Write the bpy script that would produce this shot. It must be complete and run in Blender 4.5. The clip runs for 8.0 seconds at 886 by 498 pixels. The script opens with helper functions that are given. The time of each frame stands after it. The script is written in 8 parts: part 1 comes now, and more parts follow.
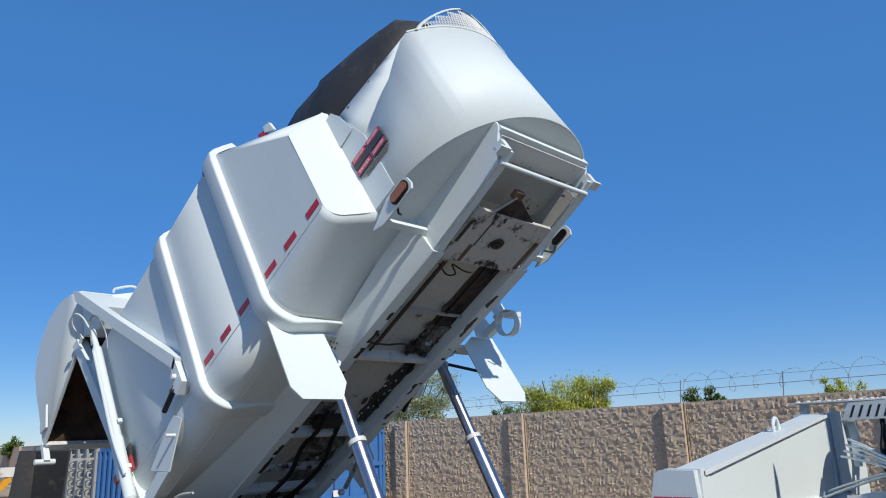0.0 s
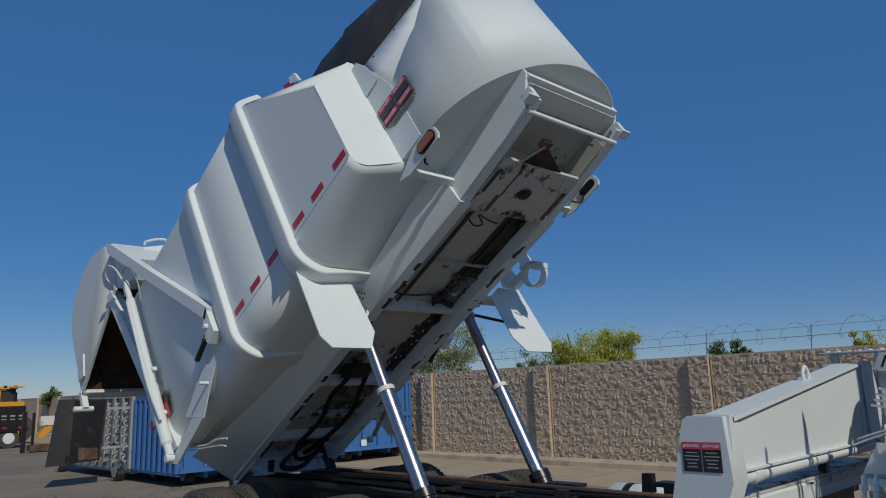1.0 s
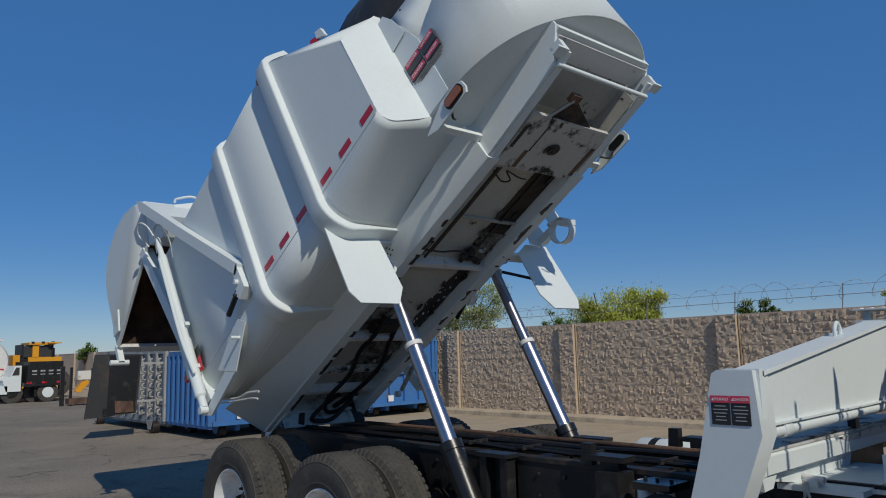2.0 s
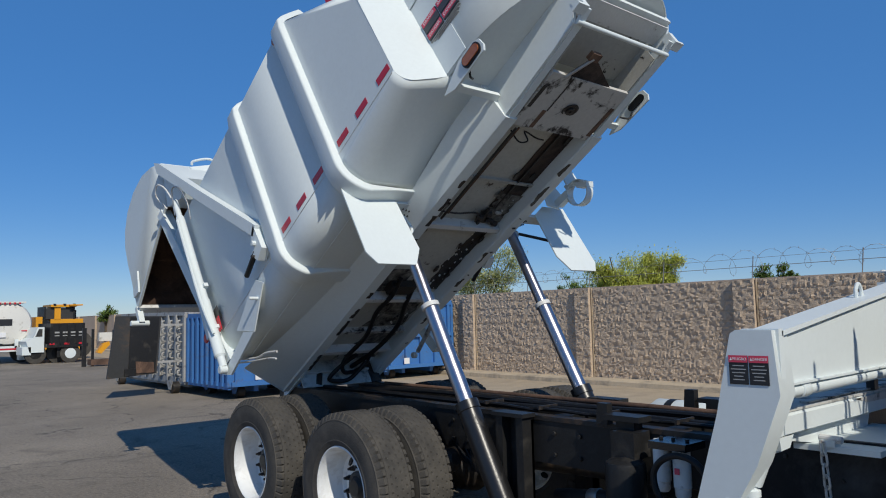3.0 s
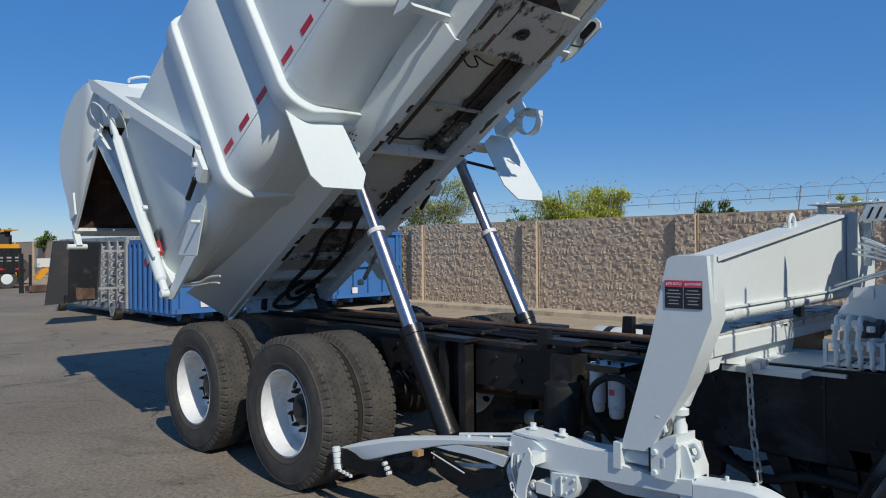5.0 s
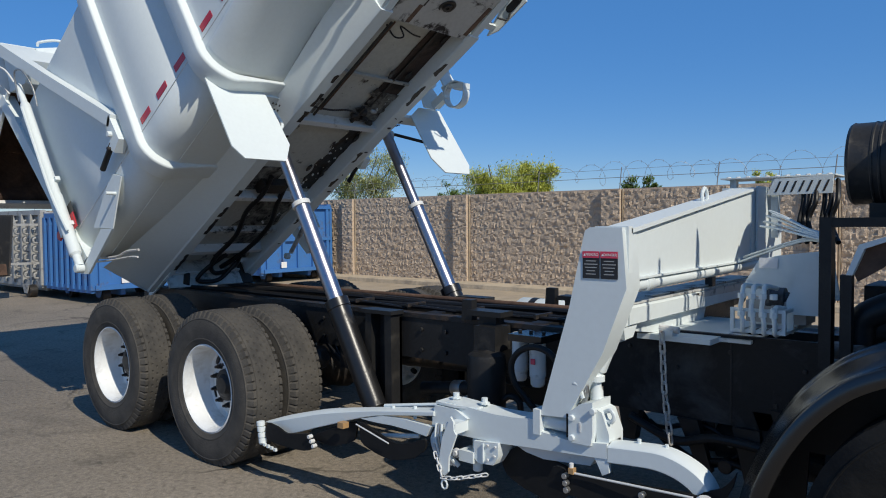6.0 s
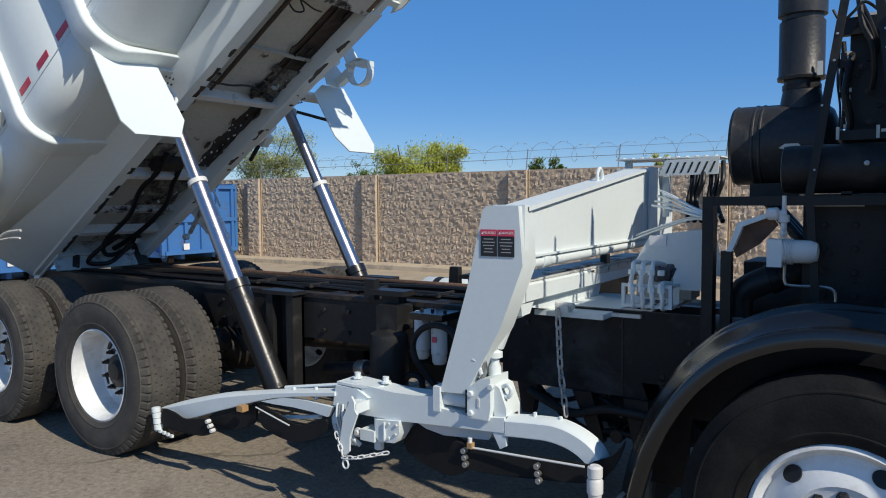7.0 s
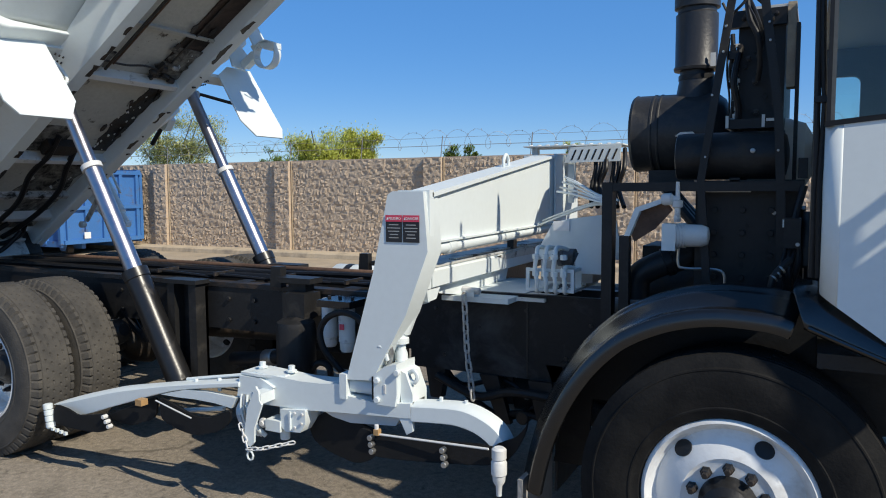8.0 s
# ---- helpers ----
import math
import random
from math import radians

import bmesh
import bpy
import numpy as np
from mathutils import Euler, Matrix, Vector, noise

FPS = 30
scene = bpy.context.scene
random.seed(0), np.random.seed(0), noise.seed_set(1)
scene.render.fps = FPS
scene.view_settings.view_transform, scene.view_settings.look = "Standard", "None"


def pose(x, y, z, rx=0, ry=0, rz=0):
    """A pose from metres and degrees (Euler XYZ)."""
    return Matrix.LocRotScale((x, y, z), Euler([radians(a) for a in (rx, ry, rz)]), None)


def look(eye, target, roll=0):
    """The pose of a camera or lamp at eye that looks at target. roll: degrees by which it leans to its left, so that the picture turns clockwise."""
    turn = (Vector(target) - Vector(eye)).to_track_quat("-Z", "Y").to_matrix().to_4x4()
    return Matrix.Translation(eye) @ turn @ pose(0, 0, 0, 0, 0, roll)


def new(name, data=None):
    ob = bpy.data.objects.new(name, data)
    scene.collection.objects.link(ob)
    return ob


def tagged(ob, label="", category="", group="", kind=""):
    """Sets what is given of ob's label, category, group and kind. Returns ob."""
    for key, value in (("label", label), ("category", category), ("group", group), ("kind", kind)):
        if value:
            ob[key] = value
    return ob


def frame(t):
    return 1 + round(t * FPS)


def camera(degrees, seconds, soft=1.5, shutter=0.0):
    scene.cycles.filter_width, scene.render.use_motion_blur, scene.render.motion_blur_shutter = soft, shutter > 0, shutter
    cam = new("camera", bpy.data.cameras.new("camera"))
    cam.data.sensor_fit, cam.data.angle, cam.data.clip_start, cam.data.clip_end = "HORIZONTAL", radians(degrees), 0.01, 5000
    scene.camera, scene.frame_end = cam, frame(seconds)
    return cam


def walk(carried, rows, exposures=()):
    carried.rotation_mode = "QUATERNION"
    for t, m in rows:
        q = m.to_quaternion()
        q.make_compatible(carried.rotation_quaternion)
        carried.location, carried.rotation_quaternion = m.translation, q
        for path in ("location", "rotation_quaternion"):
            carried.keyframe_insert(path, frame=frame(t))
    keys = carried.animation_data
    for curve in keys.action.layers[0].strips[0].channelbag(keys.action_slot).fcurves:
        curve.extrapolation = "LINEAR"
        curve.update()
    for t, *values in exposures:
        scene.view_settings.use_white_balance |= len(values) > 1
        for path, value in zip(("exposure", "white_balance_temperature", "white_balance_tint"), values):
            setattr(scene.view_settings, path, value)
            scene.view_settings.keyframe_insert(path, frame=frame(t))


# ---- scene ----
cam = camera(62.4, 8.0, soft=1.05)
PATH = [
    (0, (4.376, -3.941, 1.743), (3.036, -2.544, 2.246), -2.3),
    (0.5, (4.362, -3.946, 1.73), (2.988, -2.562, 2.173), -2.2),
    (1, (4.356, -3.946, 1.715), (2.947, -2.581, 2.1), -2.0),
    (1.5, (4.351, -3.954, 1.703), (2.905, -2.613, 2.034), -1.9),
    (3, (4.329, -3.956, 1.671), (2.819, -2.658, 1.854), -1.4),
    (3.5, (4.322, -3.951, 1.658), (2.807, -2.651, 1.792), -1.1),
    (4, (4.318, -3.948, 1.648), (2.815, -2.631, 1.732), -0.9),
    (4.5, (4.32, -3.934, 1.638), (2.846, -2.582, 1.674), -0.7),
    (6, (4.361, -3.891, 1.616), (3.07, -2.366, 1.541), -0.5),
    (6.5, (4.383, -3.873, 1.612), (3.182, -2.277, 1.51), -0.5),
    (7, (4.399, -3.85, 1.605), (3.302, -2.183, 1.476), -0.4),
    (7.5, (4.421, -3.831, 1.599), (3.425, -2.103, 1.449), -0.4),
    (8, (4.438, -3.809, 1.597), (3.536, -2.032, 1.432), -0.3),
]
EXPOSURES = [(0, 0.32, 6600, 10), (0.4, 0.26, 6600, 10), (0.6, 0.05, 6650, 10), (0.8, -0.26, 6750, 10), (1.0, -0.42, 6800, 10), (1.5, -0.47, 6800, 10), (1.7, -0.42, 6800, 10), (2.3, -0.1, 6750, 10), (2.8, 0.05, 6700, 10), (3.5, 0.1, 6700, 10), (4.5, 0.1, 6700, 10), (6.0, 0.22, 6800, 10), (7.0, 0.36, 6900, 10), (8.0, 0.53, 7000, 10)]
walk(cam, [(t, look(eye, target, roll)) for t, eye, target, roll in PATH], EXPOSURES)

# ---- light ----
SUN_EL, SUN_AZ = radians(41.0), math.atan2(-0.27, 0.96)   # towards the sun: ahead of the truck, a little to its kerb side
world = bpy.data.worlds.new("sky")
scene.world = world
world.use_nodes = True
wn = world.node_tree
sky = wn.nodes.new("ShaderNodeTexSky")
sky.sky_type, sky.sun_disc = "NISHITA", False
sky.sun_elevation, sky.sun_rotation = SUN_EL, math.pi / 2 - SUN_AZ
sky.altitude, sky.air_density, sky.dust_density, sky.ozone_density = 1500, 1.0, 0.0, 2.5
tint = wn.nodes.new("ShaderNodeHueSaturation")
tint.inputs["Hue"].default_value, tint.inputs["Saturation"].default_value = 0.509, 1.4
wn.links.new(sky.outputs[0], tint.inputs["Color"])
even = wn.nodes.new("ShaderNodeMix")          # a clear, even azure from dry air
even.data_type = "RGBA"
even.inputs["Factor"].default_value = 0.55
even.inputs[7].default_value = (0.85, 2.65, 6.4, 1)
wn.links.new(tint.outputs[0], even.inputs[6])
high, fade, dim = wn.nodes.new("ShaderNodeSeparateXYZ"), wn.nodes.new("ShaderNodeMapRange"), wn.nodes.new("ShaderNodeVectorMath")
wn.links.new(wn.nodes.new("ShaderNodeTexCoord").outputs["Generated"], high.inputs[0])      # a clear sky deepens towards the zenith
fade.interpolation_type = "SMOOTHSTEP"
fade.inputs["From Min"].default_value, fade.inputs["From Max"].default_value, fade.inputs["To Min"].default_value, fade.inputs["To Max"].default_value = 0.45, 1.0, 1.0, 0.45
dim.operation = "SCALE"
wn.links.new(high.outputs["Z"], fade.inputs["Value"]), wn.links.new(even.outputs[2], dim.inputs[0]), wn.links.new(fade.outputs[0], dim.inputs["Scale"])
wn.links.new(dim.outputs[0], wn.nodes["Background"].inputs[0])
wn.nodes["Background"].inputs[1].default_value = 0.09
sun = new("sun", bpy.data.lights.new("sun", "SUN"))
sun.data.energy, sun.data.angle, sun.data.color = 3.05, radians(0.53), (1.0, 0.96, 0.86)
to_sun = Vector((math.cos(SUN_EL) * math.cos(SUN_AZ), math.cos(SUN_EL) * math.sin(SUN_AZ), math.sin(SUN_EL)))
sun.matrix_world = look(to_sun * 60, (0, 0, 0))


# ---- materials ----
def paint(name, color, rough=0.4, metal=0.0, grain=8.0, vary=0.12, dirt=None, dirt_amount=0.0, dirt_scale=3.0, bump=0.05,
          bump_scale=60.0, coat=0.0, per_object=0.0, sharp=0.08, spec=0.5):
    """A surface with large and small variation, optional patches of dirt or wear, and fine relief."""
    m = bpy.data.materials.new(name)
    m.use_nodes = True
    n, l = m.node_tree.nodes, m.node_tree.links
    b = n["Principled BSDF"]
    b.inputs["Metallic"].default_value = metal
    b.inputs["Coat Weight"].default_value = coat
    b.inputs["Specular IOR Level"].default_value = spec
    b.inputs["Coat Roughness"].default_value = 0.2
    tc = n.new("ShaderNodeTexCoord")
    big, fine = n.new("ShaderNodeTexNoise"), n.new("ShaderNodeTexNoise")
    big.inputs["Scale"].default_value, big.inputs["Detail"].default_value = grain * 0.2, 4
    fine.inputs["Scale"].default_value, fine.inputs["Detail"].default_value = grain * 4, 6
    l.new(tc.outputs["Object"], big.inputs["Vector"]), l.new(tc.outputs["Object"], fine.inputs["Vector"])
    mix = n.new("ShaderNodeMath")
    mix.operation = "ADD"
    l.new(big.outputs[0], mix.inputs[0]), l.new(fine.outputs[0], mix.inputs[1])
    span = n.new("ShaderNodeMapRange")
    span.inputs["From Min"].default_value, span.inputs["From Max"].default_value = 0.6, 1.4
    span.inputs["To Min"].default_value, span.inputs["To Max"].default_value = 1 - vary, 1 + vary
    l.new(mix.outputs[0], span.inputs["Value"])
    col = n.new("ShaderNodeVectorMath")
    col.operation = "SCALE"
    col.inputs[0].default_value = color
    l.new(span.outputs[0], col.inputs["Scale"])
    out = col.outputs[0]
    if per_object:
        info, r2 = n.new("ShaderNodeObjectInfo"), n.new("ShaderNodeMapRange")
        r2.inputs["To Min"].default_value, r2.inputs["To Max"].default_value = 1 - per_object, 1 + per_object
        l.new(info.outputs["Random"], r2.inputs["Value"])
        c2 = n.new("ShaderNodeVectorMath")
        c2.operation = "SCALE"
        l.new(out, c2.inputs[0]), l.new(r2.outputs[0], c2.inputs["Scale"])
        out = c2.outputs[0]
    rough_out = None
    if dirt:
        dn, ramp, mx = n.new("ShaderNodeTexNoise"), n.new("ShaderNodeMapRange"), n.new("ShaderNodeMix")
        dn.inputs["Scale"].default_value, dn.inputs["Detail"].default_value, dn.inputs["Roughness"].default_value = dirt_scale, 8, 0.65
        dn.inputs["Distortion"].default_value = 0.4
        l.new(tc.outputs["Object"], dn.inputs["Vector"])
        edge = 0.72 - 0.45 * dirt_amount
        ramp.inputs["From Min"].default_value, ramp.inputs["From Max"].default_value = edge - sharp, edge + sharp
        l.new(dn.outputs[0], ramp.inputs["Value"])
        mx.data_type = "RGBA"
        l.new(ramp.outputs[0], mx.inputs["Factor"]), l.new(out, mx.inputs[6])
        mx.inputs[7].default_value = (*dirt, 1)
        out = mx.outputs[2]
        rr = n.new("ShaderNodeMapRange")
        rr.inputs["To Min"].default_value, rr.inputs["To Max"].default_value = rough, 0.85
        l.new(ramp.outputs[0], rr.inputs["Value"])
        rough_out = rr.outputs[0]
    if rough_out is None:
        rr = n.new("ShaderNodeMapRange")
        rr.inputs["To Min"].default_value, rr.inputs["To Max"].default_value = max(rough - 0.08, 0.02), min(rough + 0.1, 1)
        l.new(fine.outputs[0], rr.inputs["Value"])
        rough_out = rr.outputs[0]
    l.new(rough_out, b.inputs["Roughness"]), l.new(out, b.inputs["Base Color"])
    if bump:
        bn, bp = n.new("ShaderNodeTexNoise"), n.new("ShaderNodeBump")
        bn.inputs["Scale"].default_value, bn.inputs["Detail"].default_value = bump_scale, 5
        l.new(tc.outputs["Object"], bn.inputs["Vector"])
        bp.inputs["Strength"].default_value, bp.inputs["Distance"].default_value = bump, 0.02
        l.new(bn.outputs[0], bp.inputs["Height"]), l.new(bp.outputs[0], b.inputs["Normal"])
    return m


WHITE = paint("white_truck_paint", (0.69, 0.745, 0.745), 0.5, vary=0.035, bump=0.004, bump_scale=5, spec=0.3)
WHITE_USED = paint("used_white_paint", (0.66, 0.66, 0.64), 0.5, vary=0.05, dirt=(0.16, 0.13, 0.10), dirt_amount=0.12, dirt_scale=11, bump=0.08)
RIM_WHITE = paint("dusty_white_rim_paint", (0.76, 0.775, 0.77), 0.5, vary=0.05, dirt=(0.46, 0.43, 0.38), dirt_amount=0.16, dirt_scale=7, bump=0.05, sharp=0.16)
WHITE_WORN = paint("worn_white_underside", (0.55, 0.55, 0.52), 0.6, vary=0.12, dirt=(0.04, 0.032, 0.027), dirt_amount=0.30, dirt_scale=4, bump=0.12)
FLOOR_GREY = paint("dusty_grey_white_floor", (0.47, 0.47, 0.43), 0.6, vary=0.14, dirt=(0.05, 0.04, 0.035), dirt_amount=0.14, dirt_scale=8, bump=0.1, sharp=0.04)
FLOOR_GREASY = paint("grey_floor_with_black_grease", (0.26, 0.25, 0.22), 0.55, vary=0.25, dirt=(0.016, 0.013, 0.011), dirt_amount=0.52, dirt_scale=11, bump=0.25, sharp=0.13)
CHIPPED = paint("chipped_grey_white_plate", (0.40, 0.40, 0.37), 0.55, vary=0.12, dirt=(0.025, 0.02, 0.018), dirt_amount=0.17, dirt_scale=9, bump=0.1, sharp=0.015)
CAB_TRIM = paint("dark_grey_cab_trim", (0.10, 0.11, 0.115), 0.6, vary=0.15, bump=0.1)
# pale base colour carries the sunlight that falls on the flap
PALE_FLAP = paint("sunlit_toned_grey_flap", (0.30, 0.29, 0.27), 0.7, vary=0.2, bump=0.2)
WHITE_SCUFFED = paint("scuffed_white_plate", (0.52, 0.51, 0.48), 0.5, vary=0.1, dirt=(0.035, 0.028, 0.024), dirt_amount=0.33, dirt_scale=7, bump=0.1, sharp=0.05)
BLACK = paint("black_chassis_paint", (0.0175, 0.0175, 0.018), 0.42, vary=0.25, dirt=(0.045, 0.041, 0.036), dirt_amount=0.2, dirt_scale=5, bump=0.08, spec=0.3)
BLACK_GLOSS = paint("black_fender_plastic", (0.008, 0.008, 0.0085), 0.22, vary=0.2, bump=0.015, bump_scale=12, spec=0.8)
SPRAYED = paint("black_panel_with_grey_overspray", (0.010, 0.010, 0.011), 0.5, vary=0.25, dirt=(0.075, 0.075, 0.075), dirt_amount=0.27, dirt_scale=3.2, bump=0.08, sharp=0.12, spec=0.3)
GREASE = paint("greasy_black_steel", (0.017, 0.015, 0.014), 0.5, vary=0.4, dirt=(0.055, 0.036, 0.024), dirt_amount=0.3, dirt_scale=8, bump=0.2)
RUST = paint("rusty_brown_steel", (0.15, 0.085, 0.055), 0.75, vary=0.35, dirt=(0.07, 0.04, 0.028), dirt_amount=0.45, dirt_scale=3, bump=0.2)
RUST_DARK = paint("dark_brown_greasy_rust", (0.055, 0.033, 0.024), 0.7, vary=0.35, dirt=(0.02, 0.016, 0.013), dirt_amount=0.45, dirt_scale=5, bump=0.2)
HOIST_BLACK = paint("black_barrel_paint", (0.012, 0.012, 0.013), 0.33, vary=0.2, dirt=(0.05, 0.045, 0.04), dirt_amount=0.12, dirt_scale=9, bump=0.04)
APRON = paint("dusty_tan_concrete", (0.45, 0.36, 0.25), 0.85, vary=0.15, grain=6, dirt=(0.33, 0.265, 0.19), dirt_amount=0.35, dirt_scale=1.2, bump=0.3, sharp=0.15)
# darker copy of the tyre rubber: the wheel well's shade is in its colour
RUBBER_SHADED = paint("shaded_tyre_rubber", (0.010, 0.0098, 0.0096), 0.75, vary=0.3, dirt=(0.028, 0.026, 0.023), dirt_amount=0.2, dirt_scale=6, sharp=0.2, bump=0.1, bump_scale=90, spec=0.2)
BLACK_DUSTY = paint("dusty_black_paint", (0.030, 0.030, 0.031), 0.42, vary=0.25, dirt=(0.07, 0.066, 0.06), dirt_amount=0.22, dirt_scale=6, bump=0.08, spec=0.4)
RUBBER = paint("tyre_rubber", (0.055, 0.052, 0.048), 0.8, vary=0.2, dirt=(0.11, 0.10, 0.086), dirt_amount=0.34, dirt_scale=5, bump=0.15, bump_scale=90, sharp=0.2, spec=0.2)
HOSE = paint("black_hose_rubber", (0.010, 0.010, 0.011), 0.45, vary=0.2, spec=0.3)
BELT = paint("black_belt_rubber", (0.010, 0.010, 0.0105), 0.6, vary=0.3, dirt=(0.018, 0.017, 0.016), dirt_amount=0.15, dirt_scale=9, bump=0.15, bump_scale=14, spec=0.2)
FLAP = paint("black_rubber_sheet", (0.03, 0.03, 0.032), 0.6, vary=0.3, dirt=(0.10, 0.09, 0.08), dirt_amount=0.2, dirt_scale=5, bump=0.3, bump_scale=10)
CHROME = paint("chromed_rod", (0.42, 0.41, 0.45), 0.3, metal=1.0, vary=0.05, bump=0.01)
STEEL = paint("bare_zinc_steel", (0.45, 0.45, 0.44), 0.42, metal=0.9, vary=0.15, bump=0.1)
CHAIN = paint("dull_galvanised_chain", (0.62, 0.61, 0.58), 0.45, metal=0.35, vary=0.2, dirt=(0.12, 0.08, 0.05), dirt_amount=0.25, dirt_scale=20)
RED = paint("red_reflective_tape", (0.55, 0.02, 0.035), 0.35, vary=0.1, bump=0.05, bump_scale=200)
RED_LABEL = paint("red_label_print", (0.70, 0.06, 0.11), 0.4, vary=0.06)
BLACK_LABEL = paint("black_label_print", (0.02, 0.02, 0.022), 0.4, vary=0.1)
GREY_LABEL = paint("dark_grey_label_print", (0.06, 0.06, 0.065), 0.4, vary=0.2)
WHITE_LABEL = paint("white_label_print", (0.78, 0.78, 0.78), 0.45, vary=0.03)
AMBER = paint("amber_lamp_lens", (0.36, 0.095, 0.02), 0.2, vary=0.25, bump=0.3, bump_scale=120, coat=0.5)
DARK_LENS = paint("dark_lamp_lens", (0.03, 0.015, 0.012), 0.2, vary=0.2)
GOLD = paint("worn_orange_pin", (0.42, 0.25, 0.11), 0.5, vary=0.2)
BLUE = paint("blue_container_paint", (0.045, 0.165, 0.42), 0.5, vary=0.12, dirt=(0.12, 0.10, 0.08), dirt_amount=0.15, dirt_scale=4, bump=0.08)
PUMP_GREY = paint("blue_grey_pump_casting", (0.07, 0.08, 0.095), 0.5, vary=0.2, dirt=(0.03, 0.028, 0.026), dirt_amount=0.25, dirt_scale=9, bump=0.2)
GREY_BIN = paint("grey_container_paint", (0.36, 0.36, 0.35), 0.55, vary=0.12, dirt=(0.10, 0.08, 0.06), dirt_amount=0.2, dirt_scale=4, bump=0.08)
DARK_BIN = paint("dark_steel_panel", (0.03, 0.03, 0.03), 0.6, vary=0.3, dirt=(0.09, 0.06, 0.04), dirt_amount=0.3, dirt_scale=2)
YELLOW = paint("yellow_machine_paint", (0.75, 0.33, 0.015), 0.4, vary=0.08)
TANK_WHITE = paint("off_white_tank_paint", (0.70, 0.68, 0.62), 0.4, vary=0.06, dirt=(0.3, 0.26, 0.2), dirt_amount=0.15)
CONCRETE = paint("pale_concrete", (0.50, 0.405, 0.285), 0.85, vary=0.15, grain=4, dirt=(0.3, 0.25, 0.19), dirt_amount=0.3, dirt_scale=2, bump=0.3)
MORTAR = paint("tan_mortar", (0.46, 0.36, 0.275), 0.9, vary=0.1)
BLOCK = paint("tan_split_face_block", (0.55, 0.43, 0.315), 0.9, grain=10, vary=0.16, bump=0.8, bump_scale=45, per_object=0.03)
PILASTER = paint("tan_pilaster_block", (0.54, 0.42, 0.32), 0.9, grain=10, vary=0.18, bump=0.4, bump_scale=30)
BARK = paint("brown_bark", (0.10, 0.075, 0.05), 0.9, vary=0.3, bump=0.4, bump_scale=20)
WIRE = paint("galvanised_wire", (0.26, 0.26, 0.26), 0.5, metal=0.3, vary=0.1)


def leaf_material(name, color, spread):
    m = bpy.data.materials.new(name)
    m.use_nodes = True
    n, l = m.node_tree.nodes, m.node_tree.links
    b = n["Principled BSDF"]
    b.inputs["Roughness"].default_value = 0.6
    geo, hsv = n.new("ShaderNodeNewGeometry"), n.new("ShaderNodeHueSaturation")
    hsv.inputs["Color"].default_value = (*color, 1)
    r = n.new("ShaderNodeMapRange")
    r.inputs["To Min"].default_value, r.inputs["To Max"].default_value = 1 - spread, 1 + spread
    l.new(geo.outputs["Random Per Island"], r.inputs["Value"]), l.new(r.outputs[0], hsv.inputs["Value"])
    l.new(hsv.outputs[0], b.inputs["Base Color"])
    trans, mixs = n.new("ShaderNodeBsdfTranslucent"), n.new("ShaderNodeMixShader")
    l.new(hsv.outputs[0], trans.inputs["Color"])
    mixs.inputs[0].default_value = 0.4
    l.new(b.outputs[0], mixs.inputs[1]), l.new(trans.outputs[0], mixs.inputs[2])
    l.new(mixs.outputs[0], n["Material Output"].inputs[0])
    return m


LEAF = leaf_material("yellow_green_leaves", (0.60, 0.62, 0.16), 0.3)
LEAF_DARK = leaf_material("green_leaves", (0.20, 0.28, 0.07), 0.45)
LEAF_PALE = leaf_material("grey_green_leaves", (0.50, 0.52, 0.24), 0.3)


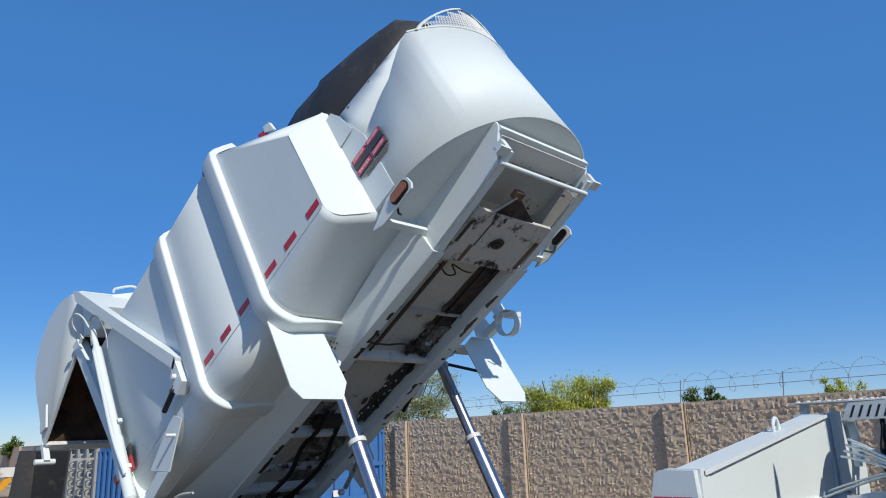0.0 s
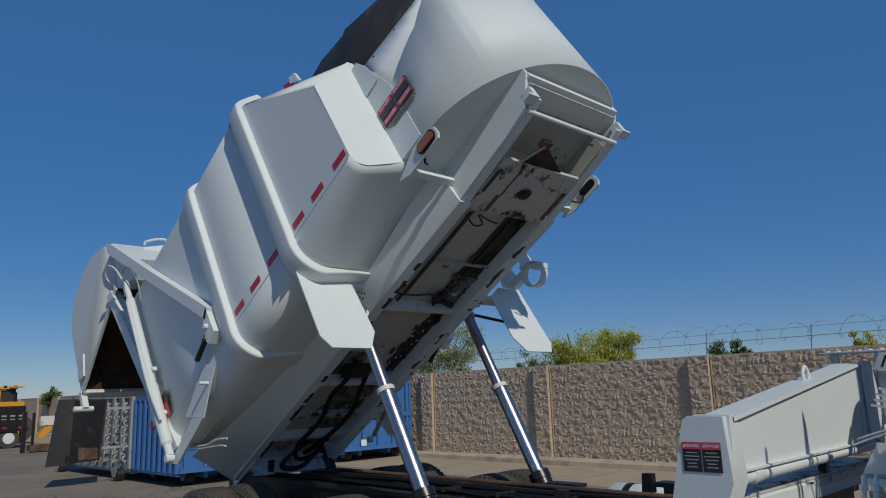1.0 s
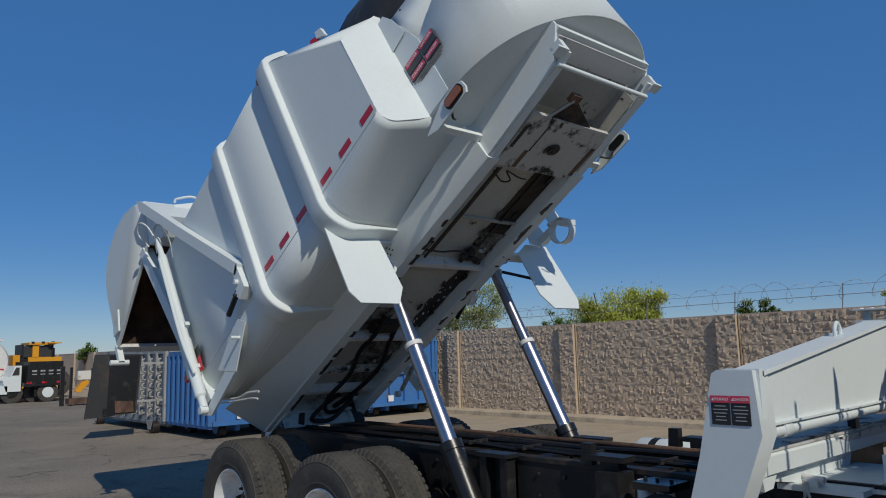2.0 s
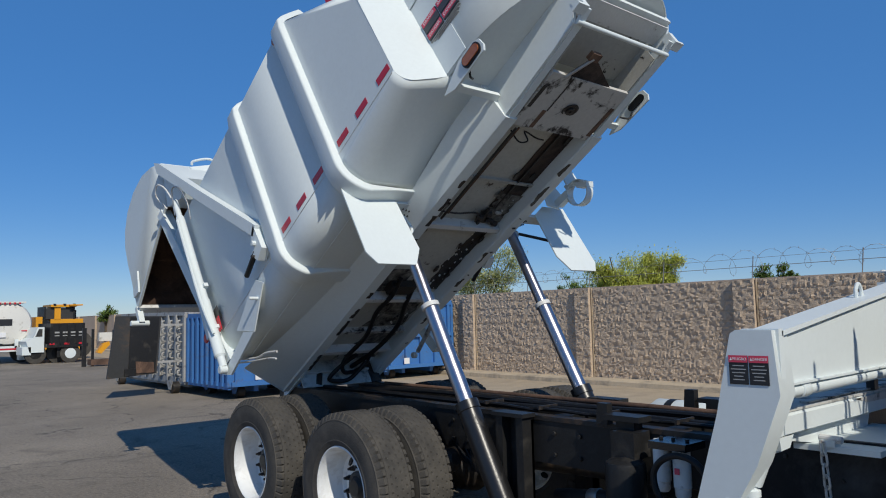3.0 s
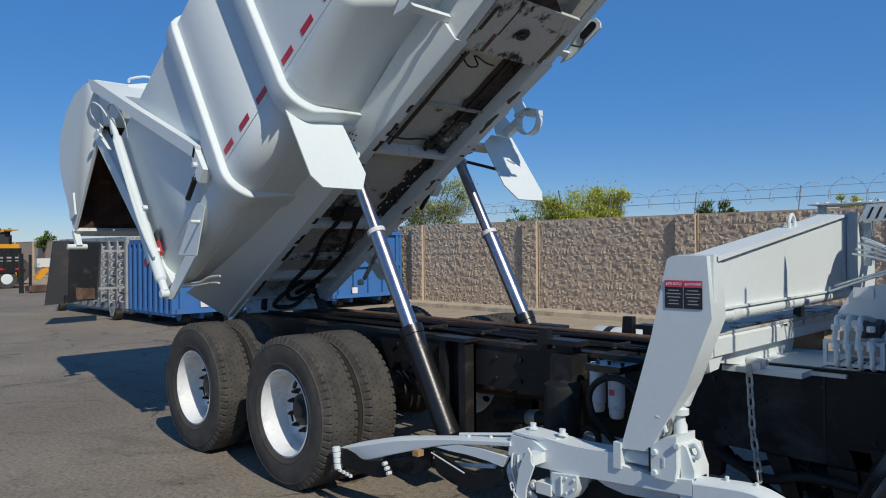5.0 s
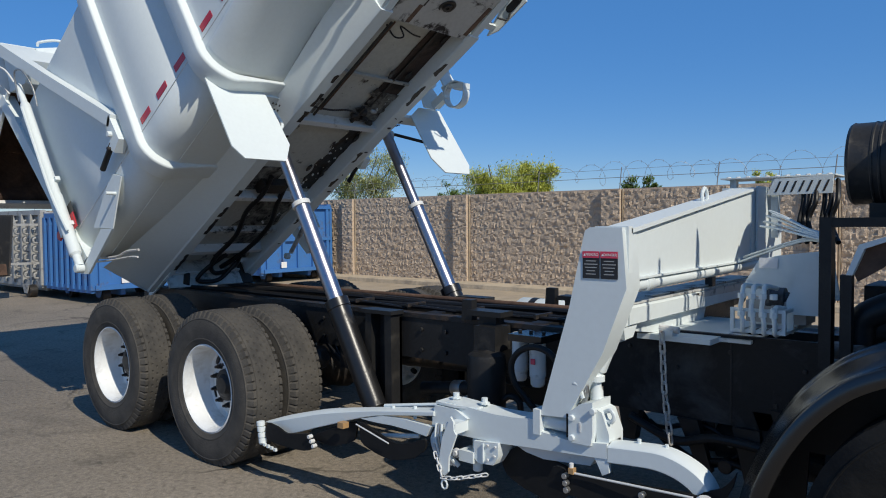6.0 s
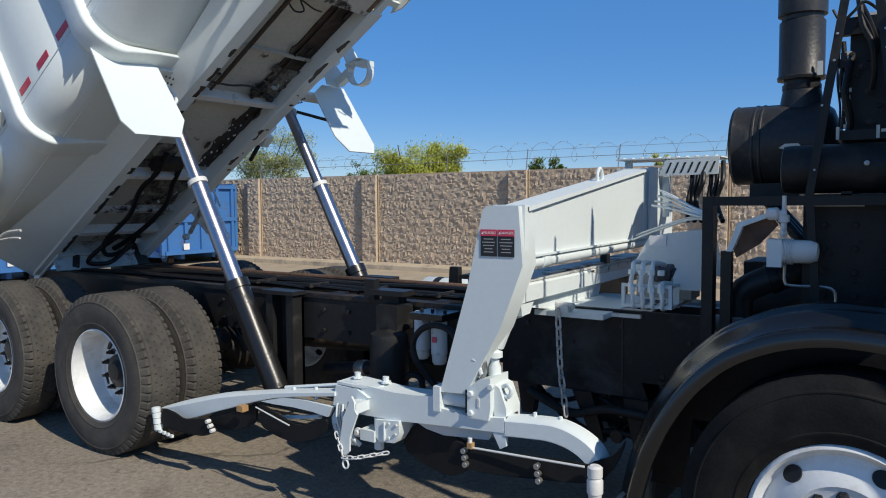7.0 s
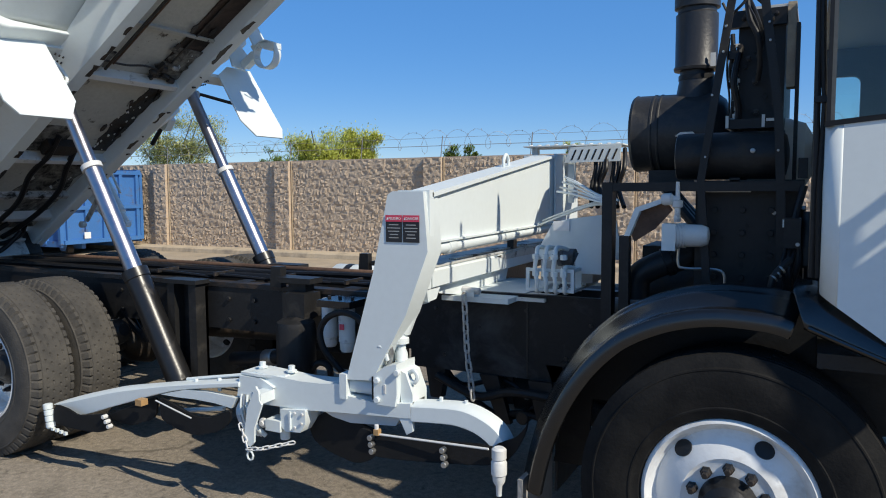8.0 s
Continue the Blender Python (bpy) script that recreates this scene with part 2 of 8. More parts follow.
def asphalt_material():
    m = bpy.data.materials.new("weathered_asphalt")
    m.use_nodes = True
    n, l = m.node_tree.nodes, m.node_tree.links
    b = n["Principled BSDF"]
    tc = n.new("ShaderNodeTexCoord")

    def noise_at(scale, detail=6, distort=0.0):
        t = n.new("ShaderNodeTexNoise")
        t.inputs["Scale"].default_value, t.inputs["Detail"].default_value, t.inputs["Distortion"].default_value = scale, detail, distort
        l.new(tc.outputs["Object"], t.inputs["Vector"])
        return t.outputs[0]

    def ramp(src, a, b2, lo, hi):
        r = n.new("ShaderNodeMapRange")
        for k, v in zip(("From Min", "From Max", "To Min", "To Max"), (a, b2, lo, hi)):
            r.inputs[k].default_value = v
        l.new(src, r.inputs["Value"])
        return r.outputs[0]

    def times(a, b2):
        t = n.new("ShaderNodeMath")
        t.operation = "MULTIPLY"
        l.new(a, t.inputs[0]), l.new(b2, t.inputs[1])
        return t.outputs[0]

    patches = ramp(noise_at(0.35, 8, 0.6), 0.3, 0.7, 0.78, 1.22)
    stains = ramp(noise_at(1.7, 8, 0.8), 0.56, 0.76, 1.0, 0.66)
    stones = times(ramp(noise_at(150, 4), 0.3, 0.7, 0.66, 1.34), ramp(noise_at(30, 6), 0.3, 0.7, 0.74, 1.26))
    chips = n.new("ShaderNodeTexVoronoi")
    chips.inputs["Scale"].default_value = 55
    l.new(tc.outputs["Object"], chips.inputs["Vector"])
    stones = times(stones, ramp(chips.outputs["Distance"], 0.10, 0.26, 1.3, 1.0))
    stones = times(stones, ramp(noise_at(14, 8, 0.5), 0.60, 0.70, 1.0, 0.62))
    crack = n.new("ShaderNodeTexVoronoi")
    crack.feature = "DISTANCE_TO_EDGE"
    crack.inputs["Scale"].default_value = 0.33
    warp = n.new("ShaderNodeVectorMath")
    warp.operation = "ADD"
    wob = n.new("ShaderNodeTexNoise")
    wob.inputs["Scale"].default_value, wob.inputs["Detail"].default_value = 1.2, 6
    l.new(tc.outputs["Object"], wob.inputs["Vector"])
    l.new(tc.outputs["Object"], warp.inputs[0]), l.new(wob.outputs["Color"], warp.inputs[1])
    l.new(warp.outputs[0], crack.inputs["Vector"])
    lines = ramp(crack.outputs["Distance"], 0.0, 0.007, 0.0, 1.0)
    where = ramp(noise_at(0.8, 3), 0.50, 0.60, 0.92, 0.45)
    fill = n.new("ShaderNodeMath")
    fill.operation = "MAXIMUM"
    l.new(lines, fill.inputs[0]), l.new(where, fill.inputs[1])
    lines = fill.outputs[0]
    tone = times(times(times(patches, stains), stones), lines)
    col = n.new("ShaderNodeVectorMath")
    col.operation = "SCALE"
    col.inputs[0].default_value = (0.245, 0.208, 0.162)
    l.new(tone, col.inputs["Scale"])
    l.new(col.outputs[0], b.inputs["Base Color"])
    b.inputs["Roughness"].default_value = 0.85
    bp = n.new("ShaderNodeBump")
    bp.inputs["Strength"].default_value, bp.inputs["Distance"].default_value = 0.8, 0.012
    l.new(noise_at(70, 6), bp.inputs["Height"]), l.new(bp.outputs[0], b.inputs["Normal"])
    return m


ASPHALT = asphalt_material()


def glass_material(name, tint):
    m = bpy.data.materials.new(name)
    m.use_nodes = True
    b = m.node_tree.nodes["Principled BSDF"]
    b.inputs["Base Color"].default_value = (*tint, 1)
    b.inputs["Roughness"].default_value, b.inputs["Transmission Weight"].default_value, b.inputs["IOR"].default_value = 0.02, 1.0, 1.45
    return m


GLASS = glass_material("cab_glass", (0.75, 0.88, 0.85))


# ---- mesh helpers ----
IDENT = Matrix.Identity(4)


def link(name, mesh, parent=None, label=""):
    ob = new(name, mesh)
    if parent is not None:
        ob.parent = parent
    if label:
        tagged(ob, label)
    return ob


def mesh_of(name, bm, material, smooth=35, bevel=0.0):
    if bevel:
        edges = [e for e in bm.edges if len(e.link_faces) == 2 and e.calc_face_angle(0) > 0.6]
        bmesh.ops.bevel(bm, geom=edges, offset=bevel, segments=2, affect="EDGES", clamp_overlap=True)
    bmesh.ops.recalc_face_normals(bm, faces=bm.faces)
    me = bpy.data.meshes.new(name)
    bm.to_mesh(me)
    bm.free()
    me.materials.append(material)
    if smooth:
        me.polygons.foreach_set("use_smooth", [True] * len(me.polygons))
        me.set_sharp_from_angle(angle=radians(smooth))
    return me


def part(name, bm, material, parent, label="", smooth=35, bevel=0.0, thick=0.0):
    ob = link(name, mesh_of(name, bm, material, smooth, bevel), parent, label)
    if thick:
        mod = ob.modifiers.new("thickness", "SOLIDIFY")
        mod.thickness, mod.offset = thick, -1
    return ob


def box(x0, x1, y0, y1, z0, z1, m=IDENT, bm=None):
    bm = bm or bmesh.new()
    v = [bm.verts.new(m @ Vector((x, y, z))) for x in (x0, x1) for y in (y0, y1) for z in (z0, z1)]
    for f in ((0, 1, 3, 2), (4, 6, 7, 5), (0, 4, 5, 1), (2, 3, 7, 6), (0, 2, 6, 4), (1, 5, 7, 3)):
        bm.faces.new([v[i] for i in f])
    return bm


def prism(outline, axis, a, b, m=IDENT, bm=None):
    """An outline in the two other axes (in x, y, z order), pushed from a to b along the axis."""
    bm = bm or bmesh.new()

    def put(p, q):
        c = list(p)
        c.insert("xyz".index(axis), q)
        return bm.verts.new(m @ Vector(c))

    lo, hi = [put(p, a) for p in outline], [put(p, b) for p in outline]
    bm.faces.new(lo), bm.faces.new(list(reversed(hi)))
    k = len(outline)
    for i in range(k):
        bm.faces.new((lo[i], hi[i], hi[(i + 1) % k], lo[(i + 1) % k]))
    return bm


def ring_frame(p, q):
    d = (Vector(q) - Vector(p)).normalized()
    s = d.cross((0, 0, 1)) if abs(d.z) < 0.9 else d.cross((1, 0, 0))
    s.normalize()
    return s, d.cross(s)


def turned(p, q, profile, seg=20, m=IDENT, bm=None, caps=True):
    """A turned shape from p towards q: profile of (distance along in metres, radius)."""
    bm = bm or bmesh.new()
    p, q = Vector(p), Vector(q)
    s, t = ring_frame(p, q)
    d = (q - p).normalized()
    rings = []
    for a, r in profile:
        rings.append([bm.verts.new(m @ (p + d * a + (s * math.cos(k * math.tau / seg) + t * math.sin(k * math.tau / seg)) * r)) for k in range(seg)])
    for u, v in zip(rings, rings[1:]):
        for k in range(seg):
            bm.faces.new((u[k], u[(k + 1) % seg], v[(k + 1) % seg], v[k]))
    if caps:
        bm.faces.new(list(reversed(rings[0]))), bm.faces.new(rings[-1])
    return bm


def rod(p, q, r, seg=12, m=IDENT, bm=None):
    n = (Vector(q) - Vector(p)).length
    e = min(r * 0.15, n * 0.1)
    return turned(p, q, ((0, r - e), (e, r), (n - e, r), (n, r - e)), seg, m, bm)


def tube(points, r, seg=8, m=IDENT, bm=None, steps=6, closed=False):
    """A bent pipe or hose through points, rounded between them."""
    bm = bm or bmesh.new()
    pts = [Vector(p) for p in points]
    k = len(pts)
    path = []
    for i in range(k if closed else k - 1):
        if closed:
            p0, p1, p2, p3 = (pts[(i + j) % k] for j in (-1, 0, 1, 2))
        else:
            p0, p1, p2, p3 = pts[max(i - 1, 0)], pts[i], pts[i + 1], pts[min(i + 2, k - 1)]
        for j in range(steps):
            s = j / steps
            path.append(0.5 * (2 * p1 + (p2 - p0) * s + (2 * p0 - 5 * p1 + 4 * p2 - p3) * s * s + (3 * p1 - p0 - 3 * p2 + p3) * s ** 3))
    if not closed:
        path.append(pts[-1])
    n = len(path)
    rings, side = [], None
    for i, p in enumerate(path):
        d = (path[(i + 1) % n] - path[i - 1]) if closed else path[min(i + 1, n - 1)] - path[max(i - 1, 0)]
        d.normalize()
        if side is None:
            side = ring_frame((0, 0, 0), d)[0]
        side = (side - d * side.dot(d)).normalized()
        up = d.cross(side)
        rings.append([bm.verts.new(m @ (p + (side * math.cos(a * math.tau / seg) + up * math.sin(a * math.tau / seg)) * r)) for a in range(seg)])
    pairs = list(zip(rings, rings[1:])) + ([(rings[-1], rings[0])] if closed else [])
    for u, v in pairs:
        for a in range(seg):
            bm.faces.new((u[a], u[(a + 1) % seg], v[(a + 1) % seg], v[a]))
    if not closed:
        bm.faces.new(list(reversed(rings[0]))), bm.faces.new(rings[-1])
    return bm


def strip(points, width_axis, half, thick, m=IDENT, bm=None):
    """A flat bar of given width that follows points; the width lies along one axis, the thickness across the run."""
    bm = bm or bmesh.new()
    w = Vector([1.0 if a == width_axis else 0.0 for a in "xyz"])
    pts = [Vector(p) for p in points]
    rows = []
    for i, p in enumerate(pts):
        d = (pts[min(i + 1, len(pts) - 1)] - pts[max(i - 1, 0)]).normalized()
        nrm = d.cross(w).normalized()
        rows.append([bm.verts.new(m @ (p + w * a * half + nrm * b * thick / 2)) for a, b in ((-1, -1), (1, -1), (1, 1), (-1, 1))])
    for u, v in zip(rows, rows[1:]):
        for k in range(4):
            bm.faces.new((u[k], u[(k + 1) % 4], v[(k + 1) % 4], v[k]))
    bm.faces.new(list(reversed(rows[0]))), bm.faces.new(rows[-1])
    return bm


def loft(sections, bm=None, m=IDENT, cap_start=False, cap_end=False):
    """A skin over closed rings of equal length; each ring is a list of points."""
    bm = bm or bmesh.new()
    rings = [[bm.verts.new(m @ Vector(p)) for p in s] for s in sections]
    k = len(rings[0])
    for u, v in zip(rings, rings[1:]):
        for i in range(k):
            bm.faces.new((u[i], u[(i + 1) % k], v[(i + 1) % k], v[i]))
    if cap_start:
        bm.faces.new(list(reversed(rings[0])))
    if cap_end:
        bm.faces.new(rings[-1])
    return bm


# ---- ground ----
def ground():
    bm = bmesh.new()
    xs = [-900, -200, -60, -30, 10, 40, 200, 900]
    grid = [[bm.verts.new((x, y, 0)) for y in (-900, -100, -10, 10.5, 60, 900)] for x in xs]
    for a, b in zip(grid, grid[1:]):
        for i in range(5):
            bm.faces.new((a[i], b[i], b[i + 1], a[i + 1]))
    ob = part("ground", bm, ASPHALT, None, "weathered grey-brown asphalt yard with cracks and stains", smooth=0)
    tagged(ob, category="ground", kind="structure")


ground()


# ---- the refuse truck ----
TILT = radians(33.0)
MB = Matrix(((math.cos(TILT), 0, -math.sin(TILT), -1.812), (0, 1, 0, 0), (math.sin(TILT), 0, math.cos(TILT), 1.034), (0, 0, 0, 1)))
truck = new("refuse_truck")
tagged(truck, "white side-loading refuse truck with black chassis and raised dump body", "truck")


# -- collection body, in its own tilted frame: u forward, y across, w up --
def rear_u(w):
    return 0.195 - 0.277 * (w - 0.13)


def body_ring(u, y_side, w_low, w_side, w_top, y_top, sloped=False, r=0.2):
    """One cross-section: a round lower edge on the kerb side (-y), a long chamfer on the street side."""
    kerb = [(y_side - r + r * math.sin(radians(a)), w_low + r - r * math.cos(radians(a))) for a in range(0, 91, 9)] + [(y_side, w_low + r + 0.06)]
    street = [(0.56 + 0.64 * k / 10, w_low + (0.60 - w_low) * k / 10) for k in range(11)] + [(y_side, 0.66)]
    top = [(y_side, w_side), (y_side - 0.05, w_side + 0.05), (y_side - 0.16, w_side + 0.14), (y_top, w_top)]
    ring = street + top + [(-y, w) for y, w in reversed(kerb + top)]
    return [((rear_u(w) + 0.02 if sloped else u), y, w) for y, w in ring]


def make_body():
    rings = [body_ring(0, 1.2, 0.235, 1.97, 2.3, 0.8, True)] + [body_ring(u, 1.2, 0.235, 1.97, 2.3, 0.8) for u in (0.9, 1.7, 2.50)]
    body = part("collection_body", loft(rings, m=MB), WHITE, truck, "white steel body with rounded ribs", smooth=25, thick=0.006)
    lining = [[(u + 0.03, y * 0.985, w + 0.02 * (1 if w < 1 else -1)) for u, y, w in ring] for ring in rings]
    lining[3] = [(u - 0.06, y, w) for u, y, w in lining[3]]
    part("body_lining", loft(lining, m=MB, cap_end=True), RUST, body, "rust-brown scraped inner walls", smooth=30)
    return body


body = make_body()


def plate(points, m=MB):
    """One flat sheet through points."""
    bm = bmesh.new()
    bm.faces.new([bm.verts.new(m @ Vector(p)) for p in points])
    return bm


def front_u(y):
    """Where the angled front wall stands, by its distance from the body's middle."""
    return 3.294 + 0.364 * (1.203 - abs(y))


# the body's front bay: flat sides, sloping shoulders and a belly that rises to the angled front walls
for s in (-1, 1):
    part("side_panel", plate([(2.50, s * 1.2, 0.435 if s < 0 else 0.60), (2.50, s * 1.2, 1.97), (3.294, s * 1.2, 1.247), (3.294, s * 1.2, 0.505 if s < 0 else 0.66)]), WHITE, body, smooth=0, thick=0.006 * s)
    bm = bmesh.new()
    rear = [(2.50, 1.2, 1.97), (2.50, 1.15, 2.02), (2.50, 1.04, 2.11), (2.50, 0.8, 2.3)]
    fore = [(3.294, 1.2, 1.247), (3.32, 1.13, 1.315), (3.354, 1.04, 1.385), (3.41, 0.86, 1.53)]
    a, b = ([bm.verts.new(MB @ Vector((u, s * y, w))) for u, y, w in row] for row in (rear, fore))
    for k in range(3):
        bm.faces.new((a[k], a[k + 1], b[k + 1], b[k]))
    part("shoulder", bm, WHITE, body, smooth=12, thick=0.006)
    bm = bmesh.new()
    rows = []
    for i in range(13):
        f = i / 12
        u, low, r = 2.50 + 0.794 * f, 0.235 + 0.16 * f, 0.20 - 0.09 * f
        sec = [(1.2, low + r)] + [(1.2 - r + r * math.cos(radians(q)), low + r - r * math.sin(radians(q))) for q in range(9, 91, 9)] + [(0.95, low), (0.82, low), (0.50, low)]
        if s > 0:
            sec = [(1.2 - 0.64 * k / 10, 0.60 + 0.06 * f - (0.60 + 0.06 * f - low) * k / 10) for k in range(11)] + [(0.50, low)]
        rows.append([bm.verts.new(MB @ Vector((u + f * f * f * (front_u(max(y, 0.82)) - 3.294), s * y, w + f * 0.015 * (1.2 - y)))) for y, w in sec])
    for a, b in zip(rows, rows[1:]):
        for k in range(len(a) - 1):
            bm.faces.new((a[k], a[k + 1], b[k + 1], b[k]))
    part("belly_panel", bm, WHITE, body, smooth=30, thick=0.006)
    corner = [(1.2 - 0.11 + 0.11 * math.cos(radians(q)), 0.505 - 0.11 * math.sin(radians(q))) for q in range(0, 91, 9)]
    if s > 0:
        corner = [(1.2, 0.66), (0.96, 0.56)]
    wall_line = corner + [(0.95, 0.396), (0.875, 0.402), (0.875, 1.10), (0.80, 1.47), (0.875, 1.52), (1.203, 1.247)]
    part("front_wall", plate([(front_u(y) + 0.002, s * y, w) for y, w in wall_line]), WHITE, body, smooth=0, thick=0.008)
    part("shoulder_gusset", plate([(3.40, s * 0.88, 1.09), (3.425, s * 0.88, 1.09), (3.587, s * 0.88, 1.10), (3.54, s * 0.88, 1.303), (3.483, s * 0.872, 1.42), (3.40, s * 0.872, 1.42)]), WHITE, body, smooth=0, thick=0.006)
    part("shell_skirt", plate([(3.30, s * 0.868, 0.42), (3.64, s * 0.868, 0.42), (3.64, s * 0.868, 0.96), (3.57, s * 0.868, 1.19), (3.45, s * 0.868, 1.33), (3.30, s * 0.868, 1.33)]), WHITE, body, smooth=0, thick=0.006)


def rib(u, width=0.156, street=False):
    """A folded rib round shoulder, side and bottom edge: a flat outer face with a rounded front fold."""
    bm = bmesh.new()
    path = [(0.95, 2.18), (1.06, 2.095), (1.15, 2.02), (1.19, 1.975), (1.2, 1.90), (1.2, 1.5), (1.2, 1.0), (1.2, 0.6)] + [(1.0 + 0.203 * math.cos(radians(a)), 0.437 - 0.205 * math.sin(radians(a))) for a in range(0, 91, 9)]
    path += [(0.8, 0.232), (0.62, 0.235)]
    if street:
        path = path[:7] + [(1.2, 0.66), (1.17, 0.59), (0.9, 0.43), (0.66, 0.30)]
    rows = []
    rear, front = -width / 2, width / 2
    prof = [(rear - 0.003, -0.005), (rear, 0.044), (rear + 0.003, 0.050), (rear + 0.010, 0.053), (front - 0.026, 0.055), (front - 0.023, 0.055)]
    prof += [(front - 0.023 + 0.018 * math.sin(radians(a)), 0.037 + 0.018 * math.cos(radians(a))) for a in range(18, 91, 18)]
    prof += [(front - 0.004, 0.030), (front - 0.002, 0.004), (front, -0.005)]
    for i, (y, w) in enumerate(path):
        a, b = path[max(i - 1, 0)], path[min(i + 1, len(path) - 1)]
        d = Vector((b[0] - a[0], b[1] - a[1])).normalized()
        out = Vector((-d.y, d.x))
        p = Vector((y, w))
        low = min(1.0, max(0.3, (y - 0.85) / 0.2)) if w < 0.3 else 1.0       # the rib runs out flat under the belly
        rows.append([bm.verts.new(MB @ Vector((u + du, -(p + out * h * low).x, (p + out * h * low).y))) for du, h in prof])
    for a, b in zip(rows, rows[1:]):
        for k in range(len(a) - 1):
            bm.faces.new((a[k], a[k + 1], b[k + 1], b[k]))
    bm.faces.new(rows[0]), bm.faces.new(list(reversed(rows[-1])))
    return bm


for u in (1.462, 2.438):
    part("rib", rib(u), WHITE, body, smooth=28)
    far = part("rib", rib(u, street=True), WHITE, body, smooth=28)
    far.matrix_local = Matrix.Diagonal((1, -1, 1, 1))


# hopper: a half-round shell with a sloping top rim
HC, HR = 3.63, 0.87


def rim_w(u):
    """Height of the rim's upper edge along the hopper."""
    return float(np.interp(u, (3.45, 3.80, 4.05, 4.24, 4.50), (1.335, 1.32, 1.40, 1.555, 1.525)))


def make_hopper():
    bm = bmesh.new()
    plan = [(3.28, -HR, 1.335), (3.45, -HR, 1.335), (3.47, -HR, 1.30)]
    for a in range(0, 181, 5):
        q = min(a, 180 - a)
        plan.append((HC + HR * math.sin(radians(a)), -HR * math.cos(radians(a)), float(np.interp(q, (0, 12, 25, 40, 45, 60, 90), (0.95, 1.06, 1.20, 1.49, 1.555, 1.53, 1.525)))))
    plan += [(3.47, HR, 1.30), (3.45, HR, 1.335), (3.28, HR, 1.335)]
    lo = [bm.verts.new(MB @ Vector((u, y, 0.40))) for u, y, w in plan]
    hi = [bm.verts.new(MB @ Vector((u, y, w))) for u, y, w in plan]
    for k in range(len(plan) - 1):
        bm.faces.new((lo[k], lo[k + 1], hi[k + 1], hi[k]))
    hopper = part("hopper", bm, WHITE, truck, "white half-round hopper shell", smooth=40, thick=0.012)
    bm = bmesh.new()
    bm.faces.new([bm.verts.new(MB @ Vector((u, y * 0.995, 0.412))) for u, y, w in plan])
    part("hopper_floor", bm, WHITE, hopper, smooth=0, thick=0.01)
    return hopper


hopper = make_hopper()
for s in (-1, 1):
    line = [(HC + HR * math.sin(radians(a)), s * HR * math.cos(radians(a)), float(np.interp(a, (0, 12, 25, 40, 45), (0.95, 1.06, 1.20, 1.49, 1.555)))) for a in (45, 40, 33, 25, 18, 12, 6, 0)]
    bm = bmesh.new()
    edge = [(3.45 + (line[0][0] - 3.45) * k / 7, s * HR + (line[0][1] - s * HR) * k / 7, 1.337 + (line[0][2] - 1.337) * k / 7) for k in range(7, -1, -1)]
    a, b = ([bm.verts.new(MB @ Vector(q)) for q in row] for row in (line[1:] + [(3.47, s * HR, 1.0)], edge[1:] + [(3.45, s * HR, 1.337)]))
    tip = bm.verts.new(MB @ Vector(line[0]))
    bm.faces.new((tip, a[0], b[0]))
    for k in range(len(a) - 2):
        bm.faces.new((a[k], a[k + 1], b[k + 1], b[k]))
    bm.faces.new((a[-2], a[-1], b[-2]))
    wing = part("rim_wing", bm, WHITE, hopper, "flat white plate along the hopper rim", smooth=60, thick=0.006)
    for f in (0.2, 0.48, 0.72, 0.92):
        u, y, w = (edge[-1][i] + (edge[0][i] - edge[-1][i]) * f for i in range(3))
        part("wing_bolt", rod((u, y - 0.004 * s, w - 0.03), (u, y + 0.012 * s, w - 0.03), 0.009, 8, m=MB), GREASE, wing)
rim = [(HC + 0.872 * math.sin(radians(a)), -0.872 * math.cos(radians(a)), rim_w(HC + 0.872 * math.sin(radians(a)))) for a in range(45, 136, 9)]
part("rim_bar", tube(rim, 0.009, 6, m=MB, steps=2), WHITE, hopper)


def hood():
    """A black rubber cover arched over the hopper, its lower edge uneven."""
    bm = bmesh.new()
    rows = []
    for i, (u, top) in enumerate(((2.85, 2.33), (3.1, 2.34), (3.4, 2.25), (3.45, 2.28), (3.75, 2.25), (4.0, 2.17), (4.2, 2.02), (4.34, 1.78))):
        row = []
        for k in range(13):
            a = math.pi * k / 12
            half = float(np.interp(u, (3.45, 4.24, 4.45), (0.85, 0.60, 0.25)))
            base = rim_w(u) - 0.02
            jitter = 0.012 * math.sin(5.1 * u + 2.3 * k)
            row.append(bm.verts.new(MB @ Vector((u, -half * math.cos(a), base + (top - base) * math.sin(a) ** 0.55 + jitter))))
        rows.append(row)
    for a, b in zip(rows, rows[1:]):
        for k in range(12):
            bm.faces.new((a[k], a[k + 1], b[k + 1], b[k]))
    return bm


part("hood", hood(), FLAP, hopper, "black rubber hopper cover", smooth=50, thick=0.012)


def screen():
    """An expanded-metal guard that rises in an arch above the front of the rim."""
    bm = bmesh.new()
    n = 26
    for k in range(-n, n + 1):
        for lean in (-1, 1):
            pts = []
            for j in range(5):
                a = 90 + k * 1.6 + lean * j * 1.6
                h = 0.35 * max(1 - abs(a - 90) / 40, 0) ** 0.8
                if j * 0.075 > h:
                    break
                pts.append((HC + 0.872 * math.sin(radians(a)), -0.872 * math.cos(radians(a)), rim_w(4.4) + j * 0.075))
            if len(pts) > 1:
                tube(pts, 0.004, 4, m=MB, bm=bm, steps=1)
    return bm


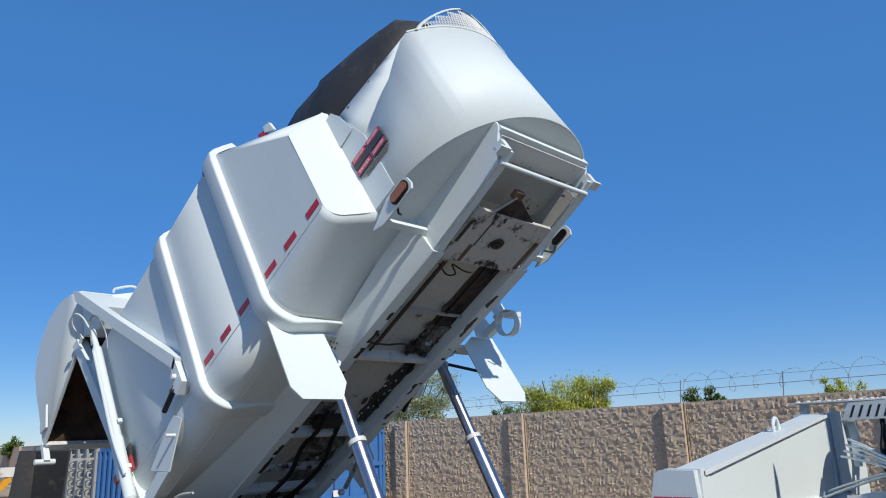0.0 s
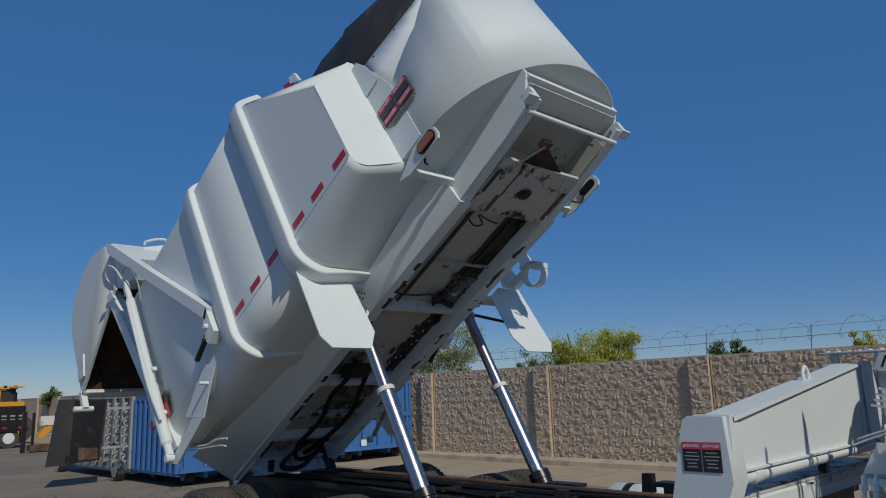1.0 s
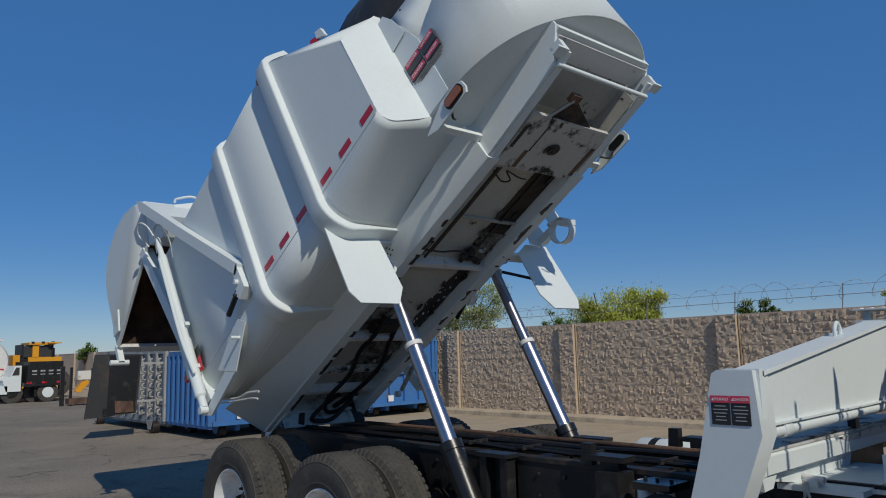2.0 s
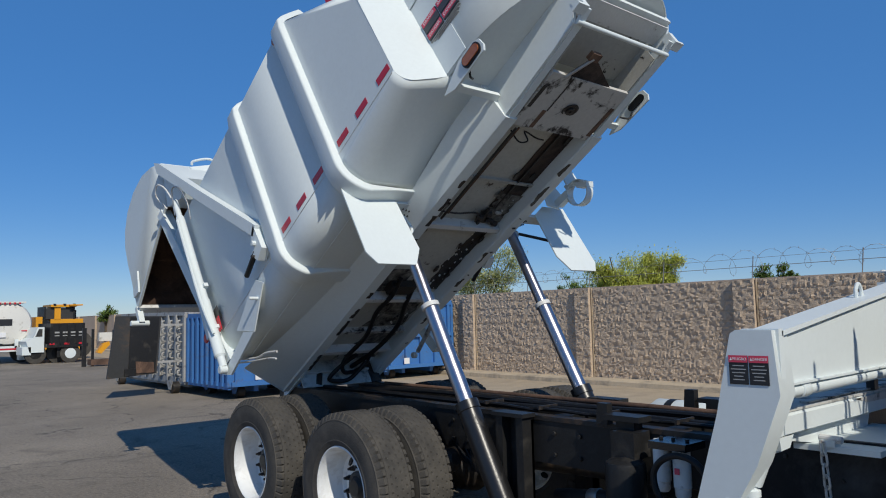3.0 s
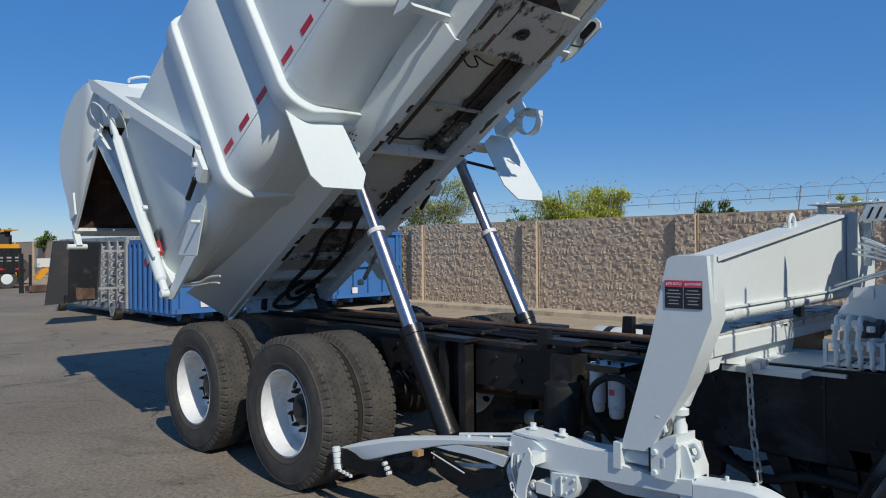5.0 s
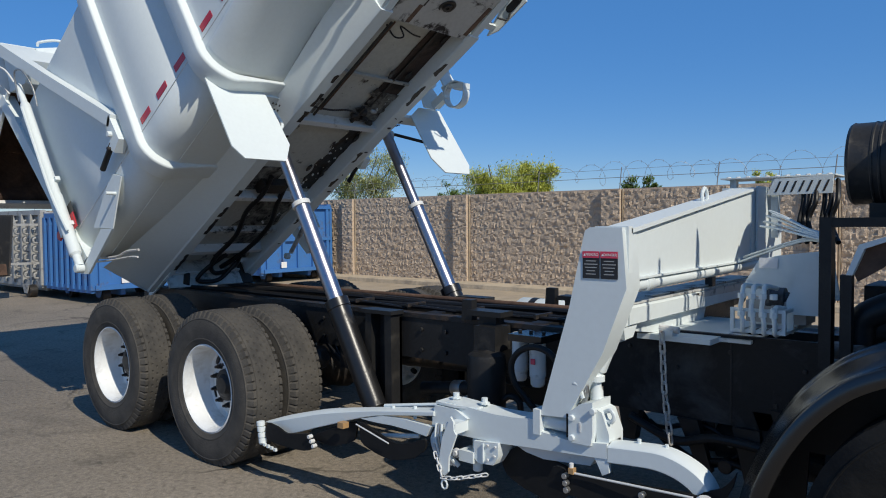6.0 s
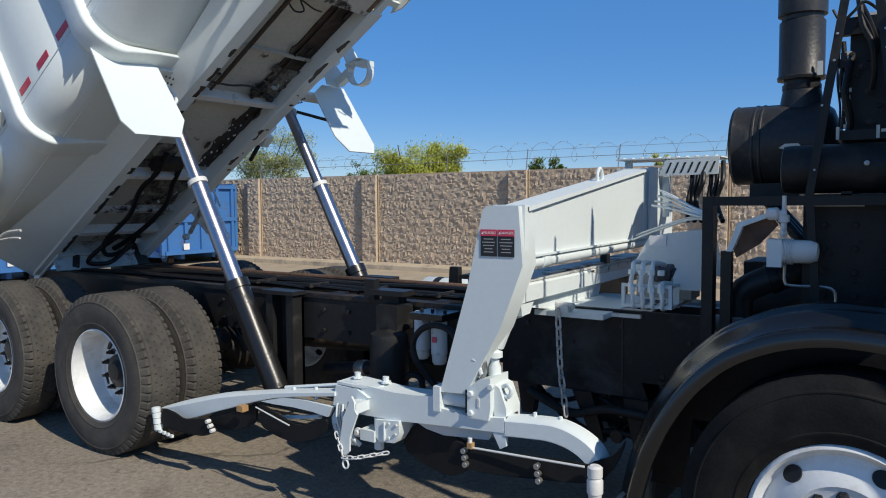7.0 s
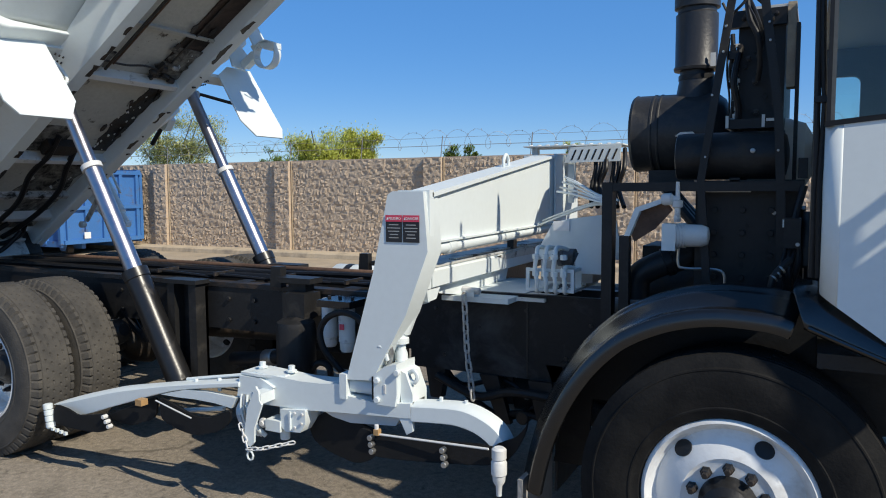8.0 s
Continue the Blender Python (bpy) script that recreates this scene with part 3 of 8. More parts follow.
part("guard_screen", screen(), WHITE_USED, hopper, "expanded metal guard", smooth=0)
edge = [(HC + 0.875 * math.sin(radians(a)), -0.875 * math.cos(radians(a)), rim_w(4.4) + 0.36 * max(1 - abs(a - 90) / 40, 0) ** 0.8) for a in range(50, 131, 4)]
part("guard_frame", strip(edge, "y", 0.012, 0.02, m=MB), WHITE, hopper)

# long rails, cross members and plates under the body
for s in (-1, 1):
    rings = []
    for u, u_out, y_top, w_top in ((-0.24, 0.03, 0.99, 0.236), (0.25, 0.28, 0.905, 0.236), (0.9, 0.9, 0.77, 0.236), (1.5, 1.5, 0.69, 0.236), (2.50, 2.50, 0.66, 0.237), (2.95, 2.95, 0.64, 0.32), (3.28, 3.28, 0.60, 0.396), (3.42, 3.42, 0.57, 0.405)):
        y_top = y_top if s < 0 else 0.555
        rings.append([(a, s * y, w) for a, y, w in ((u_out, y_top, w_top), (u, 0.525, 0.115), (u, 0.515, 0.10), (u, 0.41, 0.10), (u, 0.40, 0.11), (u_out, 0.40, w_top))])
    part("sill", loft(rings, m=MB, cap_start=True, cap_end=True), WHITE, body, smooth=30)
    for k in range(7):
        part("sill_bolt", rod((2.30 + 0.05 * (k % 2), s * (0.60 + 0.012 * k), 0.17 + 0.004 * k), (2.30 + 0.05 * (k % 2), s * (0.61 + 0.012 * k), 0.16 + 0.004 * k), 0.006, 6, m=MB), GREASE, body)
    part("sill_slot", box(1.06, 1.10, *sorted((s * 0.60, s * 0.61)), 0.158, 0.176, m=MB), GREASE, body)
for u in (0.36, 1.22, 2.24):
    part("cross_member", box(u - 0.024, u + 0.024, -0.40, 0.40, 0.14, 0.232, m=MB), WHITE_USED, body, bevel=0.004)
part("cross_member", box(0.64, 0.68, -0.40, 0.40, 0.17, 0.232, m=MB), WHITE_SCUFFED, body, bevel=0.004)
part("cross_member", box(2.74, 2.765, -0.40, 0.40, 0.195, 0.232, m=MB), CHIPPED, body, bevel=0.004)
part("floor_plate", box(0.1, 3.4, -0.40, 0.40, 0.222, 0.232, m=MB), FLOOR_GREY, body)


def ragged(u0, u1, y0, y1, seed, rough=0.05, step=0.07):
    """An uneven patch outline between two lines along the body."""
    rng = random.Random(seed)
    n = max(int((u1 - u0) / step), 3)
    lower = [(u0 + (u1 - u0) * (i + rng.uniform(-0.3, 0.3) * (0 < i < n)) / n, y0 + rng.uniform(-rough, rough)) for i in range(n + 1)]
    upper = [(u0 + (u1 - u0) * (i + rng.uniform(-0.3, 0.3) * (0 < i < n)) / n, y1 + rng.uniform(-rough, rough) * 0.3) for i in range(n + 1)]
    return lower + upper[::-1]


part("grease_strip", prism(ragged(1.30, 2.21, 0.235, 0.39, 41, 0.03, 0.05), "z", 0.2165, 0.2212, m=MB), GREASE, body, "black grease along the floor")
part("grease_strip", prism(ragged(0.70, 1.19, -0.02, 0.37, 42, 0.08), "z", 0.2165, 0.2212, m=MB), FLOOR_GREASY, body, "black grease along the floor")
part("grease_strip", prism(ragged(0.12, 0.62, 0.0, 0.37, 43, 0.10), "z", 0.2165, 0.2212, m=MB), FLOOR_GREASY, body, "black grease along the floor")
part("grease_strip", prism(ragged(1.26, 1.58, -0.36, -0.02, 44, 0.05, 0.05), "z", 0.2165, 0.2212, m=MB), FLOOR_GREASY, body, "black grease along the floor")
part("grease_strip", prism(ragged(2.27, 2.44, -0.39, -0.24, 45, 0.03, 0.04), "z", 0.2165, 0.2212, m=MB), FLOOR_GREASY, body, "black grease along the floor")
for k, (u0, u1) in enumerate(((0.15, 0.42), (0.75, 0.98), (1.02, 1.16), (1.32, 1.40), (1.95, 2.12), (2.28, 2.40), (2.46, 2.60), (2.72, 2.80))):
    part("grease_edge", prism(ragged(u0, u1, -0.445, -0.412, 60 + k, 0.012, 0.03), "z", 0.0975, 0.1003, m=MB), GREASE, body, "black grease along the sill edge")
for k, (u0, u1) in enumerate(((0.9, 1.05), (1.5, 1.62), (1.86, 2.0), (2.62, 2.86), (2.98, 3.12))):
    part("grease_edge", prism(ragged(u0, u1, 0.412, 0.445, 80 + k, 0.02, 0.03), "z", 0.0975, 0.1003, m=MB), GREASE, body, "black grease along the sill edge")
part("rusty_channel", prism(ragged(2.45, 3.36, 0.165, 0.39, 46, 0.004, 0.1), "z", 0.210, 0.2212, m=MB), RUST_DARK, body, "dark rust-brown channel")
part("channel_edge", box(2.45, 3.36, 0.21, 0.225, 0.195, 0.2215, m=MB), GREASE, body)
part("greasy_patch", prism(ragged(2.26, 2.62, 0.14, 0.39, 47, 0.06, 0.04), "z", 0.20, 0.2045, m=MB), FLOOR_GREASY, body)
part("skid_plate", box(3.36, 3.83, -0.405, 0.405, 0.12, 0.15, m=MB), WHITE_SCUFFED, body, "scuffed white skid plate", bevel=0.005)
part("boss", turned((3.575, 0.0, 0.121), (3.555, 0.0, 0.0), ((0, 0.068), (0.006, 0.068), (0.008, 0.052), (0.004, 0.048), (0.004, 0.036), (0.016, 0.034), (0.016, 0.014), (0.006, 0.012)), 24, m=MB), GREASE, body)
part("slot", box(3.53, 3.72, -0.395, -0.365, 0.116, 0.121, m=MB), GREASE, body)
part("slot", box(3.37, 3.53, -0.235, -0.20, 0.116, 0.121, m=MB), RUST, body)
part("slot", box(3.53, 3.82, -0.20, -0.19, 0.1165, 0.121, m=MB), GREASE, body)
part("slot", box(3.40, 3.68, 0.36, 0.40, 0.116, 0.121, m=MB), RUST, body)
flat_ = MB @ Matrix(((0, 1, 0, 0), (1, 0, 0, 0), (0, 0, 1, 0), (0, 0, 0, 1)))
part("latch_gusset", prism([(-0.26, 3.82), (0.21, 3.82), (-0.15, 4.01)], "z", 0.13, 0.145, m=flat_), RUST_DARK, body, "rusty triangular gusset")
part("latch_rod", rod((3.81, -0.28, 0.12), (4.0, -0.17, 0.12), 0.011, m=MB), STEEL, body)
part("latch_eye", box(3.98, 4.04, -0.21, -0.12, 0.115, 0.15, m=MB), RUST, body, bevel=0.012)
# front subframe: side webs, bars and end brackets under the hopper
for s in (-1, 1):
    part("subframe_web", prism([(3.25, 0.11), (4.16, 0.16), (4.33, 0.36), (4.33, 0.405), (3.25, 0.405)], "y", s * 0.50 - 0.012, s * 0.50 + 0.012, m=MB), WHITE, body, bevel=0.004)
    part("slide_rail", prism([(3.42, 0.108), (4.16, 0.158), (4.27, 0.18), (4.27, 0.20), (4.16, 0.175), (3.42, 0.125)], "y", *sorted((s * 0.425, s * 0.486)), m=MB), WHITE, body, bevel=0.003)
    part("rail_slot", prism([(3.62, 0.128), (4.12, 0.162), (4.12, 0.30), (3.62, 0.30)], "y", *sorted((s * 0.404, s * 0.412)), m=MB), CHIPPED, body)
    part("end_bracket", prism([(s * 0.47, 0.17), (s * 0.57, 0.17), (s * 0.57, 0.19), (s * 0.515, 0.19), (s * 0.515, 0.27), (s * 0.47, 0.27)], "x", 4.22, 4.29, m=MB), WHITE, body, bevel=0.004)
part("front_bar", box(4.29, 4.335, -0.50, 0.50, 0.33, 0.365, m=MB), WHITE, body, bevel=0.006)
part("lower_bar", rod((4.18, -0.49, 0.16), (4.18, 0.49, 0.16), 0.016, m=MB), WHITE, body)
part("front_panel", box(4.15, 4.30, -0.485, 0.485, 0.30, 0.31, m=MB), WHITE_USED, body)
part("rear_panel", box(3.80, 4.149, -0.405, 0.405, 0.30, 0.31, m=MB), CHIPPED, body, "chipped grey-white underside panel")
for s, reach in ((-1, 0.93), (1, 0.80)):
    part("lamp_arm", box(3.42, 3.47, min(s * 0.52, s * reach), max(s * 0.52, s * reach), 0.25, 0.28, m=MB), WHITE, body, bevel=0.005)
    pts = [(3.36, 0.255), (3.46, 0.215), (3.78, 0.215), (3.80, 0.25), (3.79, 0.31), (3.74, 0.335), (3.58, 0.335), (3.48, 0.30)]
    plate = part("lamp_bracket", prism(pts, "y", s * reach - 0.008, s * reach + 0.008, m=MB), WHITE, body, bevel=0.004)
    lens = []
    for k in range(20):
        ca, sa = math.cos(k * math.tau / 20), math.sin(k * math.tau / 20)
        lens.append((3.69 + 0.048 * (1 if ca > 0 else -1) + 0.032 * ca, 0.272 + 0.032 * sa))
    part("lamp_bezel", prism([(3.69 + (u - 3.69) * 1.12, 0.272 + (w - 0.272) * 1.45) for u, w in lens], "y", *sorted((s * (reach + 0.009), s * (reach + 0.018))), m=MB), HOSE, plate)
    part("marker_lens", prism(lens, "y", *sorted((s * (reach + 0.018), s * (reach + 0.026))), m=MB), AMBER if s < 0 else DARK_LENS, plate, "amber marker lens", bevel=0.004)
    part("lamp_back", prism(lens, "y", *sorted((s * (reach - 0.009), s * (reach - 0.02))), m=MB), HOSE, plate)
    part("lamp_wire", tube([(3.62, s * (reach - 0.01), 0.24), (3.58, s * (reach - 0.03), 0.21), (3.55, s * (reach - 0.09), 0.24)], 0.008, 6, m=MB), HOSE, plate)

# marker lamp on the front rib
part("rib_lamp", turned((2.36, -1.20, 1.90), (2.36, -1.24, 1.90), ((0, 0.048), (0.02, 0.048), (0.03, 0.038)), 20, m=MB), WHITE_USED, body)
part("rib_lamp_lens", turned((2.36, -1.229, 1.90), (2.36, -1.25, 1.90), ((0, 0.036), (0.012, 0.034), (0.018, 0.02)), 20, m=MB), AMBER, body, "amber marker lens")
# warning lamps on the roof edge
for u, col in ((2.74, AMBER), (2.86, RED), (2.95, AMBER)):
    part("roof_lamp", prism([(u - 0.05, 1.87), (u + 0.05, 1.80), (u + 0.035, 1.90), (u - 0.035, 1.935)], "y", -0.98, -0.95, m=MB), col if u != 2.95 else WHITE, body)

# red tape dashes above the side seam, and the seam itself
for k, (u0, w0) in enumerate(((3.20, 0.565), (2.90, 0.565), (2.62, 0.565), (2.22, 0.565), (1.93, 0.565), (1.65, 0.565))):
    part("tape_dash", prism([(u0 - 0.075, w0 - 0.026), (u0 + 0.075, w0 - 0.026), (u0 + 0.075, w0 + 0.026), (u0 - 0.075, w0 + 0.026)], "y", -1.2035, -1.2005, m=MB), RED, body, "red reflective tape")
part("side_seam", box(0.25, 3.28, -1.2035, -1.2003, 0.498, 0.504, m=MB), WHITE_USED, body)
part("belly_seam", rod((0.25, -1.005, 0.235), (2.42, -1.005, 0.235), 0.0035, 6, m=MB), WHITE, body)


# transverse deflector plates below the front rib
for s in (-1, 1):
    out = [(s * 1.20, 0.33), (s * 0.92, 0.33), (s * 0.755, 0.22), (s * 0.735, -0.23), (s * 0.825, -0.374), (s * 1.148, -0.374), (s * 1.21, -0.28)]
    part("deflector", prism(out, "x", 2.392, 2.402, m=MB), WHITE, body, "white painted steel deflector plate", bevel=0.002)
    part("deflector_brace", rod((2.25, s * 0.62, 0.12), (2.38, s * 0.80, -0.05), 0.013, m=MB), BLACK, body)
    part("deflector_tab", box(2.30, 2.39, min(s * 0.62, s * 0.98), max(s * 0.62, s * 0.98), 0.20, 0.232, m=MB), WHITE, body, bevel=0.004)
part("pipe_loop", tube([(2.32, -0.74, 0.20), (2.34, -0.68, 0.10), (2.34, -0.66, 0.0), (2.34, -0.70, -0.05)], 0.012, 8, m=MB), WHITE, body)

# clamp ring bracket beside the far deflector
part("clamp_bracket", prism([(0.884, 0.396), (1.078, 0.525), (1.13, 0.356), (0.963, 0.213), (0.835, 0.243)], "x", 2.50, 2.512, m=MB), WHITE, body, bevel=0.003)
part("clamp_bracket", prism([(0.93, 0.411), (1.114, 0.537), (1.115, 0.389), (0.914, 0.293)], "x", 2.72, 2.732, m=MB), WHITE, body, bevel=0.003)
bm = bmesh.new()
rows = []
for a in range(0, 360, 12):
    c, s = math.cos(radians(a)), math.sin(radians(a))
    rows.append([bm.verts.new(MB @ Vector((2.745 + k * c, y, 0.205 + k * s))) for y, k in ((0.965, 0.104), (0.965, 0.116), (1.045, 0.116), (1.045, 0.104))])
for a, b in zip(rows, rows[1:] + rows[:1]):
    for k in range(4):
        bm.faces.new((a[k], a[(k + 1) % 4], b[(k + 1) % 4], b[k]))
bmesh.ops.recalc_face_normals(bm, faces=bm.faces)
part("clamp_ring", bm, WHITE, body, "white steel clamp ring", smooth=40)
part("clamp_lug", prism([(2.765, 0.297), (2.887, 0.212), (2.861, 0.172), (2.775, 0.230)], "y", 0.955, 1.05, m=MB), WHITE, body, bevel=0.004)
part("clamp_arm", box(2.512, 2.66, 0.96, 1.03, 0.235, 0.30, m=MB), WHITE, body, bevel=0.004)
part("clamp_arm", box(2.66, 2.72, 0.98, 1.03, 0.29, 0.35, m=MB), WHITE, body, bevel=0.004)

# hoses and pipes along the underside
part("hose", tube([(1.50, -0.16, 0.18), (1.30, -0.15, 0.14), (1.05, -0.17, 0.13), (0.70, -0.09, 0.11), (0.34, -0.09, 0.12), (0.16, -0.06, 0.11), (0.05, 0.03, 0.10), (0.05, 0.16, 0.11), (0.14, 0.23, 0.13), (0.24, 0.22, 0.15)], 0.021, 10, m=MB), HOSE, body)
part("hose", tube([(1.40, 0.06, 0.19), (1.16, 0.08, 0.13), (0.88, 0.18, 0.12), (0.58, 0.20, 0.12), (0.28, 0.16, 0.13), (0.05, 0.12, 0.16)], 0.022, 10, m=MB), HOSE, body)
part("pump_block", box(1.30, 1.42, -0.20, 0.06, 0.15, 0.22, m=MB), GREASE, body, bevel=0.012)
part("hinge_lug", rod((0.0, -0.27, 0.02), (0.0, -0.22, 0.15), 0.03, 12, m=MB), GREASE, body)
part("far_strut", rod((0.85, 0.62, 0.14), (0.34, 0.76, 0.12), 0.022, 10, m=MB), WHITE_WORN, body)
part("far_strut_eye", turned((0.30, 0.70, 0.10), (0.30, 0.84, 0.10), ((0, 0.02), (0.01, 0.03), (0.05, 0.03), (0.06, 0.02)), 14, m=MB), WHITE_WORN, body)
part("slide_pipe", rod((2.35, -0.325, 0.125), (3.33, -0.325, 0.125), 0.010, m=MB), GREASE, body)
part("slide_pipe", rod((2.40, -0.285, 0.14), (3.33, -0.285, 0.14), 0.007, m=MB), RUST, body)
part("hose", tube([(3.27, -0.30, 0.17), (3.24, -0.24, 0.10), (3.27, -0.18, 0.09), (3.30, -0.20, 0.15), (3.27, -0.06, 0.14), (3.25, 0.05, 0.16)], 0.006, 8, m=MB), HOSE, body)
part("pivot_housing", turned((2.30, -0.37, 0.16), (2.46, -0.37, 0.16), ((0, 0.02), (0.01, 0.03), (0.07, 0.03), (0.10, 0.02)), 16, m=MB), WHITE_WORN, body)
part("shaft", tube([(2.40, -0.36, 0.16), (2.38, -0.15, 0.17), (2.41, 0.0, 0.165), (2.37, 0.2, 0.17)], 0.008, 6, m=MB), GREASE, body)
for k, (u, y, r) in enumerate(((2.36, 0.10, 0.022), (2.40, 0.17, 0.028), (2.33, 0.24, 0.020), (2.43, 0.26, 0.016), (2.30, 0.31, 0.024))):
    part("bearing_block", turned((u, y - 0.03, 0.17 + 0.008 * (k % 3)), (u, y + 0.04, 0.16 + 0.012 * (k % 2)), ((0, r * 0.6), (0.008, r), (0.05, r), (0.06, r * 0.5)), 10, m=MB), WHITE_WORN if k == 3 else GREASE, body)
part("latch_arm", box(2.28, 2.46, 0.12, 0.14, 0.16, 0.19, m=MB), GREASE, body, bevel=0.004)
rng = random.Random(31)
for k in range(46):
    u = rng.uniform(0.7, 2.6)
    y = 0.20 + 0.16 * rng.random() - 0.03 * (2.6 - u)
    a, r = rng.uniform(0, math.tau), rng.uniform(0.003, 0.010)
    pts = [(u + r * rng.uniform(0.6, 2.4) * math.cos(a + q), y + r * rng.uniform(0.4, 1.0) * math.sin(a + q)) for q in (0, 1.3, 2.5, 3.8, 5.0)]
    part("paint_fleck", prism(pts, "z", 0.190, 0.193 + 0.0002 * k, m=MB), WHITE_USED, body)

rng = random.Random(12)
for k in range(44):
    u, y = rng.uniform(0.5, 3.3), rng.choice((rng.uniform(-0.38, -0.30), rng.uniform(0.0, 0.38)))
    a, r = rng.uniform(0, math.tau), rng.uniform(0.008, 0.03)
    pts = [(u + r * rng.uniform(0.5, 2.2) * math.cos(a + q), y + r * rng.uniform(0.4, 1.0) * math.sin(a + q)) for q in (0, 1.1, 2.2, 3.3, 4.4, 5.4)]
    part("grime", prism(pts, "z", 0.196, 0.2 + 0.0002 * k, m=MB), GREASE, body)
for k in range(9):
    u = rng.uniform(0.5, 3.2)
    part("rail_bolt", rod((u, 0.43 + rng.uniform(0, 0.06), 0.10), (u, 0.45, 0.092), rng.uniform(0.004, 0.008), 6, m=MB), GREASE, body)

# rear: hinge flare, lift arm and its bracket plates
for s in (-1, 1):
    part("hinge_flare", prism([(-0.36, 0.09), (0.10, 0.09), (0.35, 0.235), (-0.05, 0.52)], "y", s * 0.45 - 0.01, s * 0.45 + 0.01, m=MB), WHITE, body, bevel=0.003)
    y0, y1 = sorted((s * 1.205, s * 1.29))
    part("gate_arm", prism([(-0.10, 2.84), (0.00, 2.74), (0.614, 1.85), (1.368, 0.788), (1.29, 0.73), (0.53, 1.80), (-0.09, 2.68)], "y", y0, y1, m=MB), WHITE, body, bevel=0.008)
    part("arm_bracket", prism([(1.27, 0.76), (1.34, 0.81), (1.365, 0.56), (1.25, 0.52), (1.20, 0.60)], "y", *sorted((s * 1.21, s * 1.29)), m=MB), WHITE, body, bevel=0.006)
    part("bracket_pin", rod((1.29, s * 1.285, 0.66), (1.29, s * 1.32, 0.66), 0.022, 10, m=MB), WHITE, body)
    part("bracket_pin", rod((1.22, s * 1.285, 0.58), (1.22, s * 1.315, 0.58), 0.014, 10, m=MB), GREASE, body)
    part("latch_link", rod((0.99, s * 1.27, 0.55), (1.24, s * 1.27, 0.62), 0.022, m=MB), BLACK, body)
    if s < 0:
        part("kick_plate", prism([(1.011, 0.506), (1.127, 0.394), (0.783, 0.147), (0.517, 0.33)], "y", *sorted((s * 1.215, s * 1.225)), m=MB), WHITE, body, bevel=0.003)
    if s < 0:
        part("kick_pin", rod((0.98, s * 1.22, 0.34), (0.98, s * 1.30, 0.34), 0.014, m=MB), WHITE, body)

part("rear_apron", box(-0.012, 0.0, -0.44, 0.335, 0.0, 0.32, m=MB), WHITE_WORN, body, "worn grey-white rear apron above the hinge", bevel=0.003)
part("apron_plate", box(-0.03, 0.0, 0.34, 0.46, 0.0, 0.235, m=MB), GREASE, body, "dark greasy hinge plate", bevel=0.003)
part("apron_ledge", box(0.0, 0.03, -0.44, 0.335, 0.13, 0.145, m=MB), WHITE_USED, body, bevel=0.003)
part("hose", tube([(0.34, 0.02, 0.13), (0.16, -0.10, 0.10), (0.05, -0.17, 0.05), (0.03, -0.10, 0.025), (0.05, 0.06, 0.03), (0.20, 0.20, 0.12)], 0.02, 10, m=MB), HOSE, body)
part("prop_bar", prism([(0.782, 0.144), (0.627, 0.245), (0.097, 0.147), (0.228, 0.069)], "y", -1.232, -1.212, m=MB), WHITE, body, bevel=0.006)
part("brake_pipe", tube([(0.025, -1.03, 0.332), (0.354, -1.03, 0.147), (0.529, -1.03, 0.089), (0.706, -1.03, -0.005)], 0.010, 8, m=MB), WHITE_USED, body)
part("brake_pipe", tube([(0.007, -1.03, 0.308), (0.231, -1.03, 0.185), (0.552, -1.03, 0.022), (0.66, -1.03, -0.045)], 0.008, 8, m=MB), WHITE_USED, body)

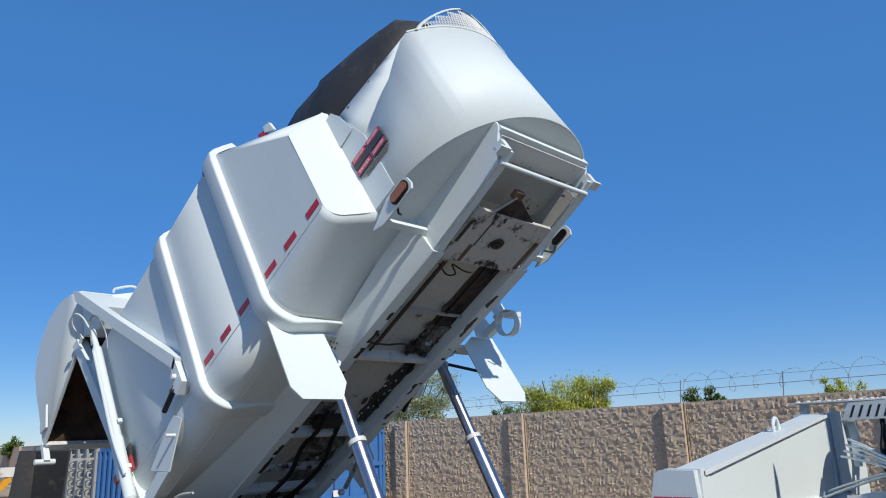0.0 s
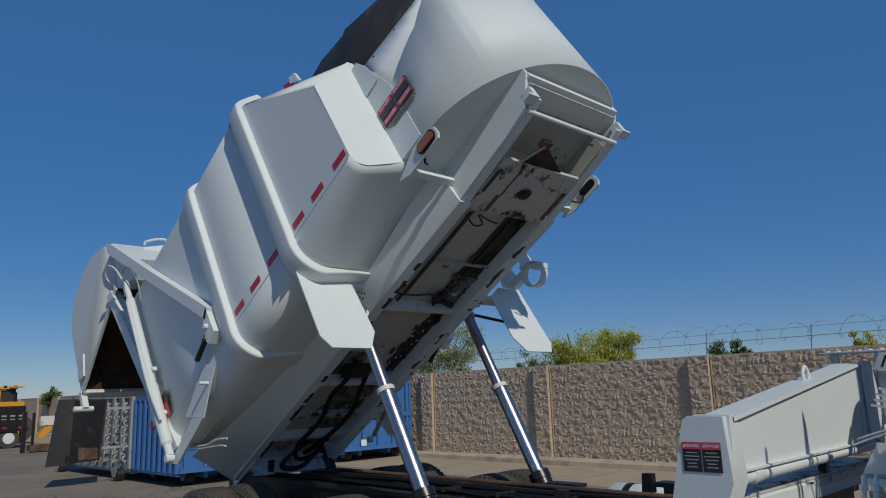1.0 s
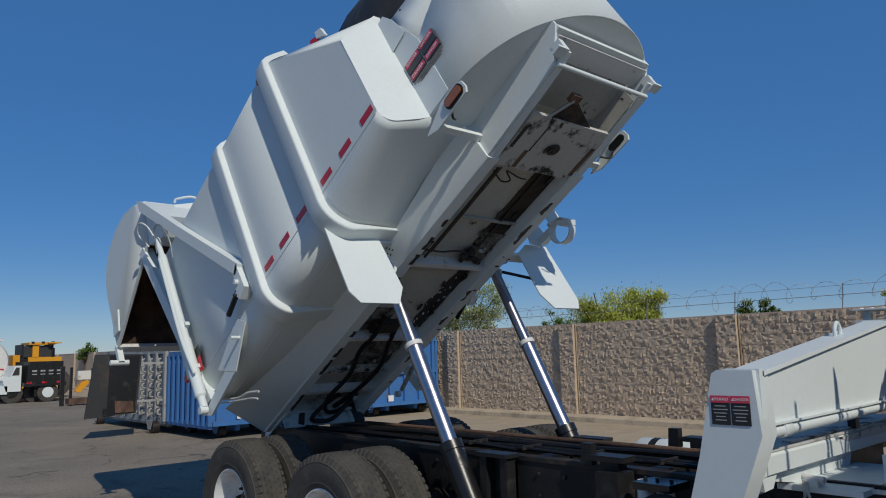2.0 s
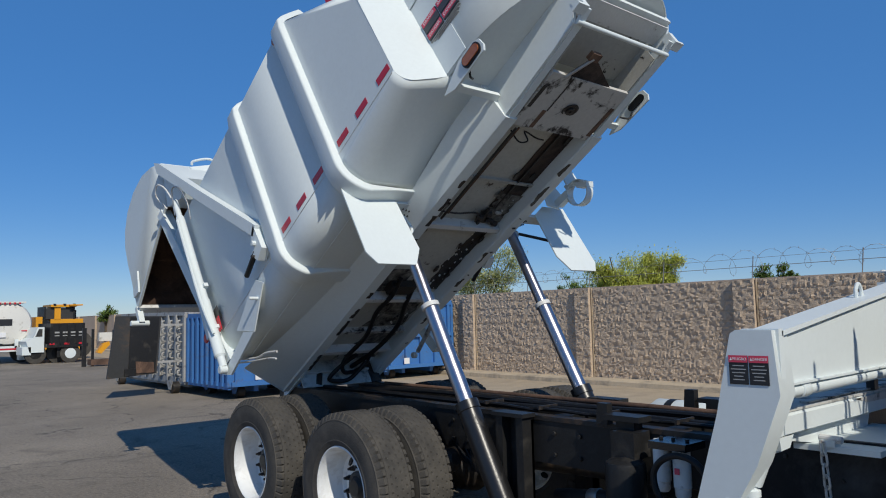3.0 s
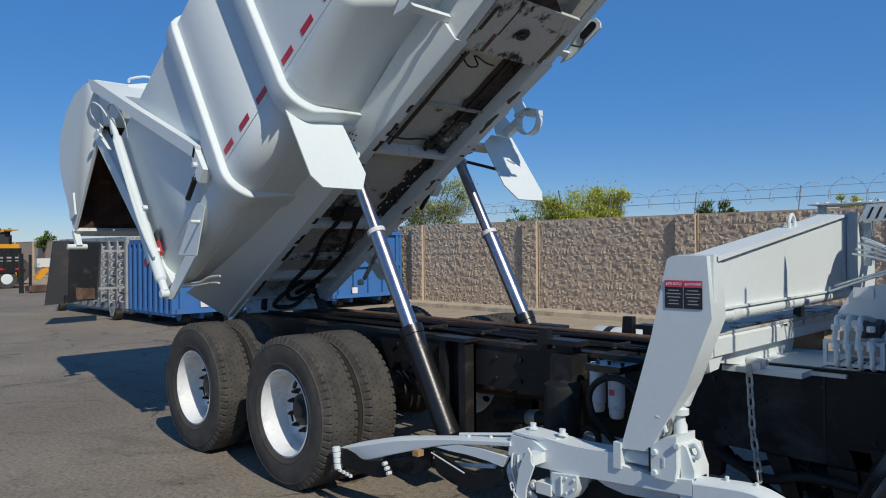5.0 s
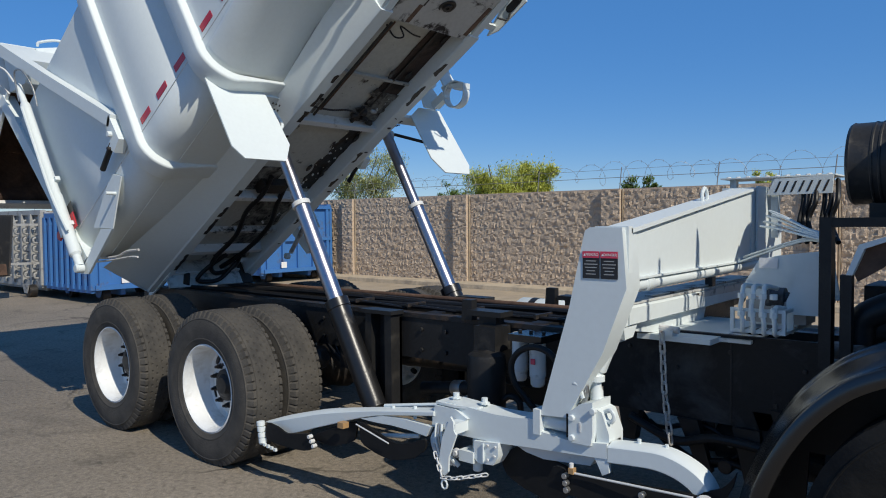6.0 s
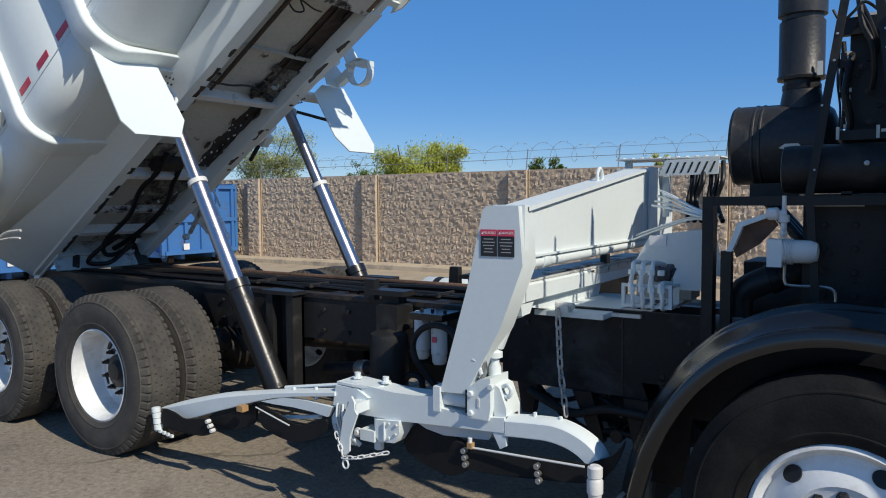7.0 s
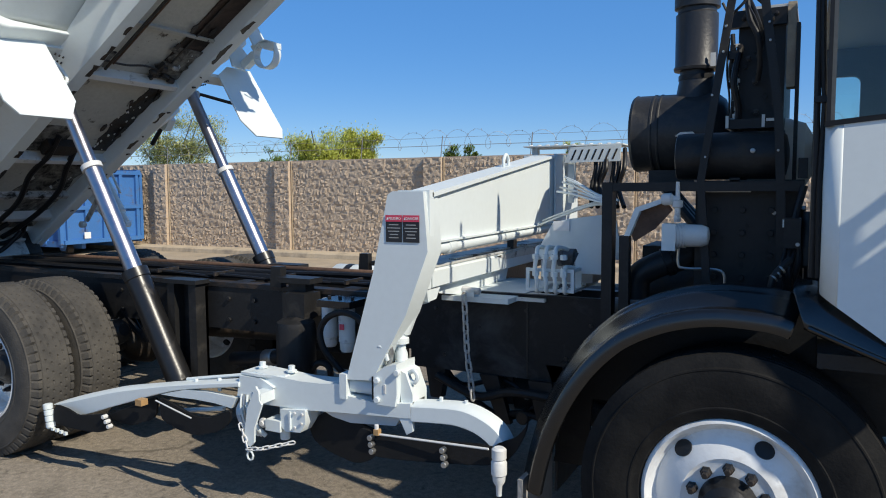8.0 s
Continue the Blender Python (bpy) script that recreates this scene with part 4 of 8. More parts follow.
# rear frame and the lift cylinders beside it
for s in (-1, 1):
    y0, y1 = sorted((s * 1.12, s * 1.225))
    part("rear_post", prism([(rear_u(0.2) - 0.02, 0.2), (rear_u(0.2) + 0.10, 0.2), (rear_u(2.4) + 0.10, 2.4), (rear_u(2.4) - 0.02, 2.4)], "y", y0, y1, m=MB), WHITE, body, bevel=0.01)
    a, b = Vector((0.13, s * 1.28, 2.12)), Vector((0.232, s * 1.28, 0.13))
    cyl = part("gate_cylinder", turned(a, b, ((0.0, 0.02), (0.02, 0.028), (0.22, 0.028), (0.23, 0.036), (0.26, 0.043), (1.25, 0.043), (1.27, 0.05), (1.86, 0.05), (1.88, 0.034), (1.98, 0.034)), 18, m=MB), WHITE, body)
    part("cylinder_eye", turned((0.22, s * 1.25, 0.13), (0.22, s * 1.32, 0.13), ((0, 0.03), (0.006, 0.036), (0.064, 0.036), (0.07, 0.03)), 16, m=MB), WHITE, cyl)
    part("hard_line", tube([(0.20, s * 1.34, 1.80), (0.24, s * 1.35, 1.30), (0.27, s * 1.35, 0.80), (0.29, s * 1.32, 0.45)], 0.013, 6, m=MB), WHITE, cyl)
    part("hose", tube([(-0.16, s * 1.24, 2.26), (-0.16, s * 1.32, 2.42), (-0.04, s * 1.34, 2.46), (0.06, s * 1.32, 2.34), (0.12, s * 1.30, 2.14)], 0.009, 8, m=MB), WHITE_USED, cyl)
    part("hose", tube([(0.10, s * 1.30, 1.95), (0.22, s * 1.33, 2.16), (0.34, s * 1.32, 2.10), (0.36, s * 1.28, 1.90), (0.30, s * 1.26, 1.74)], 0.008, 8, m=MB), STEEL, cyl)
    for w in (1.0, 0.55):
        u = 0.2
        part("cylinder_clamp", box(u - 0.10, u + 0.06, min(s * 1.235, s * 1.275), max(s * 1.235, s * 1.275), w - 0.018, w + 0.018, m=MB), WHITE, cyl, bevel=0.004)
    part("guard_bar", box(0.02, 0.07, min(s * 1.2, s * 1.26), max(s * 1.2, s * 1.26), 0.55, 1.15, m=MB), WHITE, cyl, bevel=0.005)
part("tail_lamp", prism([(0.235, 0.50), (0.285, 0.50), (0.285, 0.64), (0.235, 0.64)], "y", -1.235, -1.226, m=MB), RED, body, "red tail reflector")
part("tail_lamp", turned((-0.05, -1.222, 0.615), (-0.05, -1.245, 0.615), ((0, 0.045), (0.015, 0.04)), 16, m=MB), RED, body, "red round tail lamp")
part("label_plate", box(0.20, 0.30, -1.229, -1.226, 0.62, 0.74, m=MB), BLACK_LABEL, body)


# -- raised bulging tailgate --
def make_tailgate():
    out = [(-0.12, 2.87), (-0.38, 3.05), (-0.66, 3.17), (-0.97, 3.20), (-1.26, 3.13), (-1.44, 2.99), (-1.53, 2.82), (-1.55, 2.60), (-1.54, 2.40), (-1.545, 2.15), (-1.54, 1.96)]
    lip = (-1.46, 1.93)
    bm = bmesh.new()
    a = [bm.verts.new(MB @ Vector((u, -1.2, w))) for u, w in out + [lip]]
    b = [bm.verts.new(MB @ Vector((u, 1.2, w))) for u, w in out + [lip]]
    for k in range(len(a) - 1):
        bm.faces.new((a[k], a[k + 1], b[k + 1], b[k]))
    hinge = (-0.24, 2.36)
    for row, s in ((a, -1.2), (b, 1.2)):
        h = bm.verts.new(MB @ Vector((hinge[0], s, hinge[1])))
        bm.faces.new(row + [h])
    gate = part("tailgate", bm, WHITE, truck, "white bulging tailgate, raised open", smooth=40, thick=0.012)
    bm = bmesh.new()
    inner = [(u + (-0.9 - u) * 0.05, w + (2.6 - w) * 0.05) for u, w in out]
    a = [bm.verts.new(MB @ Vector((u, -1.16, w))) for u, w in inner]
    b = [bm.verts.new(MB @ Vector((u, 1.16, w))) for u, w in inner]
    for k in range(len(a) - 1):
        bm.faces.new((a[k], a[k + 1], b[k + 1], b[k]))
    bm.faces.new(a + [bm.verts.new(MB @ Vector((-0.30, -1.16, 2.40)))])
    bm.faces.new(b + [bm.verts.new(MB @ Vector((-0.30, 1.16, 2.40)))])
    part("gate_lining", bm, RUST, gate, "rust-brown scraped inner steel", smooth=40, thick=0.004)
    for s in (-1, 1):
        part("gate_edge", strip([(-0.24, s * 1.21, 2.36), (-0.85, s * 1.21, 2.15), (-1.47, s * 1.21, 1.93)], "y", 0.012, 0.025, m=MB), WHITE, gate)
        part("gate_tab", prism([(-1.50, 2.08), (-1.34, 2.05), (-1.26, 2.28), (-1.36, 2.15), (-1.48, 2.17)], "y", *sorted((s * 1.21, s * 1.23)), m=MB), WHITE, gate)
        part("latch_hook", box(-1.56, -1.50, min(s * 1.16, s * 1.22), max(s * 1.16, s * 1.22), 1.76, 1.97, m=MB), WHITE, gate, bevel=0.01)
        part("latch_pin", rod((-1.55, s * 1.10, 1.77), (-1.55, s * 1.30, 1.77), 0.03, m=MB), WHITE, gate)
    part("gate_lip", strip([(-1.50, -1.2, 1.93), (-1.50, 1.2, 1.93)], "x", 0.05, 0.04, m=MB), WHITE_USED, gate)
    part("hinge_hood", prism([(-0.12, 2.86), (0.0, 2.74), (0.30, 2.28), (0.10, 2.18), (-0.22, 2.34)], "y", -1.2, 1.2, m=MB), WHITE, gate, bevel=0.01)
    part("lift_eye", tube([(0.05, -0.95, 2.74), (-0.02, -0.88, 2.86), (0.0, -0.70, 2.90), (0.05, -0.60, 2.76)], 0.014, 8, m=MB), WHITE, gate)
    part("hood_gusset", prism([(-0.84, 2.46), (-0.55, 2.82), (-0.98, 2.70)], "x", 0.03, 0.045, m=MB), WHITE, gate)
    return gate


make_tailgate()


# -- warning labels on the hopper, with their readable word --
def lettering(text, size, m, material, owner):
    cu = bpy.data.curves.new("lettering", "FONT")
    cu.body, cu.size, cu.align_x, cu.align_y, cu.extrude = text, size, "CENTER", "CENTER", 0.0004
    tmp = new("lettering", cu)
    me = bpy.data.meshes.new_from_object(tmp)
    bpy.data.objects.remove(tmp)
    me.materials.clear()
    me.materials.append(material)
    o = link("lettering", me, owner)
    o.matrix_local = m
    return o


def hopper_label():
    y = -0.884
    flat = MB @ Matrix(((1, 0, 0, 0), (0, 0, -1, 0), (0, 1, 0, 0), (0, 0, 0, 1)))   # local x along the body, y up, z outwards
    for u0, u1 in ((LAB_U0, LAB_UM - 0.006), (LAB_UM + 0.006, LAB_U1)):
        for w0, w1 in ((LAB_WM + 0.004, LAB_W1), (LAB_W0, LAB_WM - 0.004)):
            back = part("warning_label", box(u0, u1, y, y + 0.02, w0, w1, m=MB), GREY_LABEL, hopper, "red and black warning label")
            hh = (w1 - w0) * (0.42 if w0 > LAB_WM else 0.66)
            hw0, hw1 = (w1 - hh, w1) if w0 > LAB_WM else (w0 + 0.012, w0 + 0.012 + hh)
            part("label_head", box(u0 + 0.004, u1 - 0.004, y - 0.0015, y - 0.0002, hw0, hw1, m=MB), RED_LABEL, back, "red label header")
            lettering("DANGER", hh * 0.8, flat @ Matrix.Translation(((u0 + u1) / 2, (hw0 + hw1) / 2, -y + 0.002)), WHITE_LABEL, back)
    for k in range(3):
        w = LAB_W0 - 0.018 - k * 0.016
        part("label_line", box(LAB_U0 + 0.03 * k, LAB_U1 - 0.02 * k, y, y + 0.02, w - 0.0018, w + 0.0018, m=MB), GREY_BIN, hopper)


LAB_U0, LAB_UM, LAB_U1, LAB_W0, LAB_WM, LAB_W1 = 3.435, 3.61, 3.775, 0.728, 0.793, 0.892
hopper_label()

# -- chassis --
chassis = part("chassis", box(-2.30, 5.6, -0.43, -0.36, 0.74, 1.0), BLACK, truck, "black painted steel ladder frame", bevel=0.006)
part("frame_rail", box(-2.30, 5.6, 0.36, 0.43, 0.74, 1.0), BLACK, chassis, bevel=0.006)
for x in (-2.2, -1.35, -0.7, 0.0, 0.9, 1.8, 2.6, 3.5):
    part("cross_member", box(x - 0.06, x + 0.06, -0.36, 0.36, 0.78, 0.96), BLACK, chassis, bevel=0.006)
for s in (-1, 1):
    part("top_strip", box(-2.2, 2.75, s * 0.395 - 0.045, s * 0.395 + 0.045, 1.002, 1.03), GREASE, chassis, bevel=0.004)
part("hose", tube([(-2.0, -0.20, 1.02), (-1.0, -0.26, 1.04), (0.2, -0.22, 1.03), (1.2, -0.25, 1.05), (2.7, -0.2, 1.04)], 0.022, 8), HOSE, chassis)
part("hose", tube([(-1.6, 0.05, 1.03), (0.0, 0.10, 1.04), (1.4, 0.02, 1.04), (2.7, 0.1, 1.03)], 0.02, 8), GREASE, chassis)
part("pipe", rod((-1.4, 0.2, 1.05), (2.7, 0.22, 1.05), 0.018), RUST, chassis)
part("hose", tube([(-1.6, -0.05, 1.0), (-0.4, -0.10, 1.06), (0.9, -0.02, 1.04), (2.0, -0.08, 1.07), (2.7, -0.05, 1.04)], 0.018, 8), HOSE, chassis)


# -- wheels --
def tyre_mesh(lugs):
    """A truck tyre: rounded sidewalls, a tread with grooves, slits and notched shoulder blocks, all one skin."""
    around = 300
    prof = [(0.295, -0.115), (0.305, -0.128), (0.325, -0.134), (0.332, -0.138), (0.338, -0.139), (0.342, -0.137), (0.37, -0.1405), (0.40, -0.143), (0.43, -0.1425), (0.452, -0.139), (0.466, -0.136), (0.469, -0.138), (0.474, -0.137), (0.478, -0.131), (0.490, -0.126), (0.502, -0.1205), (0.512, -0.1155)]
    tread = [-0.112, -0.105, -0.097, -0.092, -0.089, -0.085, -0.078, -0.071, -0.065, -0.057, -0.050, -0.043, -0.036, -0.029, -0.022, -0.015, -0.008, 0.0]
    side = prof + [(0.523 - 0.25 * y * y, y) for y in tread]
    side = side + [(r, -y) for r, y in reversed(side[:-1])]
    bm = bmesh.new()
    rng = random.Random(4)
    wear = [rng.uniform(-0.0008, 0.0008) for _ in range(around)]
    slits = {0.057: 0, 0.022: 2}
    rings = []
    for r, y in side:
        ring = []
        ay = round(abs(y), 4)
        for k in range(around):
            a = k * math.tau / around
            rr, yy = r, y
            if r > 0.505 and ay < 0.1125:
                if ay == 0.089:
                    rr -= 0.006
                if ay in slits and (k + slits[ay] + (2 if y > 0 else 0)) % 5 == 0:
                    rr -= 0.012
                if lugs and ay > 0.0915 and k % 5 == 0:
                    rr -= 0.016
                rr += wear[k]
            elif lugs and r > 0.485 and k % 5 == 0:
                rr -= 0.009
                yy *= 0.975
            ring.append(bm.verts.new((rr * math.cos(a), yy, rr * math.sin(a))))
        rings.append(ring)
    for u, v in zip(rings, rings[1:]):
        for k in range(around):
            bm.faces.new((u[k], u[(k + 1) % around], v[(k + 1) % around], v[k]))
    return mesh_of("tyre", bm, RUBBER if lugs else RUBBER_SHADED, 20)


def rim_mesh(front):
    """A steel disc wheel; the outer face looks towards -y. Rear outer wheels are deeply dished, front ones bulge out."""
    if front:
        prof = [(0.297, -0.105), (0.296, -0.118), (0.289, -0.126), (0.282, -0.129), (0.272, -0.118), (0.262, -0.088), (0.25, -0.078), (0.216, -0.098), (0.178, -0.118), (0.158, -0.124), (0.148, -0.118), (0.12, -0.118), (0.02, -0.118)]
    else:
        prof = [(0.297, -0.112), (0.300, -0.122), (0.290, -0.126), (0.280, -0.112), (0.270, -0.085), (0.262, -0.05), (0.258, 0.02), (0.25, 0.06), (0.225, 0.078), (0.19, 0.060), (0.165, 0.052), (0.15, 0.050), (0.02, 0.050)]
    bm = turned((0, 0, 0), (0, 1, 0), [(a, r) for r, a in prof], 56, caps=False)
    return mesh_of("rim", bm, RIM_WHITE, 40)


TYRES = {True: tyre_mesh(False), False: tyre_mesh(True)}
RIMS = {True: rim_mesh(True), False: rim_mesh(False)}
HOLE = mesh_of("hand_hole", turned((0, -0.004, 0), (0, 1, 0), ((0, 0.029), (0.012, 0.029)), 20), BLACK)
NUT = mesh_of("wheel_nut", turned((0, 0, 0), (0, -1, 0), ((0, 0.021), (0.008, 0.021), (0.01, 0.0165), (0.03, 0.016), (0.032, 0.011), (0.05, 0.010)), 6), GREASE, 20)


def wheel(x, y, side, front):
    """side -1: the wheel's outer face looks towards the kerb side."""
    m = Matrix.Translation((x, y, 0.51)) @ (Matrix.Identity(4) if side < 0 else Matrix.Rotation(math.pi, 4, "Z"))
    w = link("wheel", RIMS[front], truck, "white steel disc wheel")
    w.matrix_local = m
    link("tyre", TYRES[front], w, "worn black truck tyre")
    d = -0.118 if front else 0.050
    hub_out = -0.20 if front else -0.01
    part("hub", turned((0, d, 0), (0, d - 1, 0), ((0, 0.098 if front else 0.112), (0.03, 0.094 if front else 0.108), (0.04, 0.086), (abs(hub_out - d) - 0.02, 0.08), (abs(hub_out - d), 0.055), (abs(hub_out - d) + 0.001, 0.001)), 28), BLACK, w)
    for k in range(5):
        a = (k + 0.847) * math.tau / 5
        r, hy, lean = (0.226, -0.094, 33) if front else (0.208, 0.062, 27)
        h = link("hand_hole", HOLE, w)
        h.matrix_local = Matrix.Translation((r * math.cos(a), hy, r * math.sin(a))) @ Matrix.Rotation(-a, 4, "Y") @ Matrix.Rotation(radians(lean), 4, "Z") @ Matrix.Diagonal((1.0, 1, 1.15, 1))
    for k in range(10):
        a = (k + 0.5) * math.tau / 10
        b = link("wheel_nut", NUT, w)
        bolt_r = 0.124 if front else 0.143
        b.matrix_local = Matrix.Translation((bolt_r * math.cos(a), d, bolt_r * math.sin(a)))
    return w


for x in (0.0, -1.35):
    for s in (-1, 1):
        wheel(x, s * 1.085, s, False)
        wheel(x, s * 0.755, -s, False)
for s in (-1, 1):
    wheel(4.205, s * 1.075, s, True)
for x in (0.0, -1.35):
    axle = part("axle", rod((x, -0.7, 0.51), (x, 0.7, 0.51), 0.07, 16), GREASE, chassis)
    part("differential", turned((x, -0.22, 0.51), (x, 0.22, 0.51), ((0, 0.07), (0.08, 0.16), (0.22, 0.20), (0.36, 0.16), (0.44, 0.07)), 20), GREASE, axle)
part("front_axle", rod((4.18, -0.9, 0.50), (4.18, 0.9, 0.50), 0.06, 14), GREASE, chassis)
part("drive_shaft", rod((0.2, 0.0, 0.60), (3.6, 0.0, 0.74), 0.055, 16), GREASE, chassis)
for s in (-1, 1):
    part("spring_pack", strip([(-1.45, s * 0.5, 0.62), (-0.7, s * 0.5, 0.74), (0.1, s * 0.5, 0.62)], "y", 0.045, 0.10), BLACK, chassis)
    part("front_spring", strip([(3.45, s * 0.42, 0.66), (4.18, s * 0.42, 0.55), (4.9, s * 0.42, 0.66)], "y", 0.045, 0.07), GREASE, chassis)
    part("brake_chamber", turned((0.22, s * 0.55, 0.62), (0.48, s * 0.55, 0.70), ((0, 0.05), (0.03, 0.085), (0.12, 0.09), (0.2, 0.08), (0.24, 0.04)), 18), BLACK, chassis)

# gearbox, sump, air tank and lines under the cab end of the frame
gearbox = part("gearbox", turned((2.62, 0, 0.66), (3.62, 0, 0.70), ((0, 0.07), (0.04, 0.12), (0.24, 0.14), (0.30, 0.19), (0.62, 0.20), (0.74, 0.25), (1.0, 0.27)), 20), GREASE, chassis, "greasy black gearbox housing")
part("gearbox_pan", box(2.92, 3.36, -0.15, 0.15, 0.40, 0.52), GREASE, gearbox, bevel=0.02)
part("engine_sump", prism([(3.60, 0.80), (3.60, 0.50), (3.70, 0.44), (4.02, 0.58), (4.08, 0.68), (4.08, 0.80)], "y", -0.2, 0.2), GREASE, chassis, bevel=0.02)
part("air_tank", turned((2.78, 0.24, 0.56), (3.46, 0.24, 0.56), ((0, 0.03), (0.02, 0.08), (0.05, 0.105), (0.34, 0.108), (0.63, 0.105), (0.66, 0.08), (0.68, 0.03)), 20), BLACK, chassis)
part("air_tank", turned((2.98, -0.30, 0.54), (3.50, -0.30, 0.54), ((0, 0.03), (0.02, 0.07), (0.05, 0.09), (0.47, 0.09), (0.50, 0.07), (0.52, 0.03)), 20), BLACK, chassis)
for x in (3.08, 3.40):
    part("tank_strap", turned((x - 0.018, -0.30, 0.54), (x + 0.018, -0.30, 0.54), ((0, 0.09), (0.0, 0.096), (0.036, 0.096), (0.036, 0.09)), 20), STEEL, chassis)
    part("tank_hanger", box(x - 0.02, x + 0.02, -0.40, -0.385, 0.50, 0.75), BLACK, chassis, bevel=0.003)
part("steering_link", rod((3.20, -0.36, 0.70), (4.05, -0.44, 0.52), 0.018), BLACK, chassis)
part("spring_hanger", prism([(3.38, 0.76), (3.42, 0.60), (3.50, 0.60), (3.56, 0.76)], "y", -0.48, -0.36), BLACK, chassis, bevel=0.006)
part("hose", tube([(2.60, -0.34, 0.66), (2.80, -0.36, 0.56), (3.05, -0.40, 0.62), (3.30, -0.38, 0.50), (3.55, -0.36, 0.60)], 0.013, 8), HOSE, chassis)
part("hose", tube([(2.66, -0.28, 0.62), (2.90, -0.38, 0.45), (3.12, -0.42, 0.44), (3.34, -0.40, 0.62)], 0.010, 8), HOSE, chassis)
for k in range(3):
    part("fitting", turned((3.02 + 0.15 * k, -0.40, 0.60 - 0.05 * k), (3.05 + 0.15 * k, -0.41, 0.60 - 0.05 * k), ((0, 0.008), (0.003, 0.016), (0.02, 0.016), (0.024, 0.009)), 6), STEEL, chassis)

# -- hoist cylinders --
for s in (-1, 1):
    foot, head = Vector((1.00, s * 0.60, 0.40)), Vector((-0.06, s * 0.60, 2.36))
    n = (head - foot).length
    cyl = part("hoist_cylinder", turned(foot, head, ((0, 0.055), (0.02, 0.076), (0.72, 0.076), (0.725, 0.082), (0.785, 0.082), (0.79, 0.062)), 32), HOIST_BLACK, truck, "telescopic hoist cylinder with black barrel and chromed stages")
    part("lower_stage", turned(foot, head, ((0.78, 0.055), (1.515, 0.055)), 24), CHROME, cyl, "chromed stage")
    part("collar", turned(foot, head, ((1.51, 0.058), (1.512, 0.066), (1.545, 0.066), (1.55, 0.055)), 24), WHITE_USED, cyl, "pale steel collar")
    part("upper_stage", turned(foot, head, ((1.54, 0.044), (n, 0.044)), 24), CHROME, cyl, "chromed stage")
    part("foot_pin", rod((1.0, s * 0.52, 0.40), (1.0, s * 0.68, 0.40), 0.05, 16), BLACK, cyl)
    part("head_pin", rod((-0.06, s * 0.45, 2.36), (-0.06, s * 0.66, 2.36), 0.04, 16), WHITE_WORN, cyl)
    for x0, x1 in ((0.84, 0.90), (1.02, 1.08)):
        part("hoist_bracket", box(x0, x1, min(s * 0.44, s * 0.54), max(s * 0.44, s * 0.54), 0.38, 1.02), BLACK, chassis, bevel=0.006)
    part("bracket_cap", box(0.82, 1.10, min(s * 0.44, s * 0.56), max(s * 0.44, s * 0.56), 1.02, 1.045), BLACK, chassis, bevel=0.004)
    part("bracket_web", box(0.84, 1.08, min(s * 0.44, s * 0.46), max(s * 0.44, s * 0.46), 0.38, 1.0), BLACK, chassis)
    part("body_rest", box(1.72, 1.96, min(s * 0.44, s * 0.56), max(s * 0.44, s * 0.56), 1.07, 1.10), BLACK, chassis, bevel=0.004)
    part("body_rest_leg", box(1.78, 1.90, min(s * 0.44, s * 0.52), max(s * 0.44, s * 0.52), 0.86, 1.07), BLACK, chassis, bevel=0.004)
    part("stop_horn", prism([(1.62, 1.03), (1.63, 1.15), (1.70, 1.15), (1.70, 1.03)], "y", *sorted((s * 0.44, s * 0.49))), BLACK, chassis, bevel=0.003)

# canister, filters and hose between frame and arm
part("canister", turned((1.89, -0.60, 0.48), (1.89, -0.60, 1.0), ((0, 0.10), (0.01, 0.11), (0.36, 0.11), (0.385, 0.104), (0.40, 0.08), (0.41, 0.0)), 24), BLACK, chassis)
part("canister_bracket", box(1.80, 1.95, -0.60, -0.45, 0.88, 1.02), BLACK, chassis, bevel=0.01)
part("filter_head", box(2.10, 2.31, -0.69, -0.50, 0.975, 1.012), BLACK_GLOSS, chassis, bevel=0.006)
for k, (x, y) in enumerate(((2.245, -0.62), (2.085, -0.55))):
    part("oil_filter", turned((x, y, 0.735), (x, y, 1.0), ((0, 0.03), (0.012, 0.038), (0.05, 0.040), (0.055, 0.044), (0.235, 0.044), (0.245, 0.040), (0.265, 0.040)), 20), WHITE_USED, chassis, "white spin-on oil filter")
part("filter_print", box(2.235, 2.262, -0.6745, -0.671, 0.86, 0.89), RED_LABEL, chassis)
for dx in (0.10, 0.17, 0.25):
    part("bolt", rod((2.02 + dx, -0.60, 1.012), (2.02 + dx, -0.60, 1.026), 0.010, 6), BLACK, chassis)
part("hose", tube([(2.44, -0.70, 0.863), (2.377, -0.72, 0.943), (2.283, -0.72, 0.963), (2.194, -0.72, 0.929), (2.145, -0.72, 0.857), (2.161, -0.72, 0.768), (2.21, -0.70, 0.693), (2.267, -0.68, 0.628), (2.33, -0.62, 0.56)], 0.017, 10), HOSE, chassis)
part("hose", tube([(1.96, -0.56, 0.56), (2.005, -0.60, 0.619), (2.05, -0.60, 0.65), (2.10, -0.60, 0.64), (2.119, -0.60, 0.60), (2.10, -0.58, 0.52)], 0.018, 8), HOSE, chassis)
part("exhaust_pipe", rod((1.1, -0.25, 0.50), (1.75, -0.33, 0.60), 0.045, 16), BLACK, chassis)
part("pipe_sleeve", turned((1.40, -0.287, 0.546), (1.50, -0.299, 0.562), ((0, 0.05), (0.004, 0.052), (0.08, 0.052), (0.085, 0.048)), 16), STEEL, chassis)
